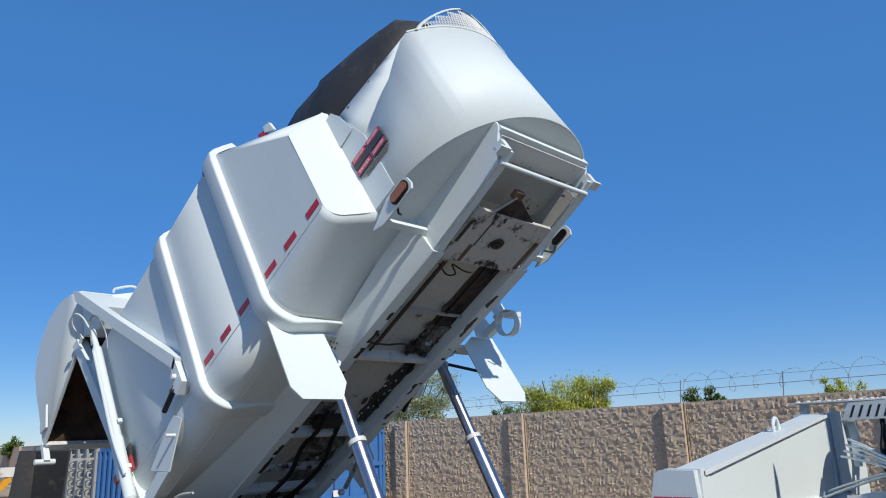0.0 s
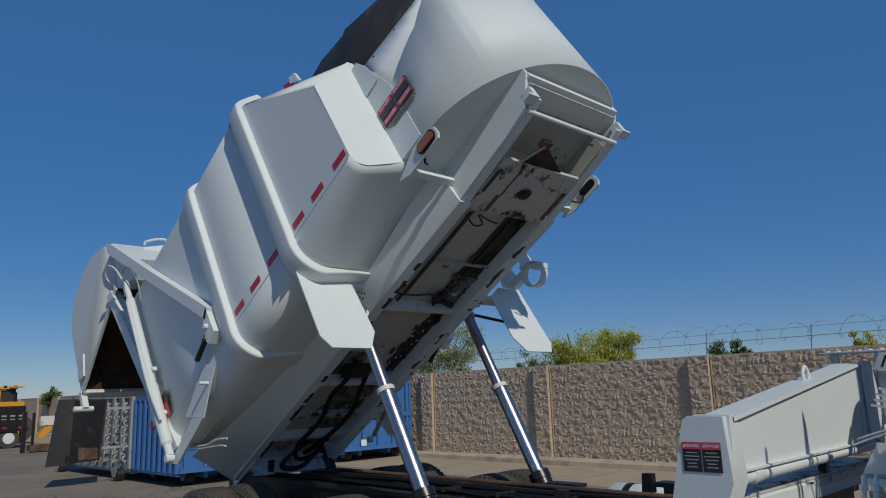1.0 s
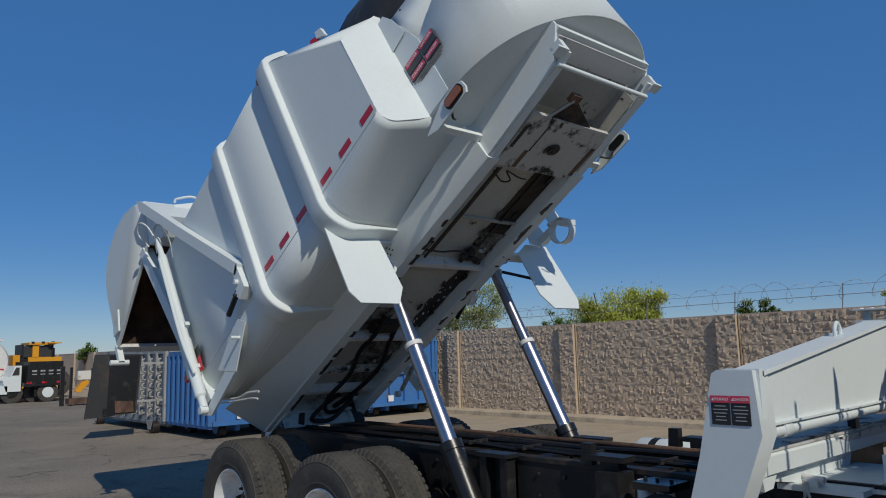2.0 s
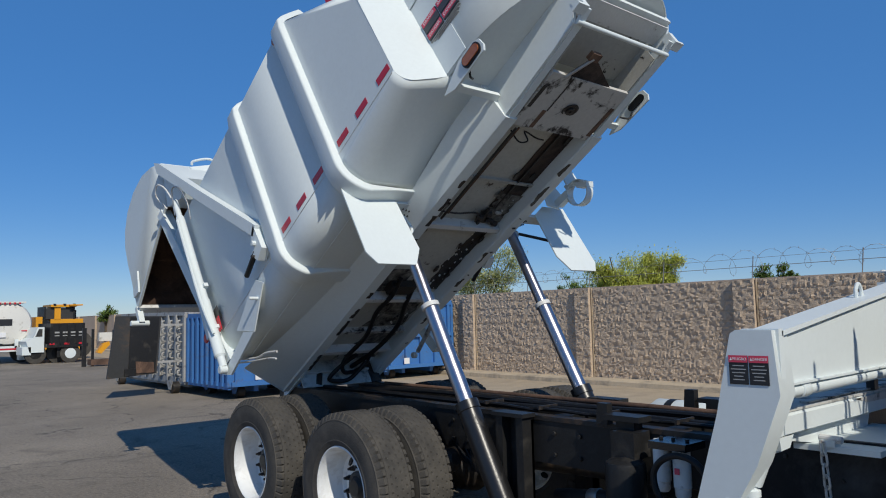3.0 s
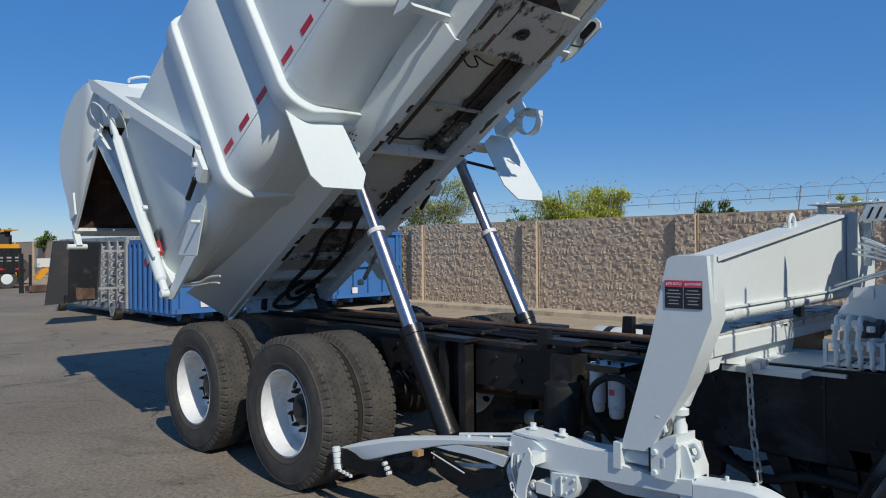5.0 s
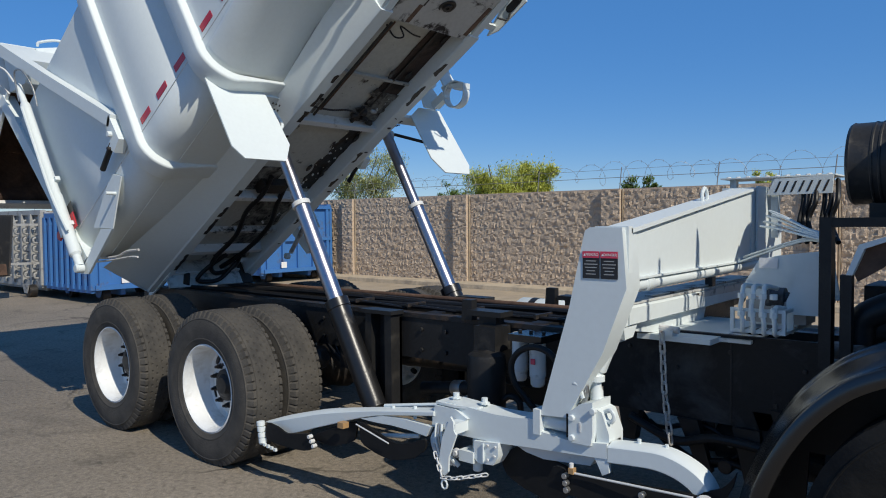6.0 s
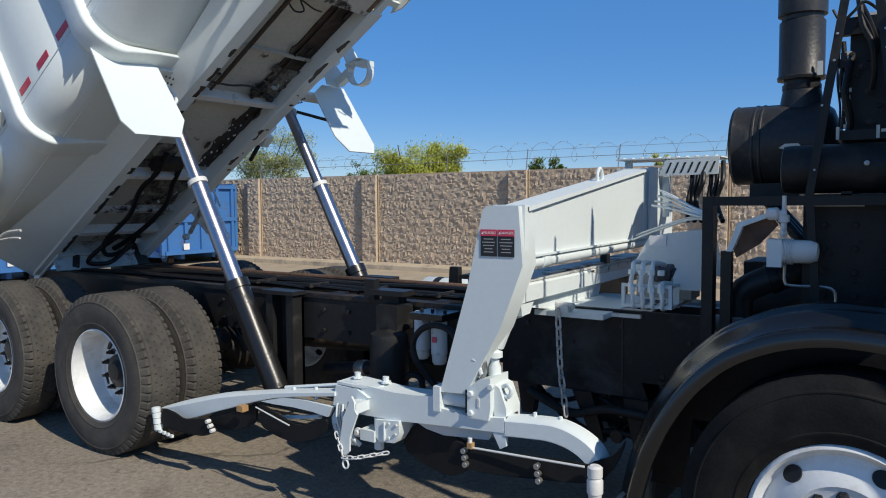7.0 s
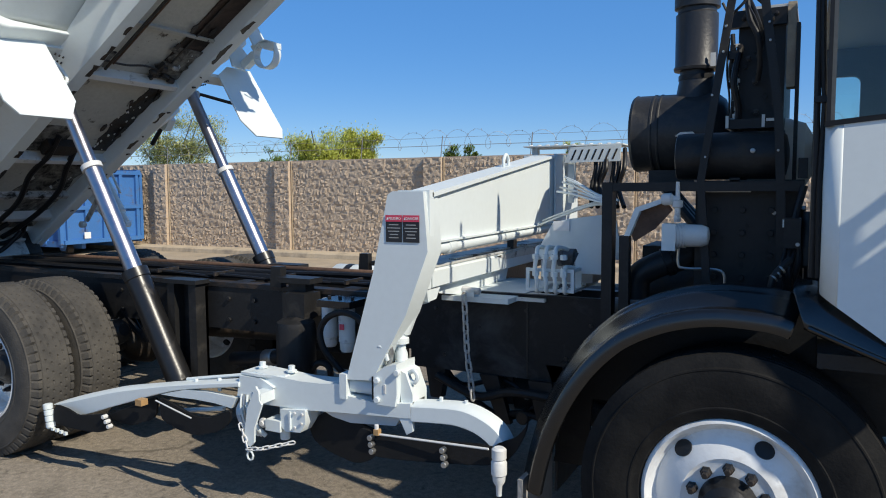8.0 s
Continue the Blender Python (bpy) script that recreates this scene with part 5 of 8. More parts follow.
part("toolbox", box(2.55, 3.62, -0.47, -0.44, 0.66, 1.08), SPRAYED, chassis, "black steel side panel with grey overspray", bevel=0.006)
part("air_tank", turned((1.02, 0.95, 0.85), (1.72, 0.95, 0.85), ((0, 0.02), (0.02, 0.12), (0.08, 0.16), (0.62, 0.16), (0.68, 0.12), (0.70, 0.02)), 24), WHITE, chassis, "white painted steel tank")
part("tank_strap", turned((1.20, 0.95, 0.85), (1.25, 0.95, 0.85), ((0, 0.163), (0.06, 0.163)), 24, caps=False), BLACK, chassis)

# box added only to hide and shade the lit ground beyond the frame
part("shade_box", box(0.62, 1.85, 0.50, 0.74, 0.30, 0.74), BLACK, chassis, "black box added to block light under the frame", bevel=0.015)
# cylinder added on the far side to keep sky light off the ground
tank = part("shade_tank", turned((1.95, 0.84, 0.70), (3.40, 0.84, 0.70), ((0, 0.05), (0.01, 0.24), (0.04, 0.28), (1.41, 0.28), (1.44, 0.24), (1.45, 0.05)), 28), BLACK, chassis, "black cylinder added to shade the ground under the truck")
for x in (2.25, 3.05):
    part("tank_band", turned((x, 0.84, 0.70), (x + 0.06, 0.84, 0.70), ((0, 0.28), (0, 0.286), (0.06, 0.286), (0.06, 0.28)), 28), STEEL, tank)
# gearbox, oil pan and links low between the rails
gearbox = part("gearbox", turned((2.75, 0.0, 0.72), (3.9, 0.0, 0.72), ((0, 0.08), (0.05, 0.16), (0.45, 0.19), (0.50, 0.25), (0.75, 0.30), (1.12, 0.30), (1.15, 0.2)), 22), GREASE, chassis, "greasy dark gearbox")
part("oil_pan", prism([(3.45, 0.38), (4.2, 0.38), (4.3, 0.62), (3.3, 0.62)], "y", -0.2, 0.2), GREASE, gearbox, bevel=0.03)
part("spring_hanger", prism([(3.30, 0.74), (3.50, 0.74), (3.46, 0.56), (3.38, 0.54)], "y", -0.47, -0.38), BLACK, chassis, bevel=0.01)
part("shock_absorber", turned((3.62, -0.50, 0.40), (3.70, -0.47, 0.95), ((0, 0.03), (0.02, 0.04), (0.28, 0.04), (0.29, 0.025), (0.55, 0.022)), 14), BLACK, chassis)
for k in range(6):
    part("hose", tube([(0.25, -0.40 + 0.05 * k, 0.80), (0.45, -0.44 + 0.04 * k, 0.66 - 0.03 * k), (0.62, -0.42, 0.62), (0.80, -0.40 + 0.03 * k, 0.74)], 0.018, 8), HOSE, chassis)
part("valve_block", box(0.50, 0.66, -0.46, -0.30, 0.60, 0.78), GREASE, chassis, bevel=0.02)
for x in (0.3, 0.45, 0.6, 1.25, 1.45, 2.1, 2.35):
    for z in (0.80, 0.93):
        part("rail_bolt", rod((x, -0.43, z), (x, -0.445, z), 0.014, 6), BLACK, chassis)

# suspension and lines in the dark behind the steering wheel
for s in (-1, 1):
    for k in range(4):
        part("spring_leaf", strip([(3.32 + 0.05 * k, s * 0.46, 0.60 - 0.022 * k), (3.75, s * 0.46, 0.53 - 0.022 * k), (4.18, s * 0.46, 0.50 - 0.022 * k)], "y", 0.045, 0.018), GREASE, chassis)
    # sheet and flap added to block light and darken the wheel well
    part("wheel_well_blocker", prism([(3.45, 0.40), (3.50, 0.66), (3.60, 0.90), (3.76, 1.08), (3.95, 1.17), (4.15, 1.21), (4.36, 1.18), (4.80, 1.0), (4.90, 0.70), (3.62, 0.70), (3.60, 0.40)], "y", *sorted((s * 0.80, s * 0.785))), BLACK, truck, "black sheet added to keep light out of the wheel well")
    part("blocker_flap", box(3.452, 3.464, min(s * 0.40, s * 0.784), max(s * 0.40, s * 0.784), 0.26, 0.60), FLAP, chassis)
part("air_pipe", tube([(2.70, -0.46, 0.62), (2.95, -0.50, 0.55), (3.15, -0.52, 0.60), (3.42, -0.50, 0.58)], 0.022, 10), BLACK, chassis)
part("air_pipe", tube([(2.78, -0.42, 0.60), (3.0, -0.44, 0.46), (3.2, -0.46, 0.48), (3.42, -0.46, 0.42)], 0.016, 10), HOSE, chassis)
part("step_hanger", prism([(2.95, 0.66), (3.05, 0.66), (3.12, 0.42), (3.06, 0.42)], "y", -0.48, -0.44), BLACK, chassis, bevel=0.006)
part("step_hanger", prism([(3.22, 0.66), (3.34, 0.66), (3.36, 0.40), (3.28, 0.40)], "y", -0.50, -0.44), BLACK, chassis, bevel=0.006)
part("drop_bracket", prism([(2.62, 0.74), (2.76, 0.74), (2.72, 0.50), (2.66, 0.50)], "y", -0.46, -0.40), BLACK, chassis, bevel=0.006)
part("cross_tube", rod((3.18, -0.48, 0.46), (3.18, 0.48, 0.46), 0.035, 12), GREASE, chassis)
# black cylinder added to darken the bright disc seen under the frame
part("air_tank", turned((1.22, 0.12, 0.64), (1.78, 0.12, 0.64), ((0, 0.03), (0.01, 0.09), (0.05, 0.12), (0.50, 0.12), (0.54, 0.09), (0.55, 0.03)), 22), BLACK, chassis)
for x, z in ((2.70, 0.98), (2.95, 0.90), (3.20, 1.0), (3.40, 0.78), (3.52, 0.95), (2.75, 0.74)):
    part("panel_bolt", rod((x, -0.47, z), (x, -0.478, z), 0.010, 8), GREASE, chassis)
part("panel_seam", box(3.20, 3.208, -0.474, -0.47, 0.67, 1.06), GREASE, chassis)
for k in range(4):
    part("hose", tube([(0.3 + 0.5 * k, -0.28 + 0.02 * k, 1.03), (0.6 + 0.5 * k, -0.32, 1.055), (1.0 + 0.5 * k, -0.30 + 0.03 * k, 1.035)], 0.011, 6), HOSE, chassis)
    part("hose_tie", box(0.55 + 0.5 * k, 0.565 + 0.5 * k, -0.36, -0.18, 1.05, 1.075), GREASE, chassis, bevel=0.004)

# -- lifting arm with gripper --
arm = part("lift_arm", prism([(2.79, 1.545), (2.797, 1.572), (2.82, 1.586), (2.97, 1.585), (2.99, 1.33), (2.88, 1.05), (2.705, 0.745), (2.567, 0.735), (2.72, 1.24)], "y", -1.10, -0.97), WHITE, truck, "white side-loading arm with folded gripper", bevel=0.008)
# warning label with two panels
upright = Matrix(((1, 0, 0, 0), (0, 0, -1, 0), (0, 1, 0, 0), (0, 0, 0, 1)))   # lettering that stands on the kerb side
for x0, x1, word in ((2.788, 2.867, "PELIGRO"), (2.873, 2.952, "DANGER")):
    part("label_back", box(x0, x1, -1.1035, -1.1005, 1.368, 1.484), BLACK_LABEL, arm, "black warning label")
    part("label_head", box(x0, x1, -1.1055, -1.1036, 1.456, 1.484), RED_LABEL, arm, "red label header")
    for k, (a, b) in enumerate(((0.2, 0.8), (0.1, 0.9), (0.15, 0.85), (0.25, 0.75), (0.2, 0.8))):
        z = 1.443 - k * 0.014
        part("label_line", box(x0 + a * 0.079, x0 + b * 0.079, -1.1045, -1.1036, z - 0.0022, z + 0.0016), GREY_BIN, arm)
    lettering(word, 0.0155, upright @ Matrix.Translation(((x0 + x1) / 2 + 0.006, 1.4695, 1.1058)), WHITE_LABEL, arm)
    part("label_mark", prism([(x0 + 0.005, 1.464), (x0 + 0.015, 1.464), (x0 + 0.010, 1.475)], "y", -1.1062, -1.1056), WHITE_LABEL, arm)

boom = part("boom", prism([(-1.04, 1.575), (0.60, 1.80), (0.80, 1.80), (0.80, 1.376), (-1.04, 1.362)], "x", 2.845, 2.965), WHITE, arm, "white box-section reach boom", bevel=0.012)
part("boom_flange", prism([(-1.04, 1.560), (0.60, 1.785), (0.60, 1.80), (-1.04, 1.580)], "x", 2.838, 2.985), WHITE, boom, bevel=0.004)
part("boom_end_plate", box(2.83, 2.985, -1.07, -1.03, 1.33, 1.59), WHITE, boom, bevel=0.006)
part("lower_lip", prism([(-1.03, 1.360), (0.60, 1.3725), (0.60, 1.381), (-1.03, 1.369)], "x", 2.9655, 2.983), WHITE, boom, bevel=0.002)
part("boom_tube", rod((2.95, -1.05, 1.331), (2.95, 0.78, 1.349), 0.028, 18), WHITE, boom)
part("tube_collar", turned((2.95, -0.86, 1.333), (2.95, -0.78, 1.334), ((0, 0.028), (0.004, 0.034), (0.07, 0.034), (0.08, 0.028)), 18), WHITE, boom)
part("lift_eye", tube([(2.90, -0.03, 1.70), (2.90, -0.034, 1.75), (2.90, 0.0, 1.782), (2.90, 0.034, 1.755), (2.90, 0.036, 1.70)], 0.010, 8), WHITE, boom)
part("boom_knuckle", box(2.80, 2.97, 0.55, 0.86, 1.37, 1.80), WHITE, boom)
part("boom_gusset", prism([(0.62, 1.40), (1.10, 1.28), (1.10, 1.60), (0.88, 1.81), (0.62, 1.81)], "x", 2.973, 2.985), WHITE, boom, bevel=0.004)
# fixed slide below the boom
slide = part("slide_beam", prism([(2.66, 1.145), (2.90, 1.145), (2.905, 1.15), (2.905, 1.222), (2.895, 1.236), (2.66, 1.236)], "y", -0.895, 1.1), WHITE, arm, "white slide beam", bevel=0.003)
part("top_lip", box(2.70, 2.902, -0.88, 1.0, 1.2365, 1.247), WHITE_WORN, slide, bevel=0.003)
part("wear_strip", box(2.84, 2.88, -0.60, 0.95, 1.2485, 1.256), WHITE_SCUFFED, slide)
part("worn_patch", prism([(0.0, 1.20), (0.95, 1.19), (0.95, 1.232), (0.30, 1.236), (-0.15, 1.228)], "x", 2.9055, 2.9075), WHITE_SCUFFED, slide, "paint worn to grey steel")
part("slide_nose", prism([(2.66, 1.145), (2.90, 1.145), (2.90, 1.225), (2.66, 1.225)], "y", -0.955, -0.90), WHITE, slide, bevel=0.005)
part("slide_foot", prism([(2.62, 1.135), (2.88, 1.135), (2.86, 1.07), (2.62, 1.07)], "y", -0.93, -0.84), WHITE, slide, bevel=0.004)
part("slide_bracket", prism([(-0.93, 1.14), (-0.80, 1.14), (-0.84, 1.09), (-0.92, 1.085)], "x", 2.875, 2.895), WHITE, slide, bevel=0.003)
part("riser", prism([(-0.80, 1.143), (0.14, 1.143), (0.10, 1.071), (-0.55, 1.071), (-0.74, 1.10)], "x", 2.68, 2.86), WHITE, slide, bevel=0.005)
part("base_plate", box(2.80, 3.155, -0.60, 0.20, 1.045, 1.07), WHITE, slide, bevel=0.004)
part("plate_tab", box(3.155, 3.30, -0.50, -0.30, 1.05, 1.065), WHITE_USED, slide, bevel=0.004)
# black rod and plate added to make the opening under the slide dark
part("slide_filler_rod", turned((2.76, 0.16, 1.10), (2.76, 1.05, 1.10), ((0, 0.02), (0.02, 0.036), (0.85, 0.036), (0.89, 0.02)), 16), BLACK, slide)
part("slide_dark_filler", prism([(0.145, 1.143), (0.62, 1.143), (0.62, 1.0), (0.21, 1.0), (0.21, 1.072), (0.105, 1.072)], "x", 2.82, 2.85), BLACK, slide, bevel=0.004)
part("stop_block", box(2.86, 2.90, 0.12, 0.17, 1.2485, 1.30), BLACK, slide, bevel=0.004)

# hinge block at the foot of the leg and the gripper frame
part("leg_hinge", rod((2.54, -1.05, 0.70), (2.72, -1.05, 0.70), 0.034, 18), WHITE, arm)
part("hinge_side", prism([(2.535, 0.645), (2.572, 0.645), (2.572, 0.76), (2.535, 0.76)], "y", -1.11, -0.97), WHITE, arm, bevel=0.005)
# black strip drawn in place of a dark, shaded gap
part("hinge_side", prism([(2.706, 0.66), (2.714, 0.66), (2.714, 0.765), (2.706, 0.765)], "y", -1.105, -0.97), BLACK, arm, bevel=0.003)
part("hinge_block", prism([(2.722, 0.645), (2.83, 0.645), (2.84, 0.70), (2.84, 0.835), (2.78, 0.82), (2.722, 0.775)], "y", -1.115, -0.95), WHITE, arm, bevel=0.01)
part("block_side", prism([(2.84, 0.60), (2.90, 0.60), (2.90, 0.70), (2.865, 0.79), (2.84, 0.80)], "y", -1.08, -0.95), WHITE, arm, bevel=0.008)
part("block_mark", box(2.775, 2.785, -1.118, -1.114, 0.70, 0.74), WHITE_USED, arm)
part("block_cap", turned((2.80, -1.0, 0.80), (2.80, -1.0, 0.97), ((0, 0.03), (0.06, 0.028), (0.08, 0.02), (0.10, 0.02), (0.105, 0.035), (0.13, 0.035), (0.135, 0.025), (0.17, 0.022)), 16), WHITE, arm)
part("tilt_cylinder", rod((2.80, -0.99, 0.95), (2.90, -0.96, 1.22), 0.036, 16), WHITE, arm)
for x, z in ((2.742, 0.755), (2.742, 0.668), (2.845, 0.80)):
    part("block_bolt", rod((x, -1.13, z), (x, -1.105, z), 0.014, 10), WHITE, arm)
part("shackle", tube([(2.87, -1.05, 0.79), (2.90, -1.06, 0.80), (2.915, -1.06, 0.775), (2.90, -1.06, 0.75), (2.87, -1.05, 0.755)], 0.010, 8), WHITE, arm)
part("swivel", turned((2.755, -1.06, 0.86), (2.755, -1.085, 0.86), ((0, 0.03), (0.02, 0.03), (0.025, 0.015)), 14), STEEL, arm)
part("hose", tube([(2.74, -1.03, 0.94), (2.775, -1.07, 0.92), (2.79, -1.07, 0.87), (2.765, -1.06, 0.81), (2.735, -1.05, 0.80)], 0.011, 8), STEEL, arm)
part("hose", tube([(2.725, -1.06, 0.86), (2.735, -1.09, 0.90), (2.76, -1.09, 0.895), (2.775, -1.08, 0.84)], 0.010, 8), WHITE, arm)
beam = part("gripper_beam", prism([(1.92, 0.66), (1.96, 0.70), (2.02, 0.712), (2.13, 0.705), (2.30, 0.695), (2.42, 0.698), (2.535, 0.71), (2.56, 0.66), (2.722, 0.645), (2.90, 0.665), (2.90, 0.60), (2.84, 0.595), (2.52, 0.575), (2.33, 0.56), (2.07, 0.556), (1.915, 0.568)], "y", -1.10, -0.97), WHITE, arm, "white gripper frame", bevel=0.01)
part("beam_cap", prism([(1.95, -1.11), (2.08, -1.12), (2.20, -1.08), (2.20, -0.98), (1.95, -0.97)], "z", 0.694, 0.706), WHITE, beam, bevel=0.006)
part("beam_cheek", prism([(1.93, 0.585), (2.05, 0.57), (2.16, 0.65), (2.08, 0.688), (1.95, 0.688)], "y", -1.118, -1.10), WHITE, beam, bevel=0.008)
for x in (2.02, 2.20):
    part("pivot_cap", turned((x, -1.03, 0.715), (x, -1.03, 0.76), ((0, 0.026), (0.008, 0.026), (0.010, 0.016), (0.03, 0.016)), 8), WHITE, beam)
part("pivot_plate", prism([(2.125, 0.674), (2.143, 0.650), (2.145, 0.61), (2.160, 0.59), (2.112, 0.475), (2.107, 0.402), (2.085, 0.378), (2.054, 0.387), (2.047, 0.427), (2.071, 0.562)], "y", -1.206, -1.194), WHITE, beam, bevel=0.003)
part("pivot_arm", box(2.09, 2.15, -1.20, -1.10, 0.59, 0.64), WHITE, beam, bevel=0.006)
part("motor_flange", box(2.114, 2.202, -1.13, -1.04, 0.441, 0.495), WHITE, beam, bevel=0.006)
part("motor_block", prism([(2.20, 0.552), (2.343, 0.566), (2.345, 0.502), (2.315, 0.455), (2.225, 0.448), (2.20, 0.47)], "y", -1.12, -1.0), WHITE, beam, bevel=0.008)
part("motor_rib", box(2.256, 2.264, -1.13, -1.12, 0.46, 0.55), WHITE, beam)
part("motor_neck", rod((2.185, -1.07, 0.39), (2.185, -1.07, 0.555), 0.024, 14), WHITE, beam)
part("motor_port", rod((2.10, -1.08, 0.45), (2.18, -1.08, 0.45), 0.022, 12), WHITE_USED, beam)
part("under_bracket", prism([(2.40, 0.56), (2.83, 0.585), (2.80, 0.54), (2.56, 0.52), (2.46, 0.535)], "y", -1.06, -0.92), WHITE_USED, beam, bevel=0.004)
part("drop_tab", prism([(2.835, 0.60), (2.905, 0.60), (2.908, 0.54), (2.877, 0.522), (2.858, 0.56)], "y", -1.096, -1.076), WHITE, beam, bevel=0.003)
for k in range(4):
    part("hose", tube([(1.95 + 0.03 * k, -1.06, 0.58), (1.93 + 0.03 * k, -1.11, 0.52), (1.96 + 0.03 * k, -1.12, 0.45), (2.03 + 0.02 * k, -1.10, 0.40)], 0.012, 8), WHITE if k % 2 else WHITE_USED, beam)
    part("hose_nut", rod((1.935 + 0.03 * k, -1.11, 0.52), (1.94 + 0.03 * k, -1.115, 0.49), 0.018, 6), WHITE, beam)


def grip_arm(top, low, y, label):
    """A curved arm: a face towards the kerb between two edges, a sloping upper lip and a closed back."""
    bm = bmesh.new()
    rows = []
    n = len(top)
    for i in range(n - 1):
        for j in range(6 if i == n - 2 else 5):
            s, pair = j / 5, []
            for edge in (top, low):
                p0, p1, p2, p3 = (Vector(edge[min(max(q, 0), n - 1)]) for q in (i - 1, i, i + 1, i + 2))
                pair.append(0.5 * (2 * p1 + (p2 - p0) * s + (2 * p0 - 5 * p1 + 4 * p2 - p3) * s * s + (3 * p1 - p0 - 3 * p2 + p3) * s ** 3))
            a, b = pair
            r = b.lerp(a, 0.84)
            rows.append([bm.verts.new((x, y + back, z)) for x, z, back in ((b.x, b.y, 0.004), (b.x, b.y + 0.004, 0.0), (r.x, r.y - 0.004, 0.0), (r.x, r.y, 0.003), (a.x, a.y, 0.036), (a.x, a.y, 0.08), (b.x, b.y + 0.008, 0.08))])
    for a, b in zip(rows, rows[1:]):
        for k in range(7):
            bm.faces.new((a[k], a[(k + 1) % 7], b[(k + 1) % 7], b[k]))
    bm.faces.new(list(reversed(rows[0]))), bm.faces.new(rows[-1])
    bmesh.ops.recalc_face_normals(bm, faces=bm.faces)
    return part("gripper_arm", bm, WHITE, arm, label, smooth=35)


left = grip_arm([(0.53, 0.362), (0.71, 0.42), (1.026, 0.505), (1.215, 0.543), (1.374, 0.571), (1.544, 0.600), (1.95, 0.660)], [(0.60, 0.362), (0.757, 0.326), (1.071, 0.423), (1.258, 0.483), (1.416, 0.533), (1.584, 0.574), (1.95, 0.632)], -1.13, "long white curved gripper arm")
right = grip_arm([(2.903, 0.667), (2.996, 0.676), (3.135, 0.683), (3.23, 0.660), (3.305, 0.618), (3.345, 0.566), (3.358, 0.520)], [(2.903, 0.584), (3.0, 0.592), (3.105, 0.597), (3.185, 0.584), (3.24, 0.560), (3.278, 0.530), (3.295, 0.505)], -1.10, "short white hooked gripper arm")
part("fork_lug", prism([(1.416, 0.530), (1.584, 0.573), (1.742, 0.583), (1.93, 0.575), (1.90, 0.520), (1.793, 0.531), (1.655, 0.534), (1.528, 0.529)], "y", -1.13, -1.105), WHITE, left, bevel=0.004)
part("tie_rod", rod((1.52, -1.045, 0.602), (1.93, -1.02, 0.668), 0.010, 8), WHITE, left)
for k in range(4):
    part("belt_roller", turned((0.576 + 0.006 * k, -1.19, 0.388 - 0.034 * k), (0.579 + 0.006 * k, -1.19, 0.357 - 0.034 * k), ((0, 0.016), (0.004, 0.026), (0.03, 0.026), (0.035, 0.016)), 12), WHITE, left)
for k in range(5):
    part("belt_tooth", box(0.58 + 0.035 * k, 0.60 + 0.035 * k, -1.205, -1.19, 0.245 - 0.004 * k, 0.262 - 0.004 * k), WHITE, left)
# rubber belts and paddles that hang under the gripper arms


def belt(outline, y, owner, lean=0.0, label=""):
    """A slightly bowed rubber slab from an outline in x and z."""
    k = len(outline)
    curve = []
    for i in range(k):                       # soften the corners of the slab
        a, b, c = (Vector(outline[(i + j) % k]) for j in (-1, 0, 1))
        for q in (0.0, 0.5, 1.0):
            p0, p1 = b.lerp(a, 0.28), b.lerp(c, 0.28)
            curve.append(tuple(p0.lerp(b, q).lerp(b.lerp(p1, q), q)))
    bm = prism(curve, "y", y, y + 0.014)
    for v in bm.verts:
        v.co.y += lean * (v.co.z - 0.4) + 0.02 * math.sin(6 * v.co.x)
    part("belt", bm, BELT, owner, label, bevel=0.003)


belt([(0.63, 0.388), (0.754, 0.378), (0.835, 0.352), (1.02, 0.384), (1.06, 0.357), (1.093, 0.315), (1.0, 0.278), (0.787, 0.277), (0.62, 0.286)], -1.17, left, 0.1, "black rubber gripper belt")
belt([(1.0, 0.356), (1.073, 0.400), (1.35, 0.505), (1.335, 0.378), (1.155, 0.318), (1.05, 0.335)], -1.12, left, 0.1)
belt([(1.415, 0.522), (1.534, 0.496), (1.712, 0.461), (1.814, 0.474), (1.937, 0.530), (1.935, 0.466), (1.863, 0.412), (1.71, 0.370), (1.569, 0.378), (1.437, 0.405)], -1.17, left, 0.1)
part("belt_stay", rod((1.50, -1.09, 0.443), (1.80, -1.07, 0.490), 0.012, 8), WHITE, left)
part("belt_edge", rod((1.43, -1.178, 0.512), (1.70, -1.20, 0.462), 0.004, 6), WHITE_USED, left)
part("belt_edge", rod((1.0, -1.155, 0.362), (1.30, -1.15, 0.475), 0.003, 6), BELT, left)
part("belt_pin", box(1.285, 1.33, -1.185, -1.14, 0.468, 0.500), GOLD, left, "worn orange pin block", bevel=0.006)
for k in range(3):
    part("belt_bolt", rod((1.045 + 0.018 * k, -1.17, 0.374 - 0.024 * k), (1.045 + 0.018 * k, -1.20, 0.374 - 0.024 * k), 0.012, 8), WHITE_USED, left)
belt([(2.30, 0.455), (2.38, 0.545), (2.562, 0.525), (2.72, 0.50), (2.70, 0.378), (2.593, 0.330), (2.444, 0.352), (2.34, 0.39)], -1.06, right, 0.1, "black rubber gripper belt")
belt([(2.743, 0.527), (2.98, 0.533), (3.320, 0.545), (3.31, 0.463), (3.11, 0.448), (2.809, 0.427), (2.741, 0.425)], -1.145, right, 0.1)
belt([(3.29, 0.545), (3.386, 0.585), (3.429, 0.635), (3.442, 0.665), (3.428, 0.604), (3.390, 0.530), (3.333, 0.462), (3.29, 0.455)], -1.12, right, 0.0)
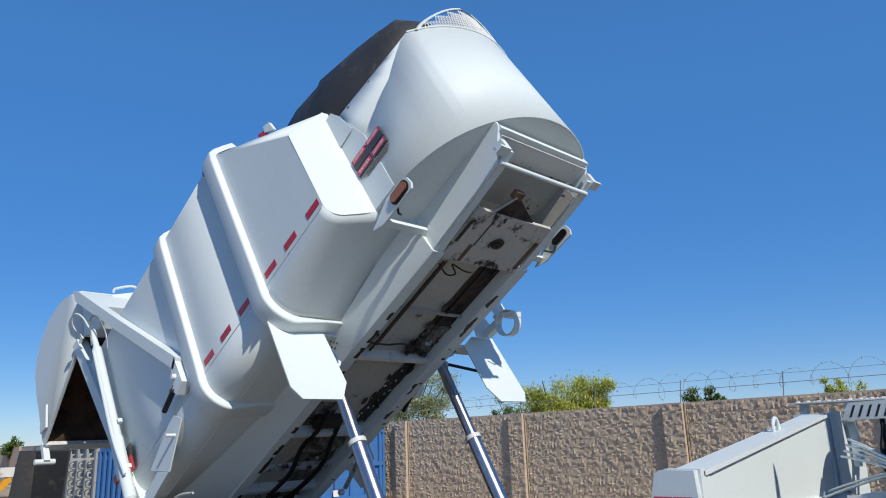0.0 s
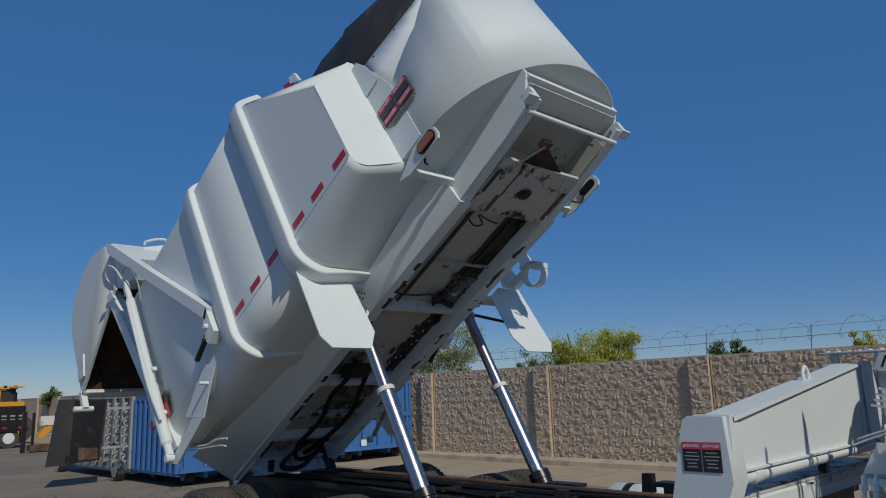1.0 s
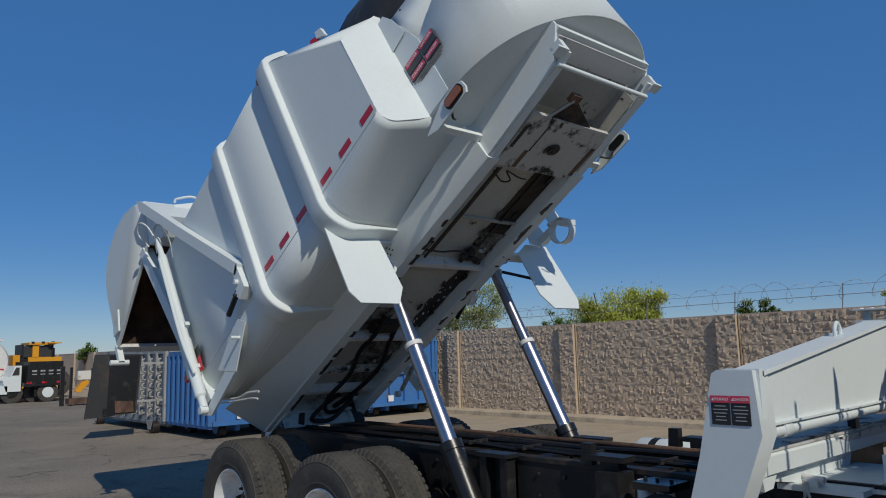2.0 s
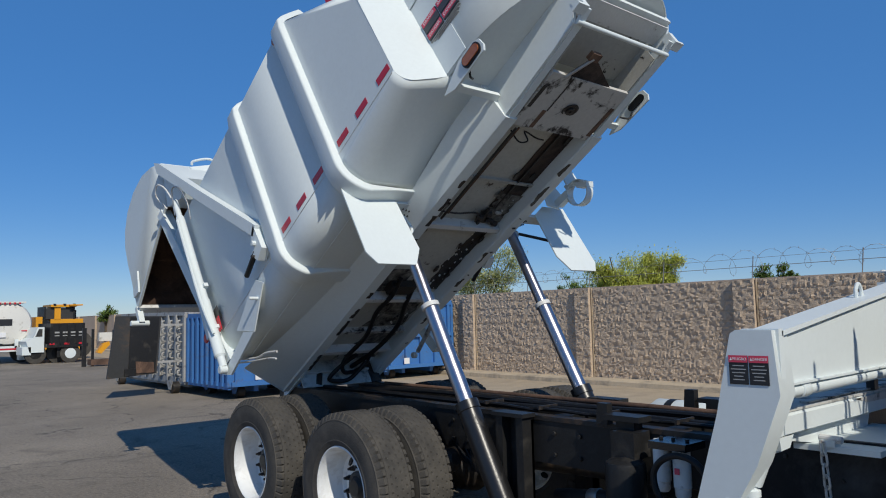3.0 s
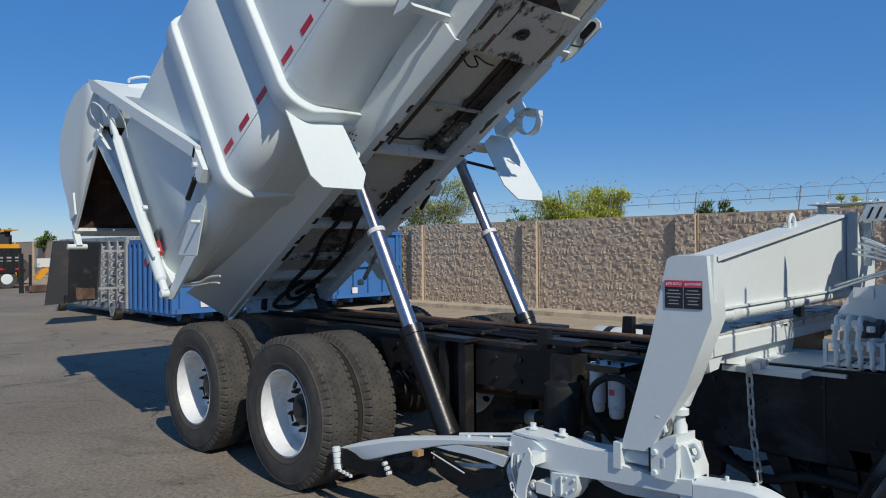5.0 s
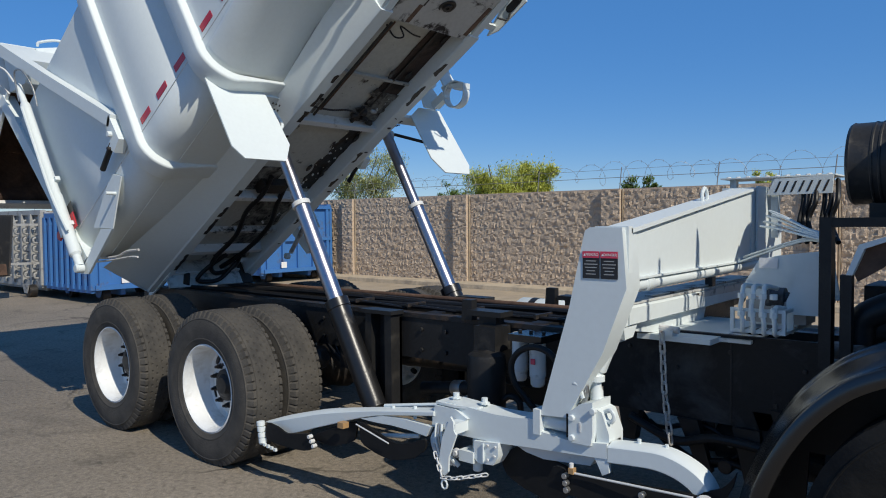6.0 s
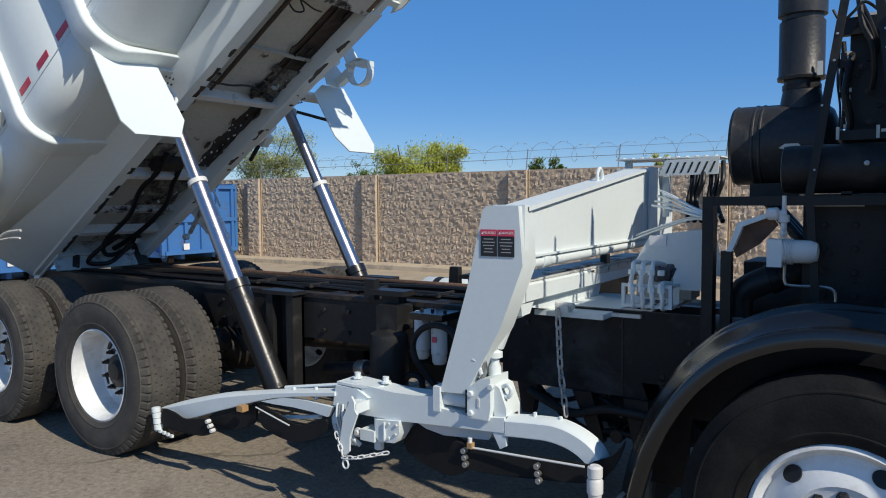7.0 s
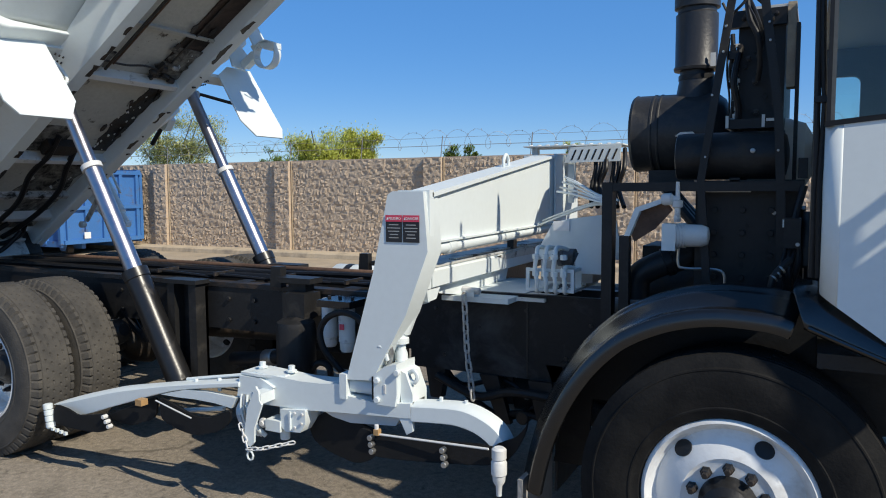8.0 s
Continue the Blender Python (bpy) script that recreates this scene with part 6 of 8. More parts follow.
belt([(2.66, 0.535), (2.725, 0.535), (2.745, 0.43), (2.62, 0.435)], -1.15, right, 0.1)
part("belt_edge", rod((2.78, -1.165, 0.531), (3.30, -1.17, 0.550), 0.005, 6), WHITE_USED, right)
for x in (2.735, 3.09):
    for k in range(3):
        part("belt_bolt", rod((x + 0.004 * k, -1.15, 0.51 - 0.03 * k), (x + 0.004 * k, -1.178, 0.51 - 0.03 * k), 0.013, 8), STEEL, right)
part("end_roller", turned((3.345, -1.17, 0.565), (3.345, -1.17, 0.35), ((0, 0.02), (0.008, 0.03), (0.045, 0.03), (0.05, 0.026), (0.06, 0.032), (0.11, 0.032), (0.115, 0.027), (0.14, 0.025), (0.16, 0.013), (0.20, 0.011)), 16), WHITE_USED, right, "white painted end roller")
part("roller_pin", box(2.758, 2.782, -1.178, -1.152, 0.528, 0.553), GOLD, right, bevel=0.004)
part("pin_cap", rod((2.765, -1.163, 0.55), (2.765, -1.163, 0.572), 0.010, 10), WHITE_USED, right)


def chain(points, owner, size=0.02, material=None):
    """Interlocked oval links along a line of points."""
    pts = [Vector(p) for p in points]
    length = sum((b - a).length for a, b in zip(pts, pts[1:]))
    pitch = size * 1.9
    n = int(length / pitch)
    oval = [(math.cos(k * math.tau / 12) * size * 0.55, 0, math.sin(k * math.tau / 12) * size * 0.62 + (size * 0.55 if math.sin(k * math.tau / 12) >= 0 else -size * 0.55)) for k in range(12)]
    me = mesh_of("chain_link", tube(oval, size * 0.22, 6, steps=1, closed=True), material or CHAIN)
    for i in range(n):
        s = (i + 0.5) * pitch
        for a, b in zip(pts, pts[1:]):
            d = (b - a).length
            if s <= d or b is pts[-1]:
                p, way = a + (b - a) * min(s / d, 1), (b - a).normalized()
                break
            s -= d
        o = link("chain_link", me, owner)
        o.matrix_local = Matrix.Translation(p) @ way.to_track_quat("Z", "Y").to_matrix().to_4x4() @ Matrix.Rotation(i * math.pi / 2 + 0.3, 4, "Z")


hook = part("chain_bracket", box(2.92, 2.985, -0.62, -0.56, 1.071, 1.10), WHITE, arm, bevel=0.008)
part("chain_pin", rod((2.915, -0.60, 1.105), (3.01, -0.60, 1.10), 0.016, 10), WHITE_USED, hook)
chain([(2.94, -0.635, 1.09), (2.955, -0.635, 0.80), (2.99, -0.63, 0.53)], hook, 0.025)
chain([(2.02, -1.20, 0.48), (2.085, -1.225, 0.375), (2.16, -1.22, 0.385), (2.315, -1.15, 0.42)], beam, 0.016, WHITE_USED)
part("chain_ring", tube([(2.10 + 0.018 * math.cos(k * math.tau / 8), -1.225, 0.345 + 0.022 * math.sin(k * math.tau / 8)) for k in range(8)], 0.005, 6, closed=True, steps=1), WHITE, beam)

# valve bank in an open tray, with its bent pipes
bank = part("valve_bank", box(3.24, 3.50, -0.38, -0.22, 1.14, 1.24), GREY_BIN, truck, "white hydraulic valve bank with bent pipes", bevel=0.012)
for k in range(4):
    x = 3.281 + k * 0.045
    part("bent_pipe", tube([(x + 0.01, -0.40, 1.30 - 0.09 * (k == 3)), (x, -0.53, 1.318 - 0.09 * (k == 3)), (x + 0.003, -0.565, 1.28 - 0.07 * (k == 3)), (x - 0.004, -0.57, 1.22), (x + 0.006, -0.57, 1.16), (x, -0.54, 1.11), (x + 0.01, -0.42, 1.12)], 0.0105, 10), WHITE, bank)
    for z in (1.185, 1.265):
        part("pipe_nut", rod((x, -0.568, z), (x, -0.568, z + 0.024), 0.017, 6), WHITE, bank)
part("tray_rail", box(3.17, 3.60, -0.115, -0.10, 1.093, 1.107), WHITE, bank, bevel=0.003)
for z in (1.118, 1.212):
    part("tray_rail", box(3.225, 3.46, -0.55, -0.535, z - 0.007, z + 0.007), WHITE, bank, bevel=0.003)
for z in (1.118, 1.212):
    part("tray_rail", box(3.445, 3.46, -0.55, -0.12, z - 0.007, z + 0.007), WHITE, bank, bevel=0.003)
for x, y in ((3.233, -0.543), (3.452, -0.543), (3.452, -0.34), (3.452, -0.14)):
    part("tray_post", box(x - 0.008, x + 0.008, y - 0.008, y + 0.008, 1.11, 1.22), WHITE, bank)
part("back_shield", prism([(3.165, 1.24), (3.171, 1.295), (3.242, 1.42), (3.332, 1.44), (3.56, 1.47), (3.60, 1.24)], "y", -0.20, -0.19), WHITE, bank, bevel=0.003)
part("shield_label", box(3.245, 3.33, -0.206, -0.2015, 1.378, 1.428), WHITE_LABEL, bank)
part("bank_cheek", prism([(3.43, 1.105), (3.43, 1.25), (3.478, 1.36), (3.575, 1.48), (3.60, 1.48), (3.60, 1.105), (3.575, 1.105), (3.575, 1.19), (3.46, 1.19), (3.46, 1.105)], "y", -0.43, -0.422), WHITE, bank, bevel=0.002)
part("spool_motor", turned((3.32, -0.35, 1.255), (3.43, -0.35, 1.255), ((0, 0.03), (0.008, 0.05), (0.03, 0.05), (0.034, 0.046), (0.085, 0.046), (0.09, 0.03), (0.11, 0.022)), 18), PUMP_GREY, bank)
for x0, y0, z0, x1, y1, z1 in ((3.12, 0.38, 1.66, 3.42, 0.0, 1.56), (3.10, 0.40, 1.63, 3.42, -0.02, 1.548), (3.08, 0.42, 1.60, 3.43, -0.04, 1.537), (3.08, 0.36, 1.575, 3.43, -0.06, 1.527), (3.16, 0.30, 1.64, 3.44, -0.03, 1.553),
                               (2.99, 0.36, 1.40, 3.40, 0.06, 1.517), (2.99, 0.28, 1.375, 3.40, 0.03, 1.507)):
    part("line", tube([(x0, y0, z0), (x0 * 0.6 + x1 * 0.4, y0 * 0.6 + y1 * 0.4, z0 * 0.6 + z1 * 0.4 + 0.006), (x1, y1, z1), (x1 + 0.12, y1 - 0.1, z1 - 0.02)], 0.0065, 8), WHITE, bank)
for k in range(6):
    part("hose", tube([(3.17 + 0.036 * k + 0.012 * (k % 2), 0.85, 1.84), (3.19 + 0.038 * k, 0.80 - 0.02 * (k % 3), 1.72), (3.18 + 0.04 * k - 0.015 * (k % 3), 0.75, 1.60), (3.22 + 0.04 * k, 0.6, 1.48)], 0.014, 8), HOSE, bank)
tread = part("tread_plate", box(2.70, 3.36, 0.80, 1.15, 1.865, 1.873), WHITE, truck, "white perforated tread plate over the boom", bevel=0.002)
part("tread_skirt", prism([(2.985, 1.758), (3.347, 1.762), (3.352, 1.866), (3.03, 1.856)], "y", 0.786, 0.796), WHITE, tread, bevel=0.002)
for k in range(7):
    x = 3.03 + 0.044 * k
    part("skirt_slot", prism([(x, 1.775), (x + 0.012, 1.775), (x + 0.040, 1.84), (x + 0.028, 1.84)], "y", 0.7845, 0.787), GREASE, tread)
part("tread_leg", box(2.74, 2.78, 0.86, 0.90, 1.80, 1.866), WHITE, tread)
part("tread_leg", box(3.0, 3.04, 0.83, 0.87, 1.50, 1.866), WHITE, tread)
for i in range(11):
    for j in range(3):
        part("tread_tooth", turned((2.74 + i * 0.058, 0.84 + j * 0.12, 1.873), (2.74 + i * 0.058, 0.84 + j * 0.12, 1.9), ((0, 0.018), (0.008, 0.012)), 8), WHITE_USED, tread)

# bolts and small fittings on the arm, and wear at the gripper's pivots
for x in (1.62, 1.78):
    part("arm_stud", rod((x, -1.08, 0.58), (x, -1.08, 0.625 + 0.14 * (x - 1.62)), 0.010, 8), WHITE, left)
for x in (3.02, 3.14):
    part("arm_stud", rod((x, -1.04, 0.675), (x, -1.04, 0.695), 0.009, 8), WHITE, right)
for k in range(3):
    part("feed_line", tube([(1.965 + 0.018 * k, -1.125, 0.60), (1.972 + 0.02 * k, -1.14, 0.53), (1.985 + 0.02 * k, -1.13, 0.46)], 0.006, 6), STEEL if k == 1 else WHITE, beam)
part("port_knob", turned((2.09, -1.11, 0.47), (2.09, -1.135, 0.47), ((0, 0.024), (0.012, 0.024), (0.016, 0.014), (0.025, 0.012)), 10), WHITE_USED, beam)
for x, z in ((2.285, 0.475), (2.325, 0.50), (2.285, 0.545), (2.33, 0.545)):
    part("motor_bolt", rod((x, -1.12, z), (x, -1.128, z), 0.007, 6), WHITE_USED, beam)

# -- engine bay behind the cab --
bay = part("engine_frame", box(3.604, 3.65, -0.62, -0.55, 1.0, 1.62), BLACK, truck, "black steel frame of the engine bay", bevel=0.006)
part("frame_bar", box(3.6505, 4.40, -0.618, -0.552, 1.58, 1.618), BLACK, bay, bevel=0.005)
part("frame_bar", box(3.606, 3.648, -0.549, 0.7, 1.58, 1.618), BLACK, bay, bevel=0.005)
part("engine_panel", box(3.98, 4.38, -0.50, -0.46, 1.02, 1.60), BLACK, bay, "black bolted panel", bevel=0.006)
for i in range(3):
    for j in range(5):
        part("panel_bolt", rod((4.06 + i * 0.11, -0.50, 1.12 + j * 0.095), (4.06 + i * 0.11, -0.515, 1.12 + j * 0.095), 0.013, 8), BLACK, bay)
drum = part("air_cleaner", turned((3.51, 0.42, 1.895), (4.05, 0.42, 1.895), ((0, 0.05), (0.004, 0.17), (0.012, 0.204), (0.028, 0.214), (0.038, 0.210), (0.12, 0.210), (0.124, 0.214), (0.132, 0.214), (0.136, 0.210), (0.155, 0.210), (0.159, 0.214), (0.167, 0.214), (0.171, 0.210), (0.44, 0.210), (0.49, 0.17), (0.53, 0.06)), 48), BLACK_DUSTY, truck, "black air cleaner drum with intake pipe")
part("pipe_elbow", turned((3.845, 0.42, 2.03), (3.842, 0.42, 2.60), ((0, 0.115), (0.06, 0.106), (0.12, 0.096), (0.16, 0.088), (0.23, 0.088)), 28), BLACK_DUSTY, drum)
part("elbow_clamp", turned((3.843, 0.42, 2.175), (3.843, 0.42, 2.2), ((0, 0.089), (0, 0.094), (0.025, 0.094), (0.025, 0.089)), 28), BLACK, drum)
part("intake_pipe", turned((3.84, 0.42, 2.222), (3.84, 0.42, 2.70), ((0, 0.085), (0.003, 0.114), (0.018, 0.118), (0.03, 0.110), (0.30, 0.110), (0.31, 0.100), (0.33, 0.100), (0.335, 0.118), (0.45, 0.118)), 36), BLACK_DUSTY, drum)
part("pipe_tag", box(3.925, 3.95, 0.318, 0.325, 2.23, 2.30), TANK_WHITE, drum, "bleached paper tag")
part("paint_scuff", prism([(3.77, 1.865), (3.80, 1.885), (3.86, 1.885), (3.875, 1.87), (3.86, 1.855), (3.80, 1.855)], "y", 0.205, 0.209), TANK_WHITE, drum, "scuffed pale patch")
part("drum_foot", box(3.62, 3.86, 0.30, 0.54, 1.60, 1.69), BLACK, drum, bevel=0.008)
part("air_reservoir", turned((3.90, -0.48, 1.727), (4.34, -0.48, 1.727), ((0.012, 0.03), (0.012, 0.085), (0, 0.09), (0.004, 0.098), (0.03, 0.10), (0.41, 0.10), (0.43, 0.08), (0.44, 0.03)), 32), BLACK, bay, "black air reservoir")
part("drain_plug", turned((4.208, -0.578, 1.743), (4.208, -0.595, 1.743), ((0, 0.010), (0.01, 0.010), (0.012, 0.005)), 12), STEEL, bay)
# straps that lean together above the reservoir
part("strap", strip([(4.046, -0.61, 1.20), (4.014, -0.61, 1.62), (4.066, -0.61, 1.99), (4.117, -0.605, 2.35), (4.158, -0.60, 2.63)], "x", 0.0155, 0.014), BLACK, bay)
part("strap", strip([(4.327, -0.61, 1.22), (4.318, -0.61, 1.55), (4.30, -0.61, 1.887), (4.24, -0.605, 2.33), (4.198, -0.60, 2.63)], "x", 0.0165, 0.014), BLACK, bay)
for x, z in ((4.031, 1.72), (4.052, 1.97), (4.09, 2.14), (4.098, 2.24), (4.303, 1.74), (4.263, 2.17), (4.258, 2.24)):
    part("strap_bolt", rod((x, -0.615, z), (x, -0.626, z), 0.005, 8), STEEL, bay)
part("radiator_box", box(4.118, 4.305, -0.30, 0.5, 1.78, 2.36), BLACK, bay, "black radiator and shroud", bevel=0.01)
for k in range(7):
    part("shroud_bolt", rod((4.15 + 0.04 * (k % 4), -0.30, 1.86 + 0.065 * k), (4.15 + 0.04 * (k % 4), -0.313, 1.86 + 0.065 * k), 0.010, 8), BLACK, bay)
for k in range(11):
    z = 1.90 + 0.03 * k
    part("core_tab", box(4.104 + 0.006 * (k % 2), 4.122 + 0.004 * (k % 3), -0.345, -0.325, z, z + 0.016), TANK_WHITE if k % 3 else STEEL, bay, bevel=0.003)
part("core_bracket", box(4.075, 4.12, -0.36, -0.33, 2.15, 2.185), BLACK, bay, bevel=0.004)
part("shroud_ledge", box(4.09, 4.30, -0.42, -0.30, 1.845, 1.885), BLACK, bay, bevel=0.006)
for x in (4.085, 4.228):
    part("ledge_tape", box(x, x + 0.012, -0.428, -0.421, 1.848, 1.90), TANK_WHITE, bay)
part("ledge_sticker", box(4.245, 4.285, -0.428, -0.421, 1.872, 1.884), TANK_WHITE, bay)
for x, z in ((4.13, 2.20), (4.165, 2.15), (4.19, 2.05), (4.25, 2.31), (4.27, 1.95), (4.15, 2.33), (4.20, 1.92)):
    part("hex_bolt", turned((x, -0.342, z), (x, -0.36, z), ((0, 0.013), (0.008, 0.013), (0.009, 0.008), (0.018, 0.007)), 8), GREASE, bay)
part("wire_loom", tube([(4.15, -0.36, 2.42), (4.17, -0.42, 2.30), (4.205, -0.44, 2.22), (4.215, -0.42, 2.12), (4.205, -0.38, 2.05)], 0.012, 8), HOSE, bay)
part("shroud_cap", box(4.085, 4.31, -0.34, -0.30, 2.285, 2.355), BLACK, bay, bevel=0.006)
part("shroud_top", box(4.13, 4.345, -0.30, 0.3, 2.361, 2.375), TANK_WHITE, bay)
part("exhaust_shield", box(4.312, 4.346, -0.33, -0.24, 2.02, 2.375), CONCRETE, bay, "sun-bleached exhaust shield", bevel=0.008)
part("frame_post", box(4.348, 4.363, -0.36, -0.28, 1.35, 2.28), BLACK, bay, bevel=0.005)
part("grey_tank", turned((4.10, 0.0, 1.74), (4.44, 0.0, 1.74), ((0, 0.17), (0.20, 0.18), (0.29, 0.15), (0.33, 0.08), (0.34, 0.01)), 28), TANK_WHITE, bay, "pale grey coolant tank")
part("bracket_rail", box(4.0, 4.40, -0.56, -0.50, 1.60, 1.625), BLACK, bay, bevel=0.004)
part("hose", tube([(4.13, -0.34, 2.2), (4.11, -0.38, 2.05), (4.13, -0.36, 1.92), (4.10, -0.34, 1.8)], 0.014, 8), HOSE, bay)
part("hose", tube([(4.16, -0.34, 2.40), (4.20, -0.40, 2.30), (4.22, -0.38, 2.22), (4.20, -0.34, 2.15)], 0.010, 8), HOSE, bay)
part("solenoid", turned((4.36, -0.56, 1.40), (4.44, -0.56, 1.40), ((0, 0.03), (0.01, 0.04), (0.06, 0.04), (0.08, 0.02)), 14), BLACK, bay)
part("fitting", rod((4.40, -0.60, 1.33), (4.40, -0.60, 1.37), 0.016, 8), STEEL, bay)
part("hose", tube([(4.40, -0.60, 1.33), (4.38, -0.62, 1.26), (4.41, -0.62, 1.20), (4.39, -0.6, 1.1)], 0.010, 8), HOSE, bay)
part("panel_chain", tube([(4.095, -0.33, 2.26), (4.10, -0.34, 2.18), (4.09, -0.33, 2.1), (4.105, -0.33, 2.0), (4.10, -0.32, 1.9)], 0.010, 8), HOSE, bay)
pump = part("white_pump", box(3.869, 3.925, -0.66, -0.58, 1.332, 1.444), WHITE, bay, "white cast pump with motor", bevel=0.008)
part("pump_motor", turned((3.925, -0.62, 1.395), (4.06, -0.62, 1.395), ((0, 0.045), (0.02, 0.048), (0.10, 0.046), (0.125, 0.036), (0.13, 0.015)), 20), WHITE_USED, pump)
for k in range(6):
    part("pump_fin", turned((3.927 + k * 0.006, -0.62, 1.395), (3.930 + k * 0.006, -0.62, 1.395), ((0, 0.053), (0.004, 0.053)), 20), WHITE_USED, pump)
part("pump_valve", turned((3.925, -0.62, 1.45), (3.925, -0.62, 1.62), ((0, 0.012), (0.02, 0.016), (0.03, 0.012), (0.06, 0.012), (0.065, 0.022), (0.09, 0.022), (0.095, 0.010), (0.17, 0.008)), 12), WHITE_USED, pump)
part("relief_valve", turned((3.86, -0.62, 1.545), (3.935, -0.62, 1.55), ((0, 0.02), (0.01, 0.026), (0.04, 0.026), (0.05, 0.014), (0.075, 0.012)), 14), WHITE_USED, pump)
part("turbo_pipe", tube([(3.735, -0.50, 1.10), (3.735, -0.50, 1.17), (3.76, -0.50, 1.215), (3.83, -0.49, 1.255), (3.90, -0.47, 1.28), (3.98, -0.42, 1.31)], 0.058, 18), BLACK, bay)
part("pipe_cuff", turned((3.85, -0.485, 1.262), (3.89, -0.475, 1.277), ((0, 0.058), (0.002, 0.064), (0.036, 0.064), (0.038, 0.058)), 18), HOSE, bay)
part("exhaust_manifold", turned((3.70, -0.10, 1.10), (4.0, -0.10, 1.12), ((0, 0.05), (0.01, 0.10), (0.12, 0.11), (0.20, 0.09), (0.30, 0.09)), 16), GREASE, bay)
part("valve_cover", box(3.66, 3.97, -0.02, 0.34, 0.92, 1.30), GREASE, bay, bevel=0.03)
part("guard_plate", prism([(3.705, 1.388), (3.750, 1.510), (3.876, 1.555), (3.876, 1.535), (3.770, 1.494), (3.728, 1.388)], "y", -0.63, -0.56), WHITE, bay, "white rimmed guard plate", bevel=0.002)
part("guard_face", prism([(3.728, 1.39), (3.770, 1.494), (3.876, 1.535), (3.90, 1.50), (3.83, 1.42), (3.74, 1.36)], "y", -0.59, -0.58), RUST, bay)
part("bay_post", prism([(3.684, 1.0), (3.726, 1.0), (3.726, 1.388), (3.684, 1.388)], "y", -0.63, -0.58), BLACK, bay, bevel=0.005)
for k in range(3):
    part("hose", tube([(3.72, 0.2 + 0.1 * k, 1.60), (3.80, 0.1 + 0.1 * k, 1.52), (3.9, 0.0 + 0.1 * k, 1.42), (4.0, 0.0, 1.30)], 0.025, 8), HOSE, bay)
part("air_dryer", turned((4.42, -0.62, 1.28), (4.42, -0.62, 1.50), ((0, 0.03), (0.01, 0.04), (0.12, 0.045), (0.15, 0.03), (0.22, 0.02)), 14), BLACK, bay)
part("engine_block", box(3.98, 4.4, -0.35, 0.35, 0.7, 1.5), GREASE, bay, "dark greasy engine", bevel=0.03)
part("hose", tube([(4.36, -0.66, 1.2), (4.39, -0.66, 1.32), (4.37, -0.64, 1.45), (4.40, -0.62, 1.6)], 0.014, 8), HOSE, bay)

# small lines, clips and fasteners round the radiator
for k, (x, z) in enumerate(((4.10, 2.20), (4.105, 2.12), (4.10, 2.04), (4.11, 1.96))):
    part("clip", box(x - 0.012, x + 0.010, -0.35, -0.31, z - 0.012, z + 0.012), BLACK, bay, bevel=0.003)
part("thin_line", tube([(4.085, -0.36, 2.24), (4.08, -0.37, 2.1), (4.092, -0.36, 1.98), (4.088, -0.36, 1.88)], 0.005, 6), HOSE, bay)
part("thin_line", tube([(4.16, -0.40, 2.36), (4.19, -0.42, 2.30), (4.21, -0.42, 2.24), (4.22, -0.36, 2.20)], 0.006, 6), HOSE, bay)
part("wire_loop", tube([(4.07, -0.5, 2.36), (4.10, -0.5, 2.31), (4.14, -0.5, 2.34), (4.18, -0.48, 2.38), (4.24, -0.46, 2.33)], 0.006, 6), HOSE, bay)
for x, z in ((4.14, 2.32), (4.27, 2.33), (4.18, 2.295), (4.24, 2.29)):
    part("cap_bolt", turned((x, -0.34, z), (x, -0.355, z), ((0, 0.010), (0.008, 0.010), (0.009, 0.006), (0.015, 0.005)), 8), GREASE, bay)
for x in (4.16, 4.30):
    part("reservoir_band", turned((x, -0.48, 1.727), (x + 0.02, -0.48, 1.727), ((0, 0.1015), (0.02, 0.1015)), 28, caps=False), BLACK, bay)
part("reservoir_foot", box(4.12, 4.16, -0.56, -0.40, 1.61, 1.635), BLACK, bay)
part("line_clamp", box(4.425, 4.465, -1.165, -1.12, 1.865, 1.885), BLACK, bay, bevel=0.003)
switch = part("switch_box", box(4.335, 4.395, -0.70, -0.62, 1.36, 1.475), BLACK, bay, "black switch box with bright edges", bevel=0.006)
part("box_edge", box(4.330, 4.336, -0.70, -0.62, 1.44, 1.47), TANK_WHITE, switch)
part("box_screw", rod((4.385, -0.70, 1.375), (4.385, -0.708, 1.375), 0.008, 8), STEEL, switch)
for k in range(3):
    part("cable", tube([(4.345 + 0.016 * k, -0.66, 1.36), (4.33 + 0.014 * k, -0.69, 1.28), (4.345 + 0.01 * k, -0.68, 1.21), (4.33, -0.66, 1.14)], 0.008, 8), HOSE, switch)
part("grab_lug", tube([(4.305, -0.90, 1.225), (4.315, -0.90, 1.27), (4.345, -0.88, 1.31), (4.365, -0.86, 1.33)], 0.014, 8), BLACK, bay)
for k in range(3):
    part("lug_ring", turned((4.312 + 0.012 * k, -0.90 + 0.006 * k, 1.262 + 0.016 * k), (4.318 + 0.012 * k, -0.897 + 0.006 * k, 1.268 + 0.016 * k), ((0, 0.017), (0.006, 0.017)), 12), STEEL, bay)
part("junction_box", box(4.375, 4.41, -0.58, -0.50, 1.63, 1.71), BLACK, bay, bevel=0.006)
for k in range(9):
    part("panel_hole", rod((4.05 + 0.1 * (k % 3) + 0.02 * (k // 3), -0.5005, 1.05 + 0.055 * k), (4.05 + 0.1 * (k % 3) + 0.02 * (k // 3), -0.5035, 1.05 + 0.055 * k), 0.009, 8), STEEL if k in (8,) else HOSE, bay)
part("panel_lip", box(3.99, 4.20, -0.53, -0.50, 1.575, 1.5795), STEEL, bay)
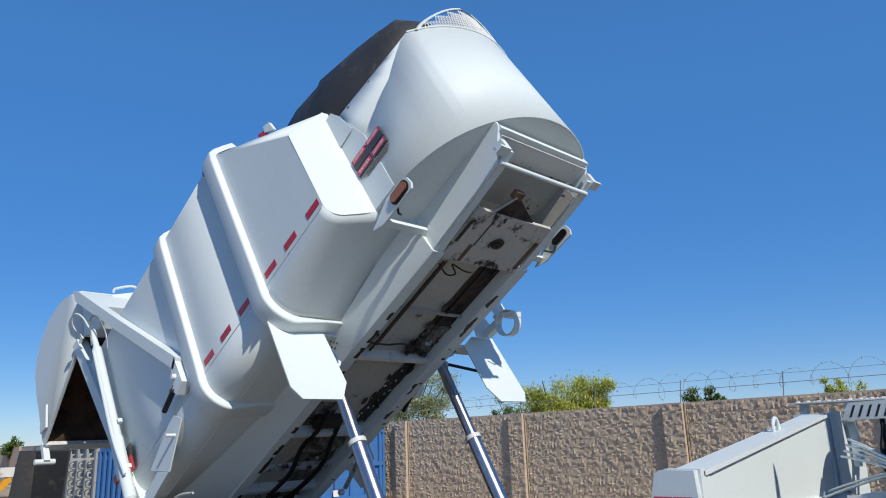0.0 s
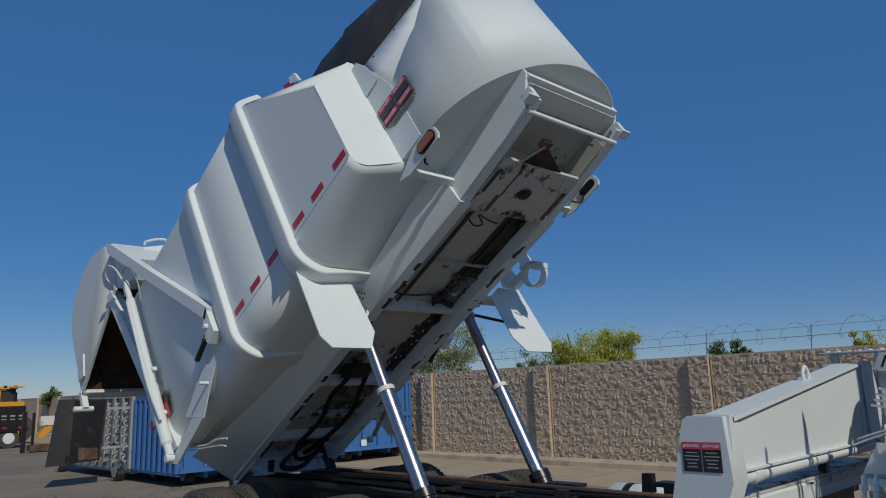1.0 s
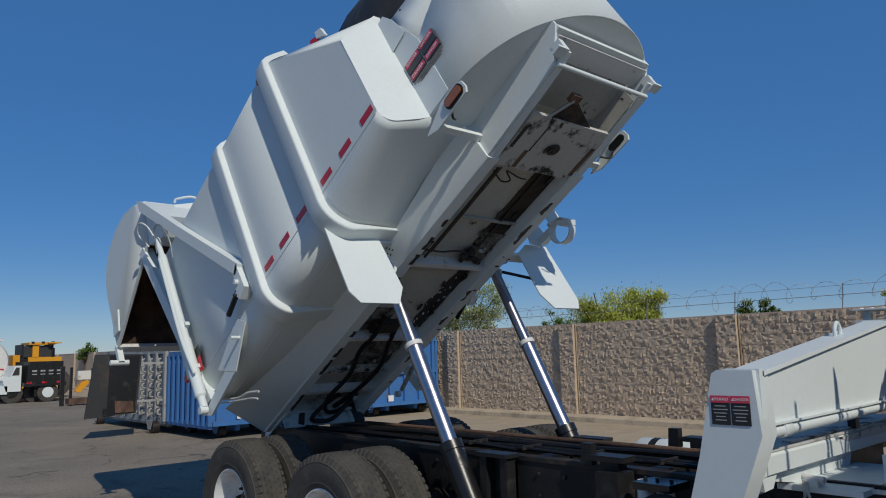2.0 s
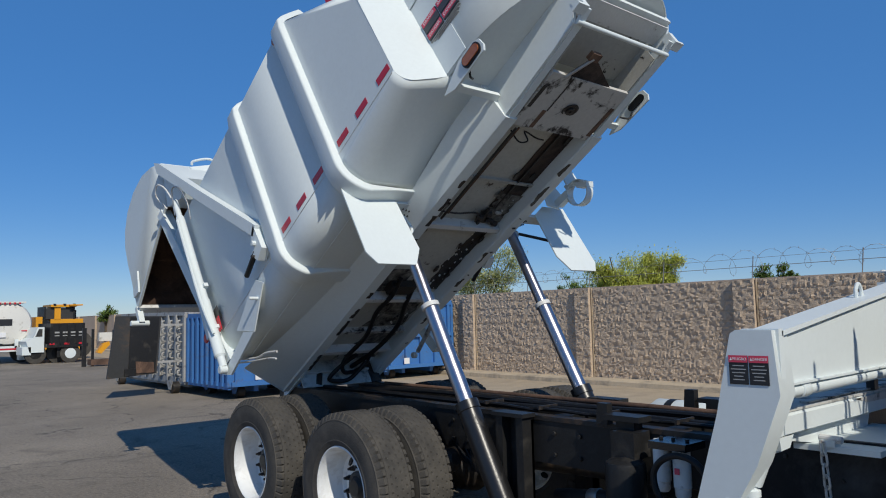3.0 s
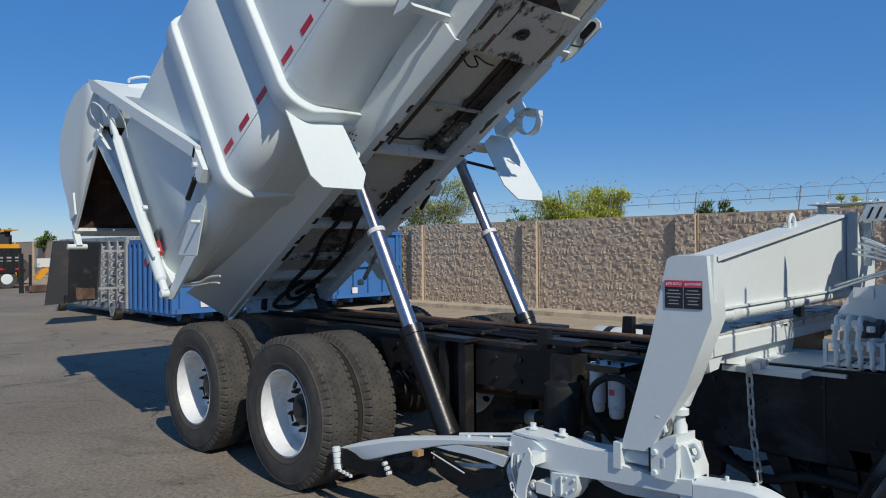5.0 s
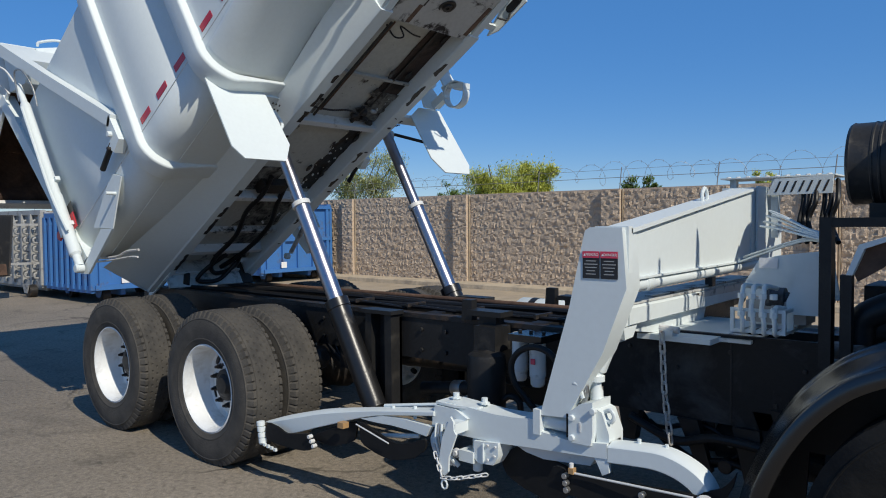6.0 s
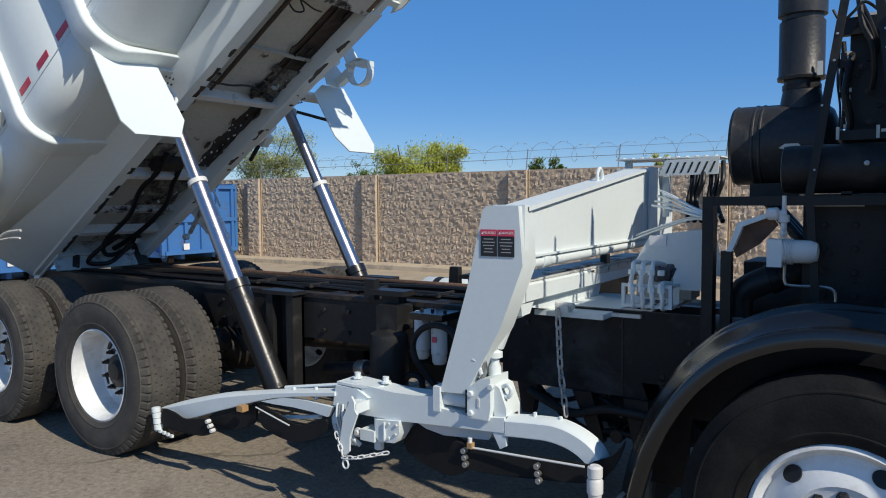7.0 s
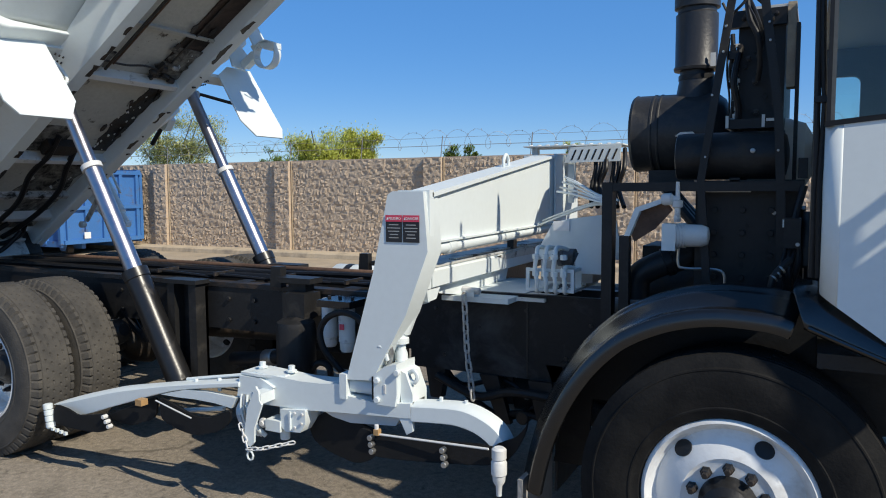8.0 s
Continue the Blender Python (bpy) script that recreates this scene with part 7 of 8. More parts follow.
part("thin_line", tube([(3.93, -0.60, 1.34), (3.93, -0.60, 1.27), (3.96, -0.60, 1.255), (4.10, -0.60, 1.25), (4.115, -0.60, 1.18)], 0.006, 6), STEEL, bay)

# -- front fender --
def smooth_line(points, steps=5):
    out = []
    k = len(points)
    for i in range(k - 1):
        p0, p1, p2, p3 = (Vector((*points[min(max(j, 0), k - 1)], 0)) for j in (i - 1, i, i + 1, i + 2))
        for j in range(steps):
            s = j / steps
            p = 0.5 * (2 * p1 + (p2 - p0) * s + (2 * p0 - 5 * p1 + 4 * p2 - p3) * s * s + (3 * p1 - p0 - 3 * p2 + p3) * s ** 3)
            out.append((p.x, p.y))
    return out + [points[-1]]


def fender(name, arch, prof, label):
    bm = bmesh.new()
    rows = []
    for i, (x, z) in enumerate(arch):
        a, b = arch[max(i - 1, 0)], arch[min(i + 1, len(arch) - 1)]
        d = Vector((b[0] - a[0], 0, b[1] - a[1])).normalized()
        nrm = Vector((-d.z, 0, d.x))
        rows.append([bm.verts.new(Vector((x, y, z)) + nrm * h) for y, h in prof])
    for a, b in zip(rows, rows[1:]):
        for k in range(len(a) - 1):
            bm.faces.new((a[k], a[k + 1], b[k + 1], b[k]))
    return part(name, bm, BLACK_GLOSS, truck, label, smooth=50, thick=0.006)


RIDGED = [(-0.78, -0.02), (-0.92, 0.0), (-0.965, 0.006), (-0.985, 0.012), (-1.0, 0.012), (-1.015, 0.004), (-1.03, -0.008), (-1.05, -0.010), (-1.065, -0.002), (-1.078, -0.001), (-1.09, -0.010), (-1.115, -0.028), (-1.145, -0.046),
          (-1.165, -0.054), (-1.18, -0.051), (-1.19, -0.056), (-1.197, -0.068), (-1.202, -0.095), (-1.197, -0.112), (-1.17, -0.114)]
fender("front_fender", smooth_line([(3.415, 0.43), (3.44, 0.55), (3.475, 0.67), (3.53, 0.80), (3.60, 0.92), (3.68, 1.02), (3.78, 1.11), (3.90, 1.175), (4.02, 1.215), (4.15, 1.235), (4.28, 1.232), (4.36, 1.222), (4.415, 1.205)]), RIDGED, "black ribbed plastic front fender")
bm = bmesh.new()
rows = []
for (x0, z0), (x1, z1) in zip(smooth_line([(4.385, 1.262), (4.455, 1.257), (4.54, 1.203), (4.64, 1.15), (4.74, 1.10)]), smooth_line([(4.42, 1.150), (4.470, 1.126), (4.55, 1.094), (4.648, 1.056), (4.74, 1.02)])):
    rows.append([bm.verts.new(c) for c in ((x0, -0.95, z0 + 0.01), (x0, -1.10, z0 + 0.006), (x0, -1.15, z0 - 0.008), (x0 * 0.6 + x1 * 0.4, -1.19, z0 * 0.6 + z1 * 0.4), (x0 * 0.2 + x1 * 0.8, -1.208, z0 * 0.2 + z1 * 0.8), (x1, -1.214, z1), (x1, -1.205, z1 - 0.012))])
for a, b in zip(rows, rows[1:]):
    for k in range(6):
        bm.faces.new((a[k], a[k + 1], b[k + 1], b[k]))
ext = part("fender_extension", bm, BLACK_GLOSS, truck, "smooth black fender end below the cab", smooth=60, thick=0.005)
part("extension_lip", tube([(4.432, -1.217, 1.145), (4.514, -1.219, 1.112), (4.648, -1.219, 1.059), (4.74, -1.217, 1.024)], 0.009, 8), BLACK_GLOSS, ext)
part("mud_flap", box(3.432, 3.452, -1.19, -0.82, 0.22, 0.455), PALE_FLAP, truck, "grey rubber flap with a sunlit tone in its colour", bevel=0.004)

# -- cab --
CABX = 4.462


def make_cab():
    y0, y1 = -1.2, 1.2
    bm = bmesh.new()
    # kerb-side skin with the wheel-arch cut and a window opening, folded round the rear corner
    cab = part("cab", prism([(4.512, 1.2135), (4.72, 1.06), (5.0, 0.75), (6.3, 0.65), (6.3, 1.80), (4.512, 1.80)], "y", y0, y0 + 0.05), WHITE, truck, "white steel truck cab")
    rows = []
    for k in range(13):
        a = radians(7.5 * k)
        x, y = 4.512 - 0.052 * math.cos(a), -1.15 - 0.05 * math.sin(a)
        rows.append([bm.verts.new((x, y, z)) for z in (1.25 - 0.73 * (x - 4.462), 1.50, 1.80)])
    for a, b in zip(rows, rows[1:]):
        for k in range(2):
            bm.faces.new((a[k], a[k + 1], b[k + 1], b[k]))
    part("rear_corner", bm, WHITE, cab, "rounded white rear corner", smooth=40, thick=0.006)
    # unseen mirror, added where its head and arms shade the cab side
    mirror = part("side_mirror", box(5.53, 5.62, -1.54, -1.36, 1.75, 2.22), BLACK, cab, "tall black side mirror on two arms", bevel=0.03)
    for z in (2.30, 2.40):
        part("mirror_arm", rod((5.57, -1.19, z), (5.57, -1.53, z), 0.02, 10), BLACK, mirror)
    part("mirror_post", rod((5.57, -1.50, 2.15), (5.57, -1.50, 2.42), 0.018, 10), BLACK, mirror)
    part("far_skin", prism([(CABX, 1.25), (4.72, 1.06), (5.0, 0.75), (6.3, 0.65), (6.3, 1.80), (CABX, 1.80)], "y", y1 - 0.06, y1), WHITE, cab)
    part("rear_wall", box(CABX, CABX + 0.05, y0 + 0.06, y1 - 0.06, 1.27, 1.80), WHITE, cab)
    part("roof", box(CABX, 6.4, y0, y1, 2.40, 2.47), WHITE, cab, bevel=0.02)
    part("front_wall", box(6.25, 6.3, y0 + 0.06, y1 - 0.06, 0.65, 1.9), WHITE, cab)
    part("cab_floor", box(CABX, 6.3, y0 + 0.06, y1 - 0.06, 1.0, 1.05), BLACK, cab)
    ys = (-1.20, -1.168)
    part("corner_post", box(CABX, CABX + 0.012, *ys, 1.80, 2.40), BLACK, cab, bevel=0.004)
    part("window_seal", prism([(CABX - 0.004, 1.784), (5.4, 1.872), (5.4, 1.892), (CABX + 0.012, 1.802), (CABX - 0.004, 1.80)], "y", ys[0] - 0.004, ys[1]), HOSE, cab, bevel=0.004)
    part("glass_channel", box(CABX + 0.012, CABX + 0.024, -1.185, -1.165, 1.80, 2.40), CAB_TRIM, cab)
    pane = part("window", box(CABX + 0.02, 5.4, -1.178, -1.172, 1.80, 2.40), GLASS, cab, "tinted side window")
    pane.visible_shadow = False
    part("door_post", box(5.4, 5.5, *ys, 1.80, 2.40), WHITE, cab)
    part("front_post", box(6.2, 6.3, *ys, 1.8, 2.40), WHITE, cab)
    far = [(CABX, 2.40), (6.3, 2.40), (6.3, 1.80), (CABX, 1.80), (CABX, 1.95), (4.64, 1.95), (4.655, 1.965), (4.655, 2.20), (4.648, 2.222), (4.632, 2.236), (4.61, 2.24), (CABX, 2.24)]
    part("far_door", prism(far, "y", 1.14, 1.20), CAB_TRIM, cab, "dark grey inner side of the cab")
    pane = part("far_window", box(CABX, 4.65, 1.167, 1.173, 1.955, 2.235), GLASS, cab)
    pane.visible_shadow = False
    part("cab_lining", box(CABX + 0.05, CABX + 0.06, -1.0, 1.1, 1.3, 1.80), CAB_TRIM, cab)
    part("seat", prism([(4.75, 1.35), (5.25, 1.35), (5.25, 1.5), (4.92, 1.52), (4.80, 2.25), (4.68, 2.25)], "y", -0.85, -0.3), BLACK, cab, "black cab seat", bevel=0.04)
    part("grab_tube", tube([(4.435, -1.13, 1.30), (4.436, -1.14, 1.7), (4.434, -1.14, 2.0), (4.428, -1.13, 2.75)], 0.011, 10), BLACK, cab)
    part("wiring", tube([(4.455, -1.15, 1.3), (4.450, -1.15, 1.6), (4.456, -1.15, 1.85), (4.446, -1.15, 2.1), (4.44, -1.14, 2.6)], 0.009, 8), HOSE, cab)
    return cab


make_cab()


# ---- block wall ----
WALL_Y, WALL_H, BAY, FIRST = 10.4, 2.28, 4.13, -56.9
wall = part("wall_north", box(-60, 24, WALL_Y + 0.03, WALL_Y + 0.20, 0, WALL_H - 0.03), MORTAR, None, "tan split-face concrete block wall with pilasters", smooth=0)
tagged(wall, category="wall", kind="structure")


def block_mesh(seed, w=0.40, h=0.20, joint=0.001, depth=0.09):
    """One split-face block: a rough front face, ragged by broken facets."""
    rng = random.Random(seed)
    bm = bmesh.new()
    nx, nz = 12, 6
    front = []
    for i in range(nx + 1):
        col = []
        for k in range(nz + 1):
            x, z = joint + (w - 2 * joint) * i / nx, joint + (h - 2 * joint) * k / nz
            edge = min(i, nx - i, k * 1.0, nz - k)
            p = noise.noise(Vector((x * 8 + seed * 9.1, z * 11, seed * 3.7)))
            q = noise.noise(Vector((x * 21 + seed * 5.3, z * 23, seed * 1.3)))
            r = noise.noise(Vector((x * 44 + seed * 2.3, z * 48, seed * 0.7)))
            out = 0.022 + (0.016 * p + 0.030 * q + 0.020 * r) * (0.55 if edge == 0 else 1.0)
            jx, jz = (0, 0) if edge == 0 else (rng.uniform(-0.006, 0.006), rng.uniform(-0.006, 0.006))
            col.append(bm.verts.new((x + jx, -out, z + jz)))
        front.append(col)
    for a, b in zip(front, front[1:]):
        for k in range(nz):
            bm.faces.new((a[k], b[k], b[k + 1], a[k + 1]))
    ring = [c[0] for c in front] + front[-1][1:] + [c[-1] for c in reversed(front[:-1])] + list(reversed(front[0][1:-1]))
    back = [bm.verts.new((v.co.x, depth * 0.5, v.co.z)) for v in ring]
    n = len(ring)
    for k in range(n):
        bm.faces.new((ring[k], back[k], back[(k + 1) % n], ring[(k + 1) % n]))
    return mesh_of("block", bm, BLOCK, 32)


BLOCKS = [block_mesh(k) for k in range(16)]
SHAPES = [([v.co.copy() for v in me.vertices], [tuple(f.vertices) for f in me.polygons]) for me in BLOCKS]
rng = random.Random(7)
rest_v, rest_f = [], []
k0 = 0
for i in range(20):
    px0 = FIRST + BAY * i
    pier = part("pilaster", box(px0 + 0.012, px0 + 0.43, WALL_Y - 0.07, WALL_Y + 0.04, 0, WALL_H), MORTAR, wall)
    for r in range(11):
        if -32 < px0 < 6:
            o = link("block", rng.choice(BLOCKS), pier)
            o.matrix_local = Matrix.Translation((px0, WALL_Y - 0.065, 0.02 + r * 0.203)) @ Matrix.Diagonal((1.09, 1, 1.01, 1))
    part("joint_strip", box(px0 + 0.452, px0 + 0.478, WALL_Y - 0.01, WALL_Y + 0.03, 0, WALL_H - 0.01), CONCRETE, wall)
    x = px0 + 0.49
    rows_n = 11
    for r in range(rows_n):
        z = 0.02 + r * 0.203
        a = x
        end = px0 + BAY
        first = True
        while a < end - 0.03:
            length = 0.2 if (first and r % 2) else min(0.40, end - a)
            first = False
            me = rng.choice(BLOCKS)
            m = Matrix.Translation((a, WALL_Y + 0.03, z)) @ Matrix.Diagonal((length / 0.40, 1, 1.01, 1))
            if -7.4 < a < -1.0 + 0 and k0 < 300:
                o = link("block", me, wall)
                o.matrix_local = m
                k0 += 1
            else:
                n0 = len(rest_v)
                if -32 < a < 6:
                    shape_v, shape_f = SHAPES[BLOCKS.index(me)]
                    rest_v += [m @ v for v in shape_v]
                    rest_f += [tuple(n0 + i for i in f) for f in shape_f]
            a += length
me = bpy.data.meshes.new("block_courses")
me.from_pydata(rest_v, [], rest_f)
me.materials.append(BLOCK)
me.polygons.foreach_set("use_smooth", [True] * len(me.polygons))
me.set_sharp_from_angle(angle=radians(32))
far_blocks = link("block_courses", me, wall)
tagged(far_blocks, kind="stuff")
part("wall_cap", box(-60, 24, WALL_Y + 0.02, WALL_Y + 0.21, WALL_H - 0.035, WALL_H), PILASTER, wall, bevel=0.01)
apron = part("pavement", prism([(7.3, 0.0), (7.32, 0.004), (WALL_Y - 0.552, 0.004), (WALL_Y - 0.552, 0.0)], "x", -60, 24), APRON, None, "dusty tan concrete strip before the block wall")
tagged(apron, category="pavement", kind="structure")
kerb = part("kerb", prism([(WALL_Y - 0.55, 0.0), (WALL_Y - 0.53, 0.10), (WALL_Y - 0.50, 0.12), (WALL_Y - 0.02, 0.13), (WALL_Y - 0.02, 0.0)], "x", -60, 24), CONCRETE, None, "pale concrete kerb along the block wall")
tagged(kerb, category="kerb", kind="structure")


def razor_wire():
    """Wide open coils on the wall's crest with two straight strands and posts."""
    fence = part("razor_wire", tube([(-40, WALL_Y + 0.12, 2.70), (-20, WALL_Y + 0.12, 2.685), (0, WALL_Y + 0.12, 2.70), (18, WALL_Y + 0.12, 2.69)], 0.0035, 4), WIRE, None, "galvanised coiled razor wire along the wall crest", smooth=0)
    tagged(fence, category="fence")
    part("strand", tube([(-40, WALL_Y + 0.14, 2.54), (-10, WALL_Y + 0.14, 2.525), (18, WALL_Y + 0.14, 2.54)], 0.006, 4), WIRE, fence)
    rng = random.Random(3)
    pts = []
    x, a = -34.0, 0.0
    while x < 14:
        a += math.tau / 18
        x += (0.62 + 0.16 * math.sin(x * 0.9)) / 18
        r = 0.205 + 0.05 * math.sin(x * 1.7) + 0.02 * math.sin(x * 5.3)
        pts.append((x + 0.10 * math.sin(a), WALL_Y + 0.12 + r * 0.7 * math.sin(a), 2.62 + r * math.cos(a)))
    part("coil", tube(pts, 0.003, 4, steps=1), WIRE, fence, smooth=0)
    barbs = bmesh.new()
    for p in pts[::2]:
        d = Vector((rng.uniform(-1, 1), rng.uniform(-1, 1), rng.uniform(-1, 1))).normalized() * 0.03
        rod(Vector(p) - d, Vector(p) + d, 0.004, 3, bm=barbs)
    tagged(part("barbed_strip", barbs, WIRE, fence, smooth=0), kind="stuff")
    for i in range(24):
        x = -36 + i * 2.07
        part("wire_post", rod((x, WALL_Y + 0.12, 2.24), (x + 0.05, WALL_Y + 0.12, 2.74), 0.010, 6), WIRE, fence)


razor_wire()


# ---- trees behind the wall ----
def tree(name, x, y, height, spread, crown_base, material, label, seed, count=5200, leaf=0.05):
    rng = random.Random(seed)
    t = new(name)
    t.location = (x, y, 0)
    tagged(t, label, "tree", "trees behind the wall")
    part("trunk", turned((0, 0, 0), (0, 0, 1), ((0, 0.14), (0.3, 0.11), (crown_base, 0.08), (height * 0.6, 0.04)), 10), BARK, t)
    limbs, tips = bmesh.new(), []
    for k in range(16):
        a, up = rng.uniform(0, math.tau), rng.uniform(0.5, 1.0)
        z0 = crown_base * rng.uniform(0.75, 1.1)
        reach = spread * rng.uniform(0.45, 0.95)
        p1 = Vector((math.cos(a) * reach * 0.5, math.sin(a) * reach * 0.5, z0 + (height - z0) * 0.5 * up))
        p2 = Vector((math.cos(a + 0.3) * reach, math.sin(a + 0.3) * reach, z0 + (height - z0) * up * rng.uniform(0.8, 1.0)))
        tube([(0, 0, z0), p1, p2], 0.014, 5, bm=limbs, steps=3)
        for s in (0.45, 0.6, 0.75, 0.88, 1.0):
            tips.append(Vector((0, 0, z0)).lerp(p1, s * 2) if s < 0.5 else p1.lerp(p2, s * 2 - 1))
    part("branching", limbs, BARK, t)
    verts, faces = [], []
    clumps = [(rng.choice(tips) + Vector((rng.gauss(0, 0.14), rng.gauss(0, 0.14), rng.gauss(0, 0.12))) * spread, rng.uniform(0.10, 0.24) * spread) for _ in range(70)]
    for k in range(count):
        c, r = rng.choice(clumps)
        p = c + Vector((rng.gauss(0, r * 0.6), rng.gauss(0, r * 0.6), rng.gauss(0, r * 0.5)))
        d = Vector((rng.gauss(0, 1), rng.gauss(0, 1), rng.gauss(0.2, 0.8))).normalized()
        s = d.cross((0.3, 0.2, 1)).normalized() * leaf * rng.uniform(0.25, 0.5)
        d = d * leaf * rng.uniform(0.8, 1.6)
        i = len(verts)
        verts += [p - d, p + s, p + d, p - s]
        faces.append((i, i + 1, i + 2, i + 3))
    me = bpy.data.meshes.new("crown")
    me.from_pydata(verts, [], faces)
    me.materials.append(material)
    link("crown", me, t)


tree("tree", -7.4, 13.0, 3.3, 1.35, 1.5, LEAF, "bushy tree with fine yellow-green leaves", 1, 60000, 0.040)
tree("tree", -13.5, 13.2, 3.85, 1.6, 1.6, LEAF_PALE, "thin tree with drooping grey-green leaves", 2, 20000, 0.038)
tree("tree", -5.0, 16.0, 2.8, 0.6, 1.6, LEAF_DARK, "small dark green tree top", 3, 18000, 0.042)
tree("tree", -1.4, 16.0, 2.95, 0.5, 1.6, LEAF, "small yellow-green tree top", 5, 8000, 0.045)
tree("tree", -16.0, 21.0, 3.3, 0.9, 1.6, LEAF_DARK, "small dark green tree top", 6, 6000, 0.05)


# ---- roll-off containers ----
def container(x, y, turn, length, width, height, material, label, pitch=0.55, hooks=False):
    c = new("roll_off_container")
    c.matrix_local = Matrix.Translation((x, y, 0)) @ Matrix.Rotation(radians(turn), 4, "Z")
    tagged(c, label, "container", "roll-off containers")
    z0 = 0.28
    part("floor", box(0, length, -width / 2, width / 2, z0, z0 + 0.05), material, c)
    for s in (-1, 1):
        ys = sorted((s * width / 2, s * (width / 2 - 0.01)))
        side = part("side", box(0, length, *ys, z0, height), material, c)
        part("top_rail", box(-0.02, length + 0.02, s * width / 2 - 0.06, s * width / 2 + 0.06, height - 0.02, height + 0.09), material, side, bevel=0.01)
        part("bottom_rail", box(0, length, s * width / 2 - 0.05, s * width / 2 + 0.05, z0 - 0.06, z0 + 0.08), material, side, bevel=0.01)
        n = int(length / pitch)
        for k in range(n + 1):
            xk = k * length / n
            part("rib", box(xk - 0.045, xk + 0.045, s * width / 2 - 0.004 if s > 0 else -width / 2 - 0.085, s * width / 2 + 0.085 if s > 0 else -width / 2 + 0.004, z0, height), material, side, bevel=0.008)
        if hooks and s < 0:
            for xk in [length - (i + 0.5) * length / n for i in range(min(n, 6))]:
                for i in range(7):
                    z = z0 + 0.14 + i * (height - z0 - 0.2) / 7
                    part("hook", tube([(xk, -width / 2 - 0.01, z), (xk, -width / 2 - 0.10, z + 0.02), (xk, -width / 2 - 0.11, z + 0.10), (xk, -width / 2 - 0.06, z + 0.12)], 0.024, 6, steps=3), material, side)
    for xe, out in ((0, -1), (length, 1)):
        end = part("end_wall", box(min(xe, xe + out * 0.02), max(xe, xe + out * 0.02), -width / 2, width / 2, z0, height), material, c)
        for k in range(5):
            yk = -width / 2 + 0.12 + k * (width - 0.24) / 4
            part("rib", box(min(xe, xe + out * 0.09), max(xe, xe + out * 0.09), yk - 0.045, yk + 0.045, z0, height), material, end, bevel=0.008)
        for zz in (z0 + 0.05, (z0 + height) / 2, height):
            part("cross_rib", box(min(xe, xe + out * 0.10), max(xe, xe + out * 0.10), -width / 2, width / 2, zz - 0.05, zz + 0.05), material, end, bevel=0.008)
        if out > 0:
            part("paper_label", box(xe + 0.1, xe + 0.104, -0.62, -0.44, 0.40, 0.56), WHITE_LABEL, end)
    for xe in (0.35, length - 0.35):
        for s in (-1, 1):
            part("roller", turned((xe, s * 0.78 - 0.09, 0.14), (xe, s * 0.78 + 0.09, 0.14), ((0, 0.12), (0.01, 0.14), (0.17, 0.14), (0.18, 0.12)), 20), GREASE, c)
            part("roller_fork", prism([(xe - 0.18, 0.30), (xe + 0.18, 0.30), (xe + 0.07, 0.10), (xe - 0.07, 0.10)], "y", s * 0.78 - 0.13, s * 0.78 - 0.11), material, c)
    for s in (-1, 1):
        part("skid", box(0.1, length - 0.1, s * 0.5 - 0.05, s * 0.5 + 0.05, 0.14, z0), material, c)
    return c


container(-12.80, 3.97, 0, 2.20, 2.3, 1.78, BLUE, "blue steel roll-off container on rollers", pitch=0.27)
container(-17.4, 8.95, 0, 5.6, 2.3, 2.05, BLUE, "tall blue steel roll-off container beside the wall")
grey = container(-17.6, 3.42, 0, 4.68, 1.28, 1.86, GREY_BIN, "grey steel roll-off bin with rows of hooks", pitch=0.52, hooks=True)


def bin_door(owner):
    """The bin's dark door, swung open on its hinges."""
    d = part("door", prism([(1.01, 0.46), (1.19, 1.85), (2.20, 1.84), (2.10, 0.52)], "x", -13.02, -12.96), DARK_BIN, owner, "dark steel door swung open", bevel=0.01)
    d.matrix_local = Matrix.Translation((17.6, -3.42, 0))
    part("recess", prism([(1.47, 0.66), (1.50, 1.82), (2.15, 1.81), (2.06, 0.54), (1.62, 0.54), (1.60, 0.66)], "x", -12.96, -12.945), BLACK, d)
    part("hinge_block", box(-12.945, -12.90, 1.38, 1.62, 0.50, 0.66), BLACK, d, bevel=0.01)
    part("rusty_patch", prism([(1.64, 0.55), (2.04, 0.55), (2.02, 0.78), (1.62, 0.82)], "x", -12.944, -12.938), RUST, d)
    part("hinge_bar", box(-13.01, -12.97, 2.05, 2.74, 0.75, 0.80), GREY_BIN, d)
    part("hinge_bar", box(-13.01, -12.97, 2.10, 2.74, 1.60, 1.65), GREY_BIN, d)


bin_door(grey)


# ---- far machines across the yard ----
def far_wheel(owner, x, y, r, w, rim_mat):
    wl = part("wheel", turned((x - w / 2, y, r), (x + w / 2, y, r), ((0, r * 0.6), (0.02, r), (w - 0.02, r), (w, r * 0.6)), 24), RUBBER, owner)
    part("rim", turned((x + w / 2 - 0.03, y, r), (x + w / 2 + 0.01, y, r), ((0, r * 0.55), (0.03, r * 0.55), (0.04, r * 0.3)), 20), rim_mat, wl)


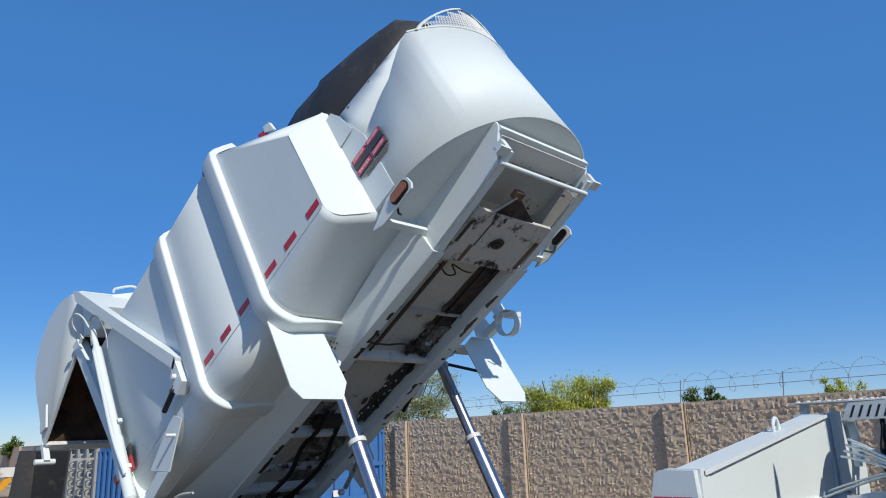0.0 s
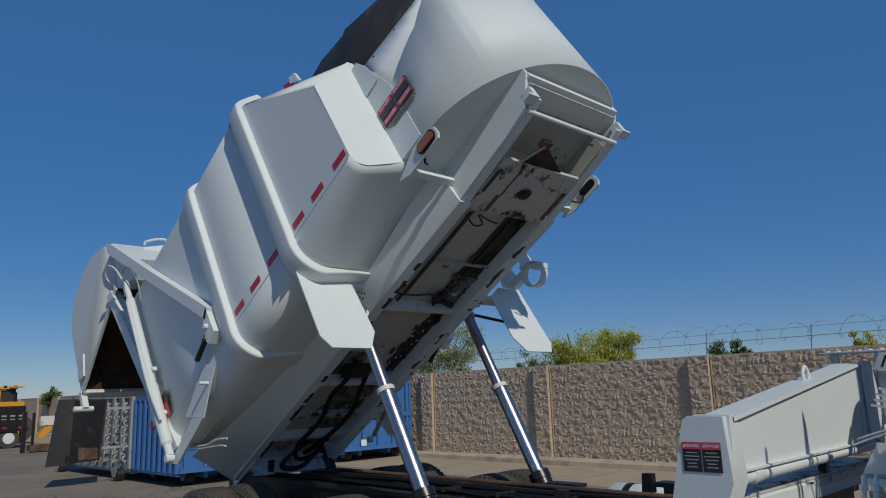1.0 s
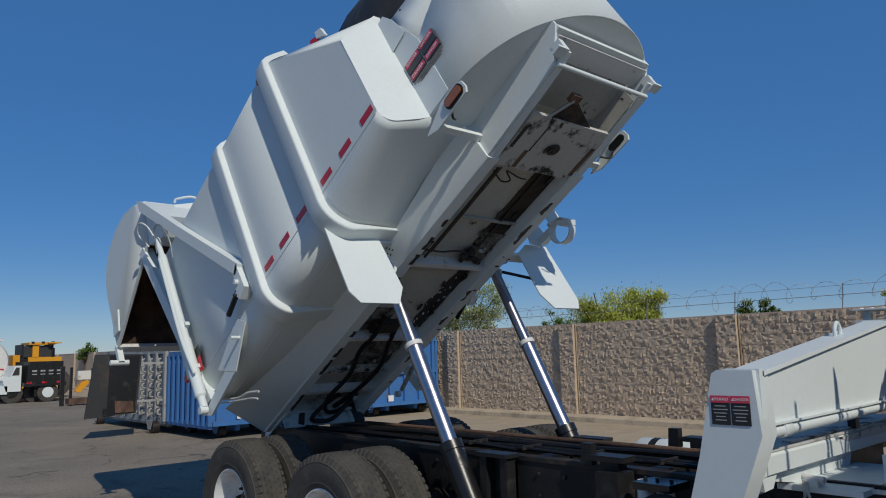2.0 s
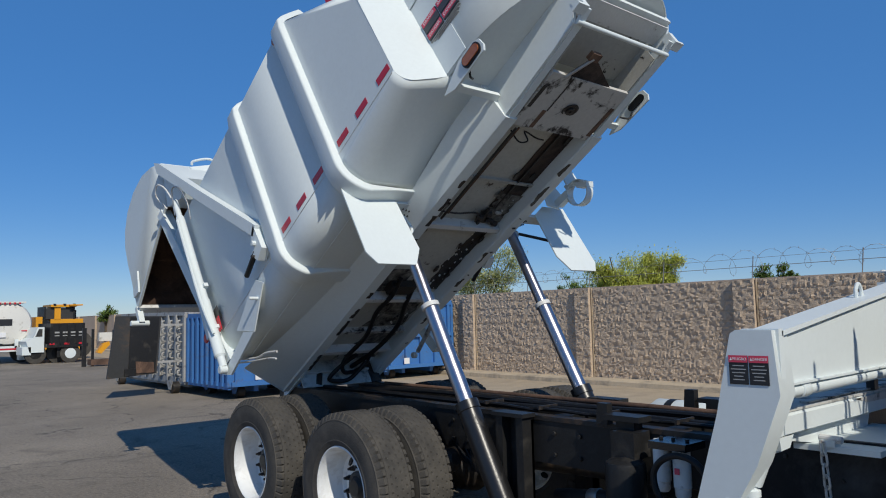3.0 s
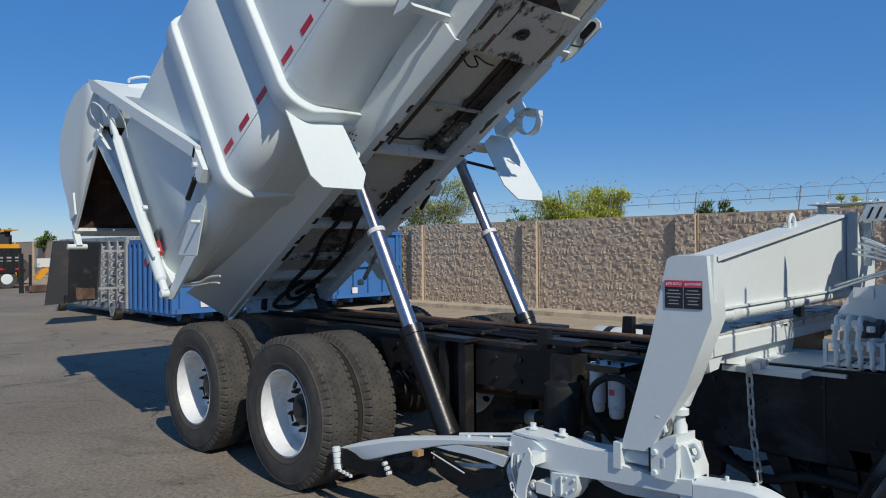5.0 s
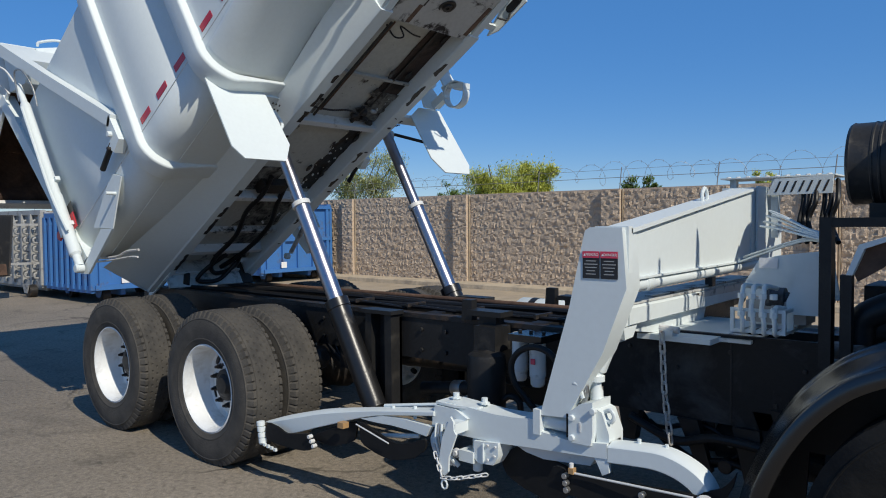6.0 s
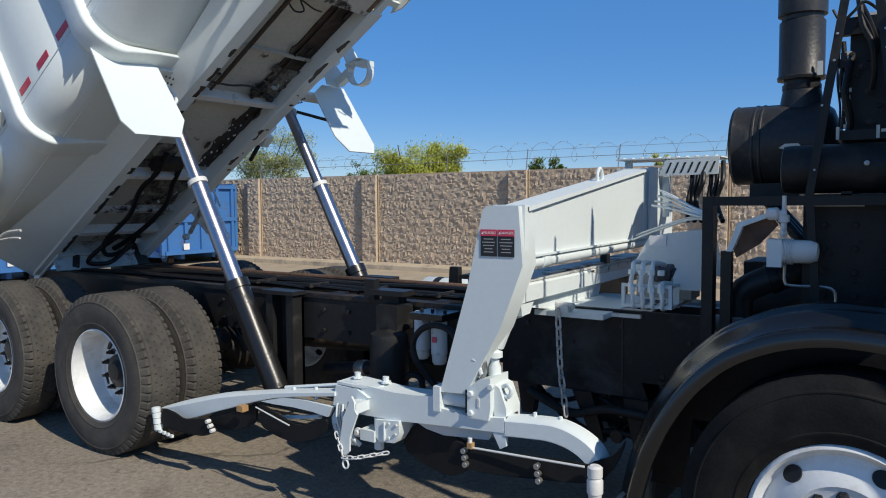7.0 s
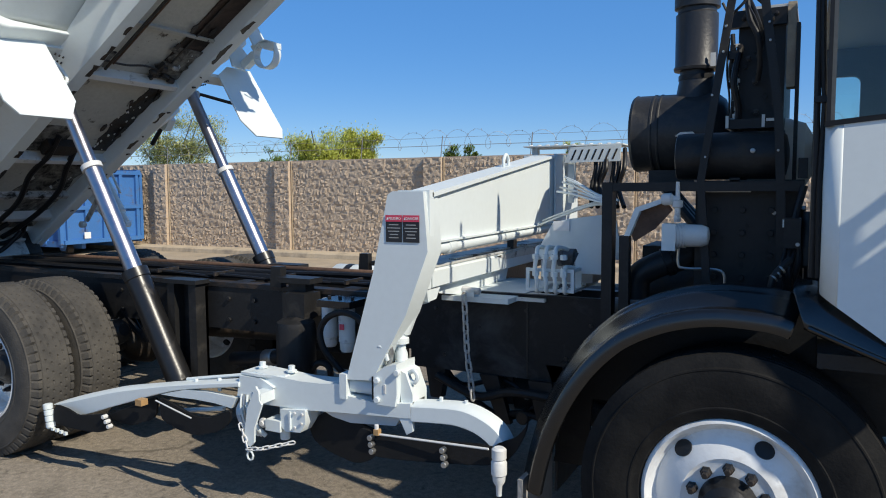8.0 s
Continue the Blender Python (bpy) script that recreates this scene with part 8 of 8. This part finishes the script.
def tanker():
    t = new("tanker_truck")
    t.matrix_local = Matrix.Translation((-34.0, 2.78, 0))
    tagged(t, "off-white tanker truck parked across the yard", "truck")
    tank = part("tank", turned((-6.5, 0, 1.80), (1, 0, 1.80), ((0, 0.3), (0.05, 0.85), (0.2, 1.0), (6.3, 1.0), (6.42, 0.92), (6.5, 0.5), (6.52, 0.05)), 40), TANK_WHITE, t)
    part("top_walk", box(-6, 0, -0.7, 0.7, 2.74, 2.82), TANK_WHITE, tank)
    for k in range(6):
        part("top_lamp", box(-0.02, 0.02, -0.6 + 0.2 * k, -0.52 + 0.2 * k, 2.70, 2.78), RED, tank)
    part("badge", box(0.015, 0.03, -0.35, 0.15, 1.72, 2.02), BLACK_LABEL, tank)
    part("placard", box(0.0, 0.03, -0.40, -0.1, 1.2, 1.42), WHITE_LABEL, tank)
    for y in (0.3, 0.65):
        part("reflector", box(-0.05, -0.02, y - 0.12, y + 0.12, 1.45, 1.50), RED, tank)
    part("frame", box(-6.5, 0.1, -0.5, 0.5, 0.62, 0.80), BLACK, t)
    part("bumper", box(-0.1, 0.12, -1.1, 0.35, 0.55, 0.80), WHITE, t, bevel=0.02)
    part("bumper_tape", box(0.12, 0.126, -1.1, 0.3, 0.62, 0.70), RED, t)
    part("side_box", box(-0.4, 0.2, 0.45, 1.1, 0.15, 0.95), WHITE, t, bevel=0.03)
    part("ladder", box(0.05, 0.12, 0.25, 0.4, 0.6, 1.1), WHITE, t)
    for y in (-0.8, 0.8):
        far_wheel(t, -1.2, y, 0.5, 0.3, WHITE)


def dump_truck():
    t = new("dump_truck")
    t.matrix_local = Matrix.Translation((-32.0, 4.80, 0))
    tagged(t, "white truck with a black slatted dump box", "truck")
    b = part("dump_box", box(-2.5, 0, -0.70, 0.70, 0.86, 1.78), BLACK, t, bevel=0.03)
    for k in range(5):
        part("box_stake", box(0.0, 0.04, -0.66 + 0.33 * k - 0.03, -0.66 + 0.33 * k + 0.03, 0.86, 1.78), BLACK, b)
    for k in range(4):
        part("slot", box(0.0, 0.012, -0.55 + 0.33 * k, -0.35 + 0.33 * k, 1.33, 1.40), GREY_BIN, b)
        part("slot", box(0.0, 0.012, -0.55 + 0.33 * k, -0.35 + 0.33 * k, 1.20, 1.24), GREY_BIN, b)
    for k in range(3):
        part("tail_reflector", box(0.0, 0.02, -0.75 + 0.6 * k, -0.55 + 0.6 * k, 0.82, 0.90), RED, b)
    part("cab", prism([(-1.45, 0.5), (-0.88, 0.5), (-0.88, 1.62), (-1.15, 1.62), (-1.3, 1.15), (-1.6, 1.0)], "x", -2.2, -0.4), WHITE, t, bevel=0.04)
    part("cab_window", prism([(-1.24, 1.2), (-0.96, 1.2), (-0.96, 1.54), (-1.1, 1.54)], "x", -0.41, -0.39), DARK_BIN, t)
    part("bumper", box(-1.6, -0.4, -1.75, -1.4, 0.4, 0.75), WHITE, t, bevel=0.04)
    part("frame", box(-2.5, 0, -0.85, 0.85, 0.70, 0.86), BLACK, t)
    part("mud_flap", box(-0.2, -0.18, -0.4, -0.15, 0.25, 0.8), BLACK, t)
    part("mud_flap", box(-0.2, -0.18, 0.55, 0.8, 0.25, 0.8), BLACK, t)
    far_wheel(t, -0.2, 0.13, 0.42, 0.26, WHITE)
    far_wheel(t, -0.7, -0.3, 0.44, 0.26, BLACK)
    far_wheel(t, -0.6, -1.2, 0.44, 0.26, BLACK)


def loader():
    t = new("wheel_loader")
    t.matrix_local = Matrix.Translation((-36.0, 5.5, 0))
    tagged(t, "yellow wheel loader with a glazed cab", "loader")
    part("hood", box(-2, 0, -0.55, 0.95, 1.0, 2.0), YELLOW, t, bevel=0.06)
    part("side_tank", box(-2, 0.1, -1.22, -0.93, 1.42, 2.12), YELLOW, t, bevel=0.06)
    part("rear_frame", box(-2, 0.0, -0.92, -0.56, 1.0, 1.9), BLACK, t, bevel=0.03)
    c = part("cab_roof", box(-1.6, 0.1, -0.57, 0.60, 2.60, 2.72), YELLOW, t, bevel=0.04)
    part("roof_visor", box(-1.2, 0.3, 0.25, 0.85, 2.66, 2.72), YELLOW, c, bevel=0.02)
    for y in (-0.80, 0.52):
        part("cab_post", box(-1.5, 0.0, y - 0.035, y + 0.035, 1.98, 2.62), BLACK, c)
    part("center_post", box(-1.5, 0.02, -0.38, -0.10, 1.98, 2.62), YELLOW, c, bevel=0.02)
    for y0, y1 in ((-0.765, -0.385), (-0.095, 0.485)):
        part("cab_glass", box(-1.4, -0.04, y0, y1, 2.0, 2.55), DARK_BIN, c)
    part("exhaust_stub", rod((-0.6, 0.72, 1.95), (-0.6, 0.72, 2.45), 0.05, 10), BLACK, t)
    for k in range(3):
        part("work_lamp", box(0.0, 0.12, -0.45 + 0.45 * k, -0.33 + 0.45 * k, 2.66, 2.76), BLACK, c, bevel=0.01)
    for y in (-0.95, 0.75):
        far_wheel(t, -0.3, y, 0.7, 0.5, YELLOW)


def fork_lift_attachment():
    t = new("fork_attachment")
    t.matrix_local = Matrix.Translation((-27.5, 4.55, 0))
    tagged(t, "dark steel fork frame with a yellow arm", "machine part")
    part("mast", box(-0.1, 0.0, -0.30, -0.15, 0.0, 1.55), BLACK, t, bevel=0.02)
    part("mast", box(-0.1, 0.0, 0.05, 0.14, 0.0, 1.50), BLACK, t, bevel=0.02)
    part("arm", prism([(0.25, 0.55), (0.42, 0.50), (0.75, 0.85), (0.72, 0.98), (0.5, 0.92)], "x", -0.3, 0.0), YELLOW, t, bevel=0.03)
    part("carriage", box(-0.3, -0.1, 0.35, 0.85, 1.0, 1.35), TANK_WHITE, t, bevel=0.03)
    part("fork_tray", box(-0.4, 0.1, 0.0, 0.85, 0.05, 0.28), RUST, t, bevel=0.02)
    part("mast", box(-0.1, 0.0, 0.85, 0.95, 0.0, 1.45), BLACK, t, bevel=0.02)


tanker()
dump_truck()
loader()
fork_lift_attachment()
tree("far_tree", -60.0, 4.5, 4.6, 1.2, 1.8, LEAF_DARK, "distant green tree beyond the yard", 11, 1500, 0.12)
tree("far_tree", -46.0, 10.4, 3.1, 0.65, 1.6, LEAF_DARK, "distant green tree beyond the yard", 12, 1500, 0.10)
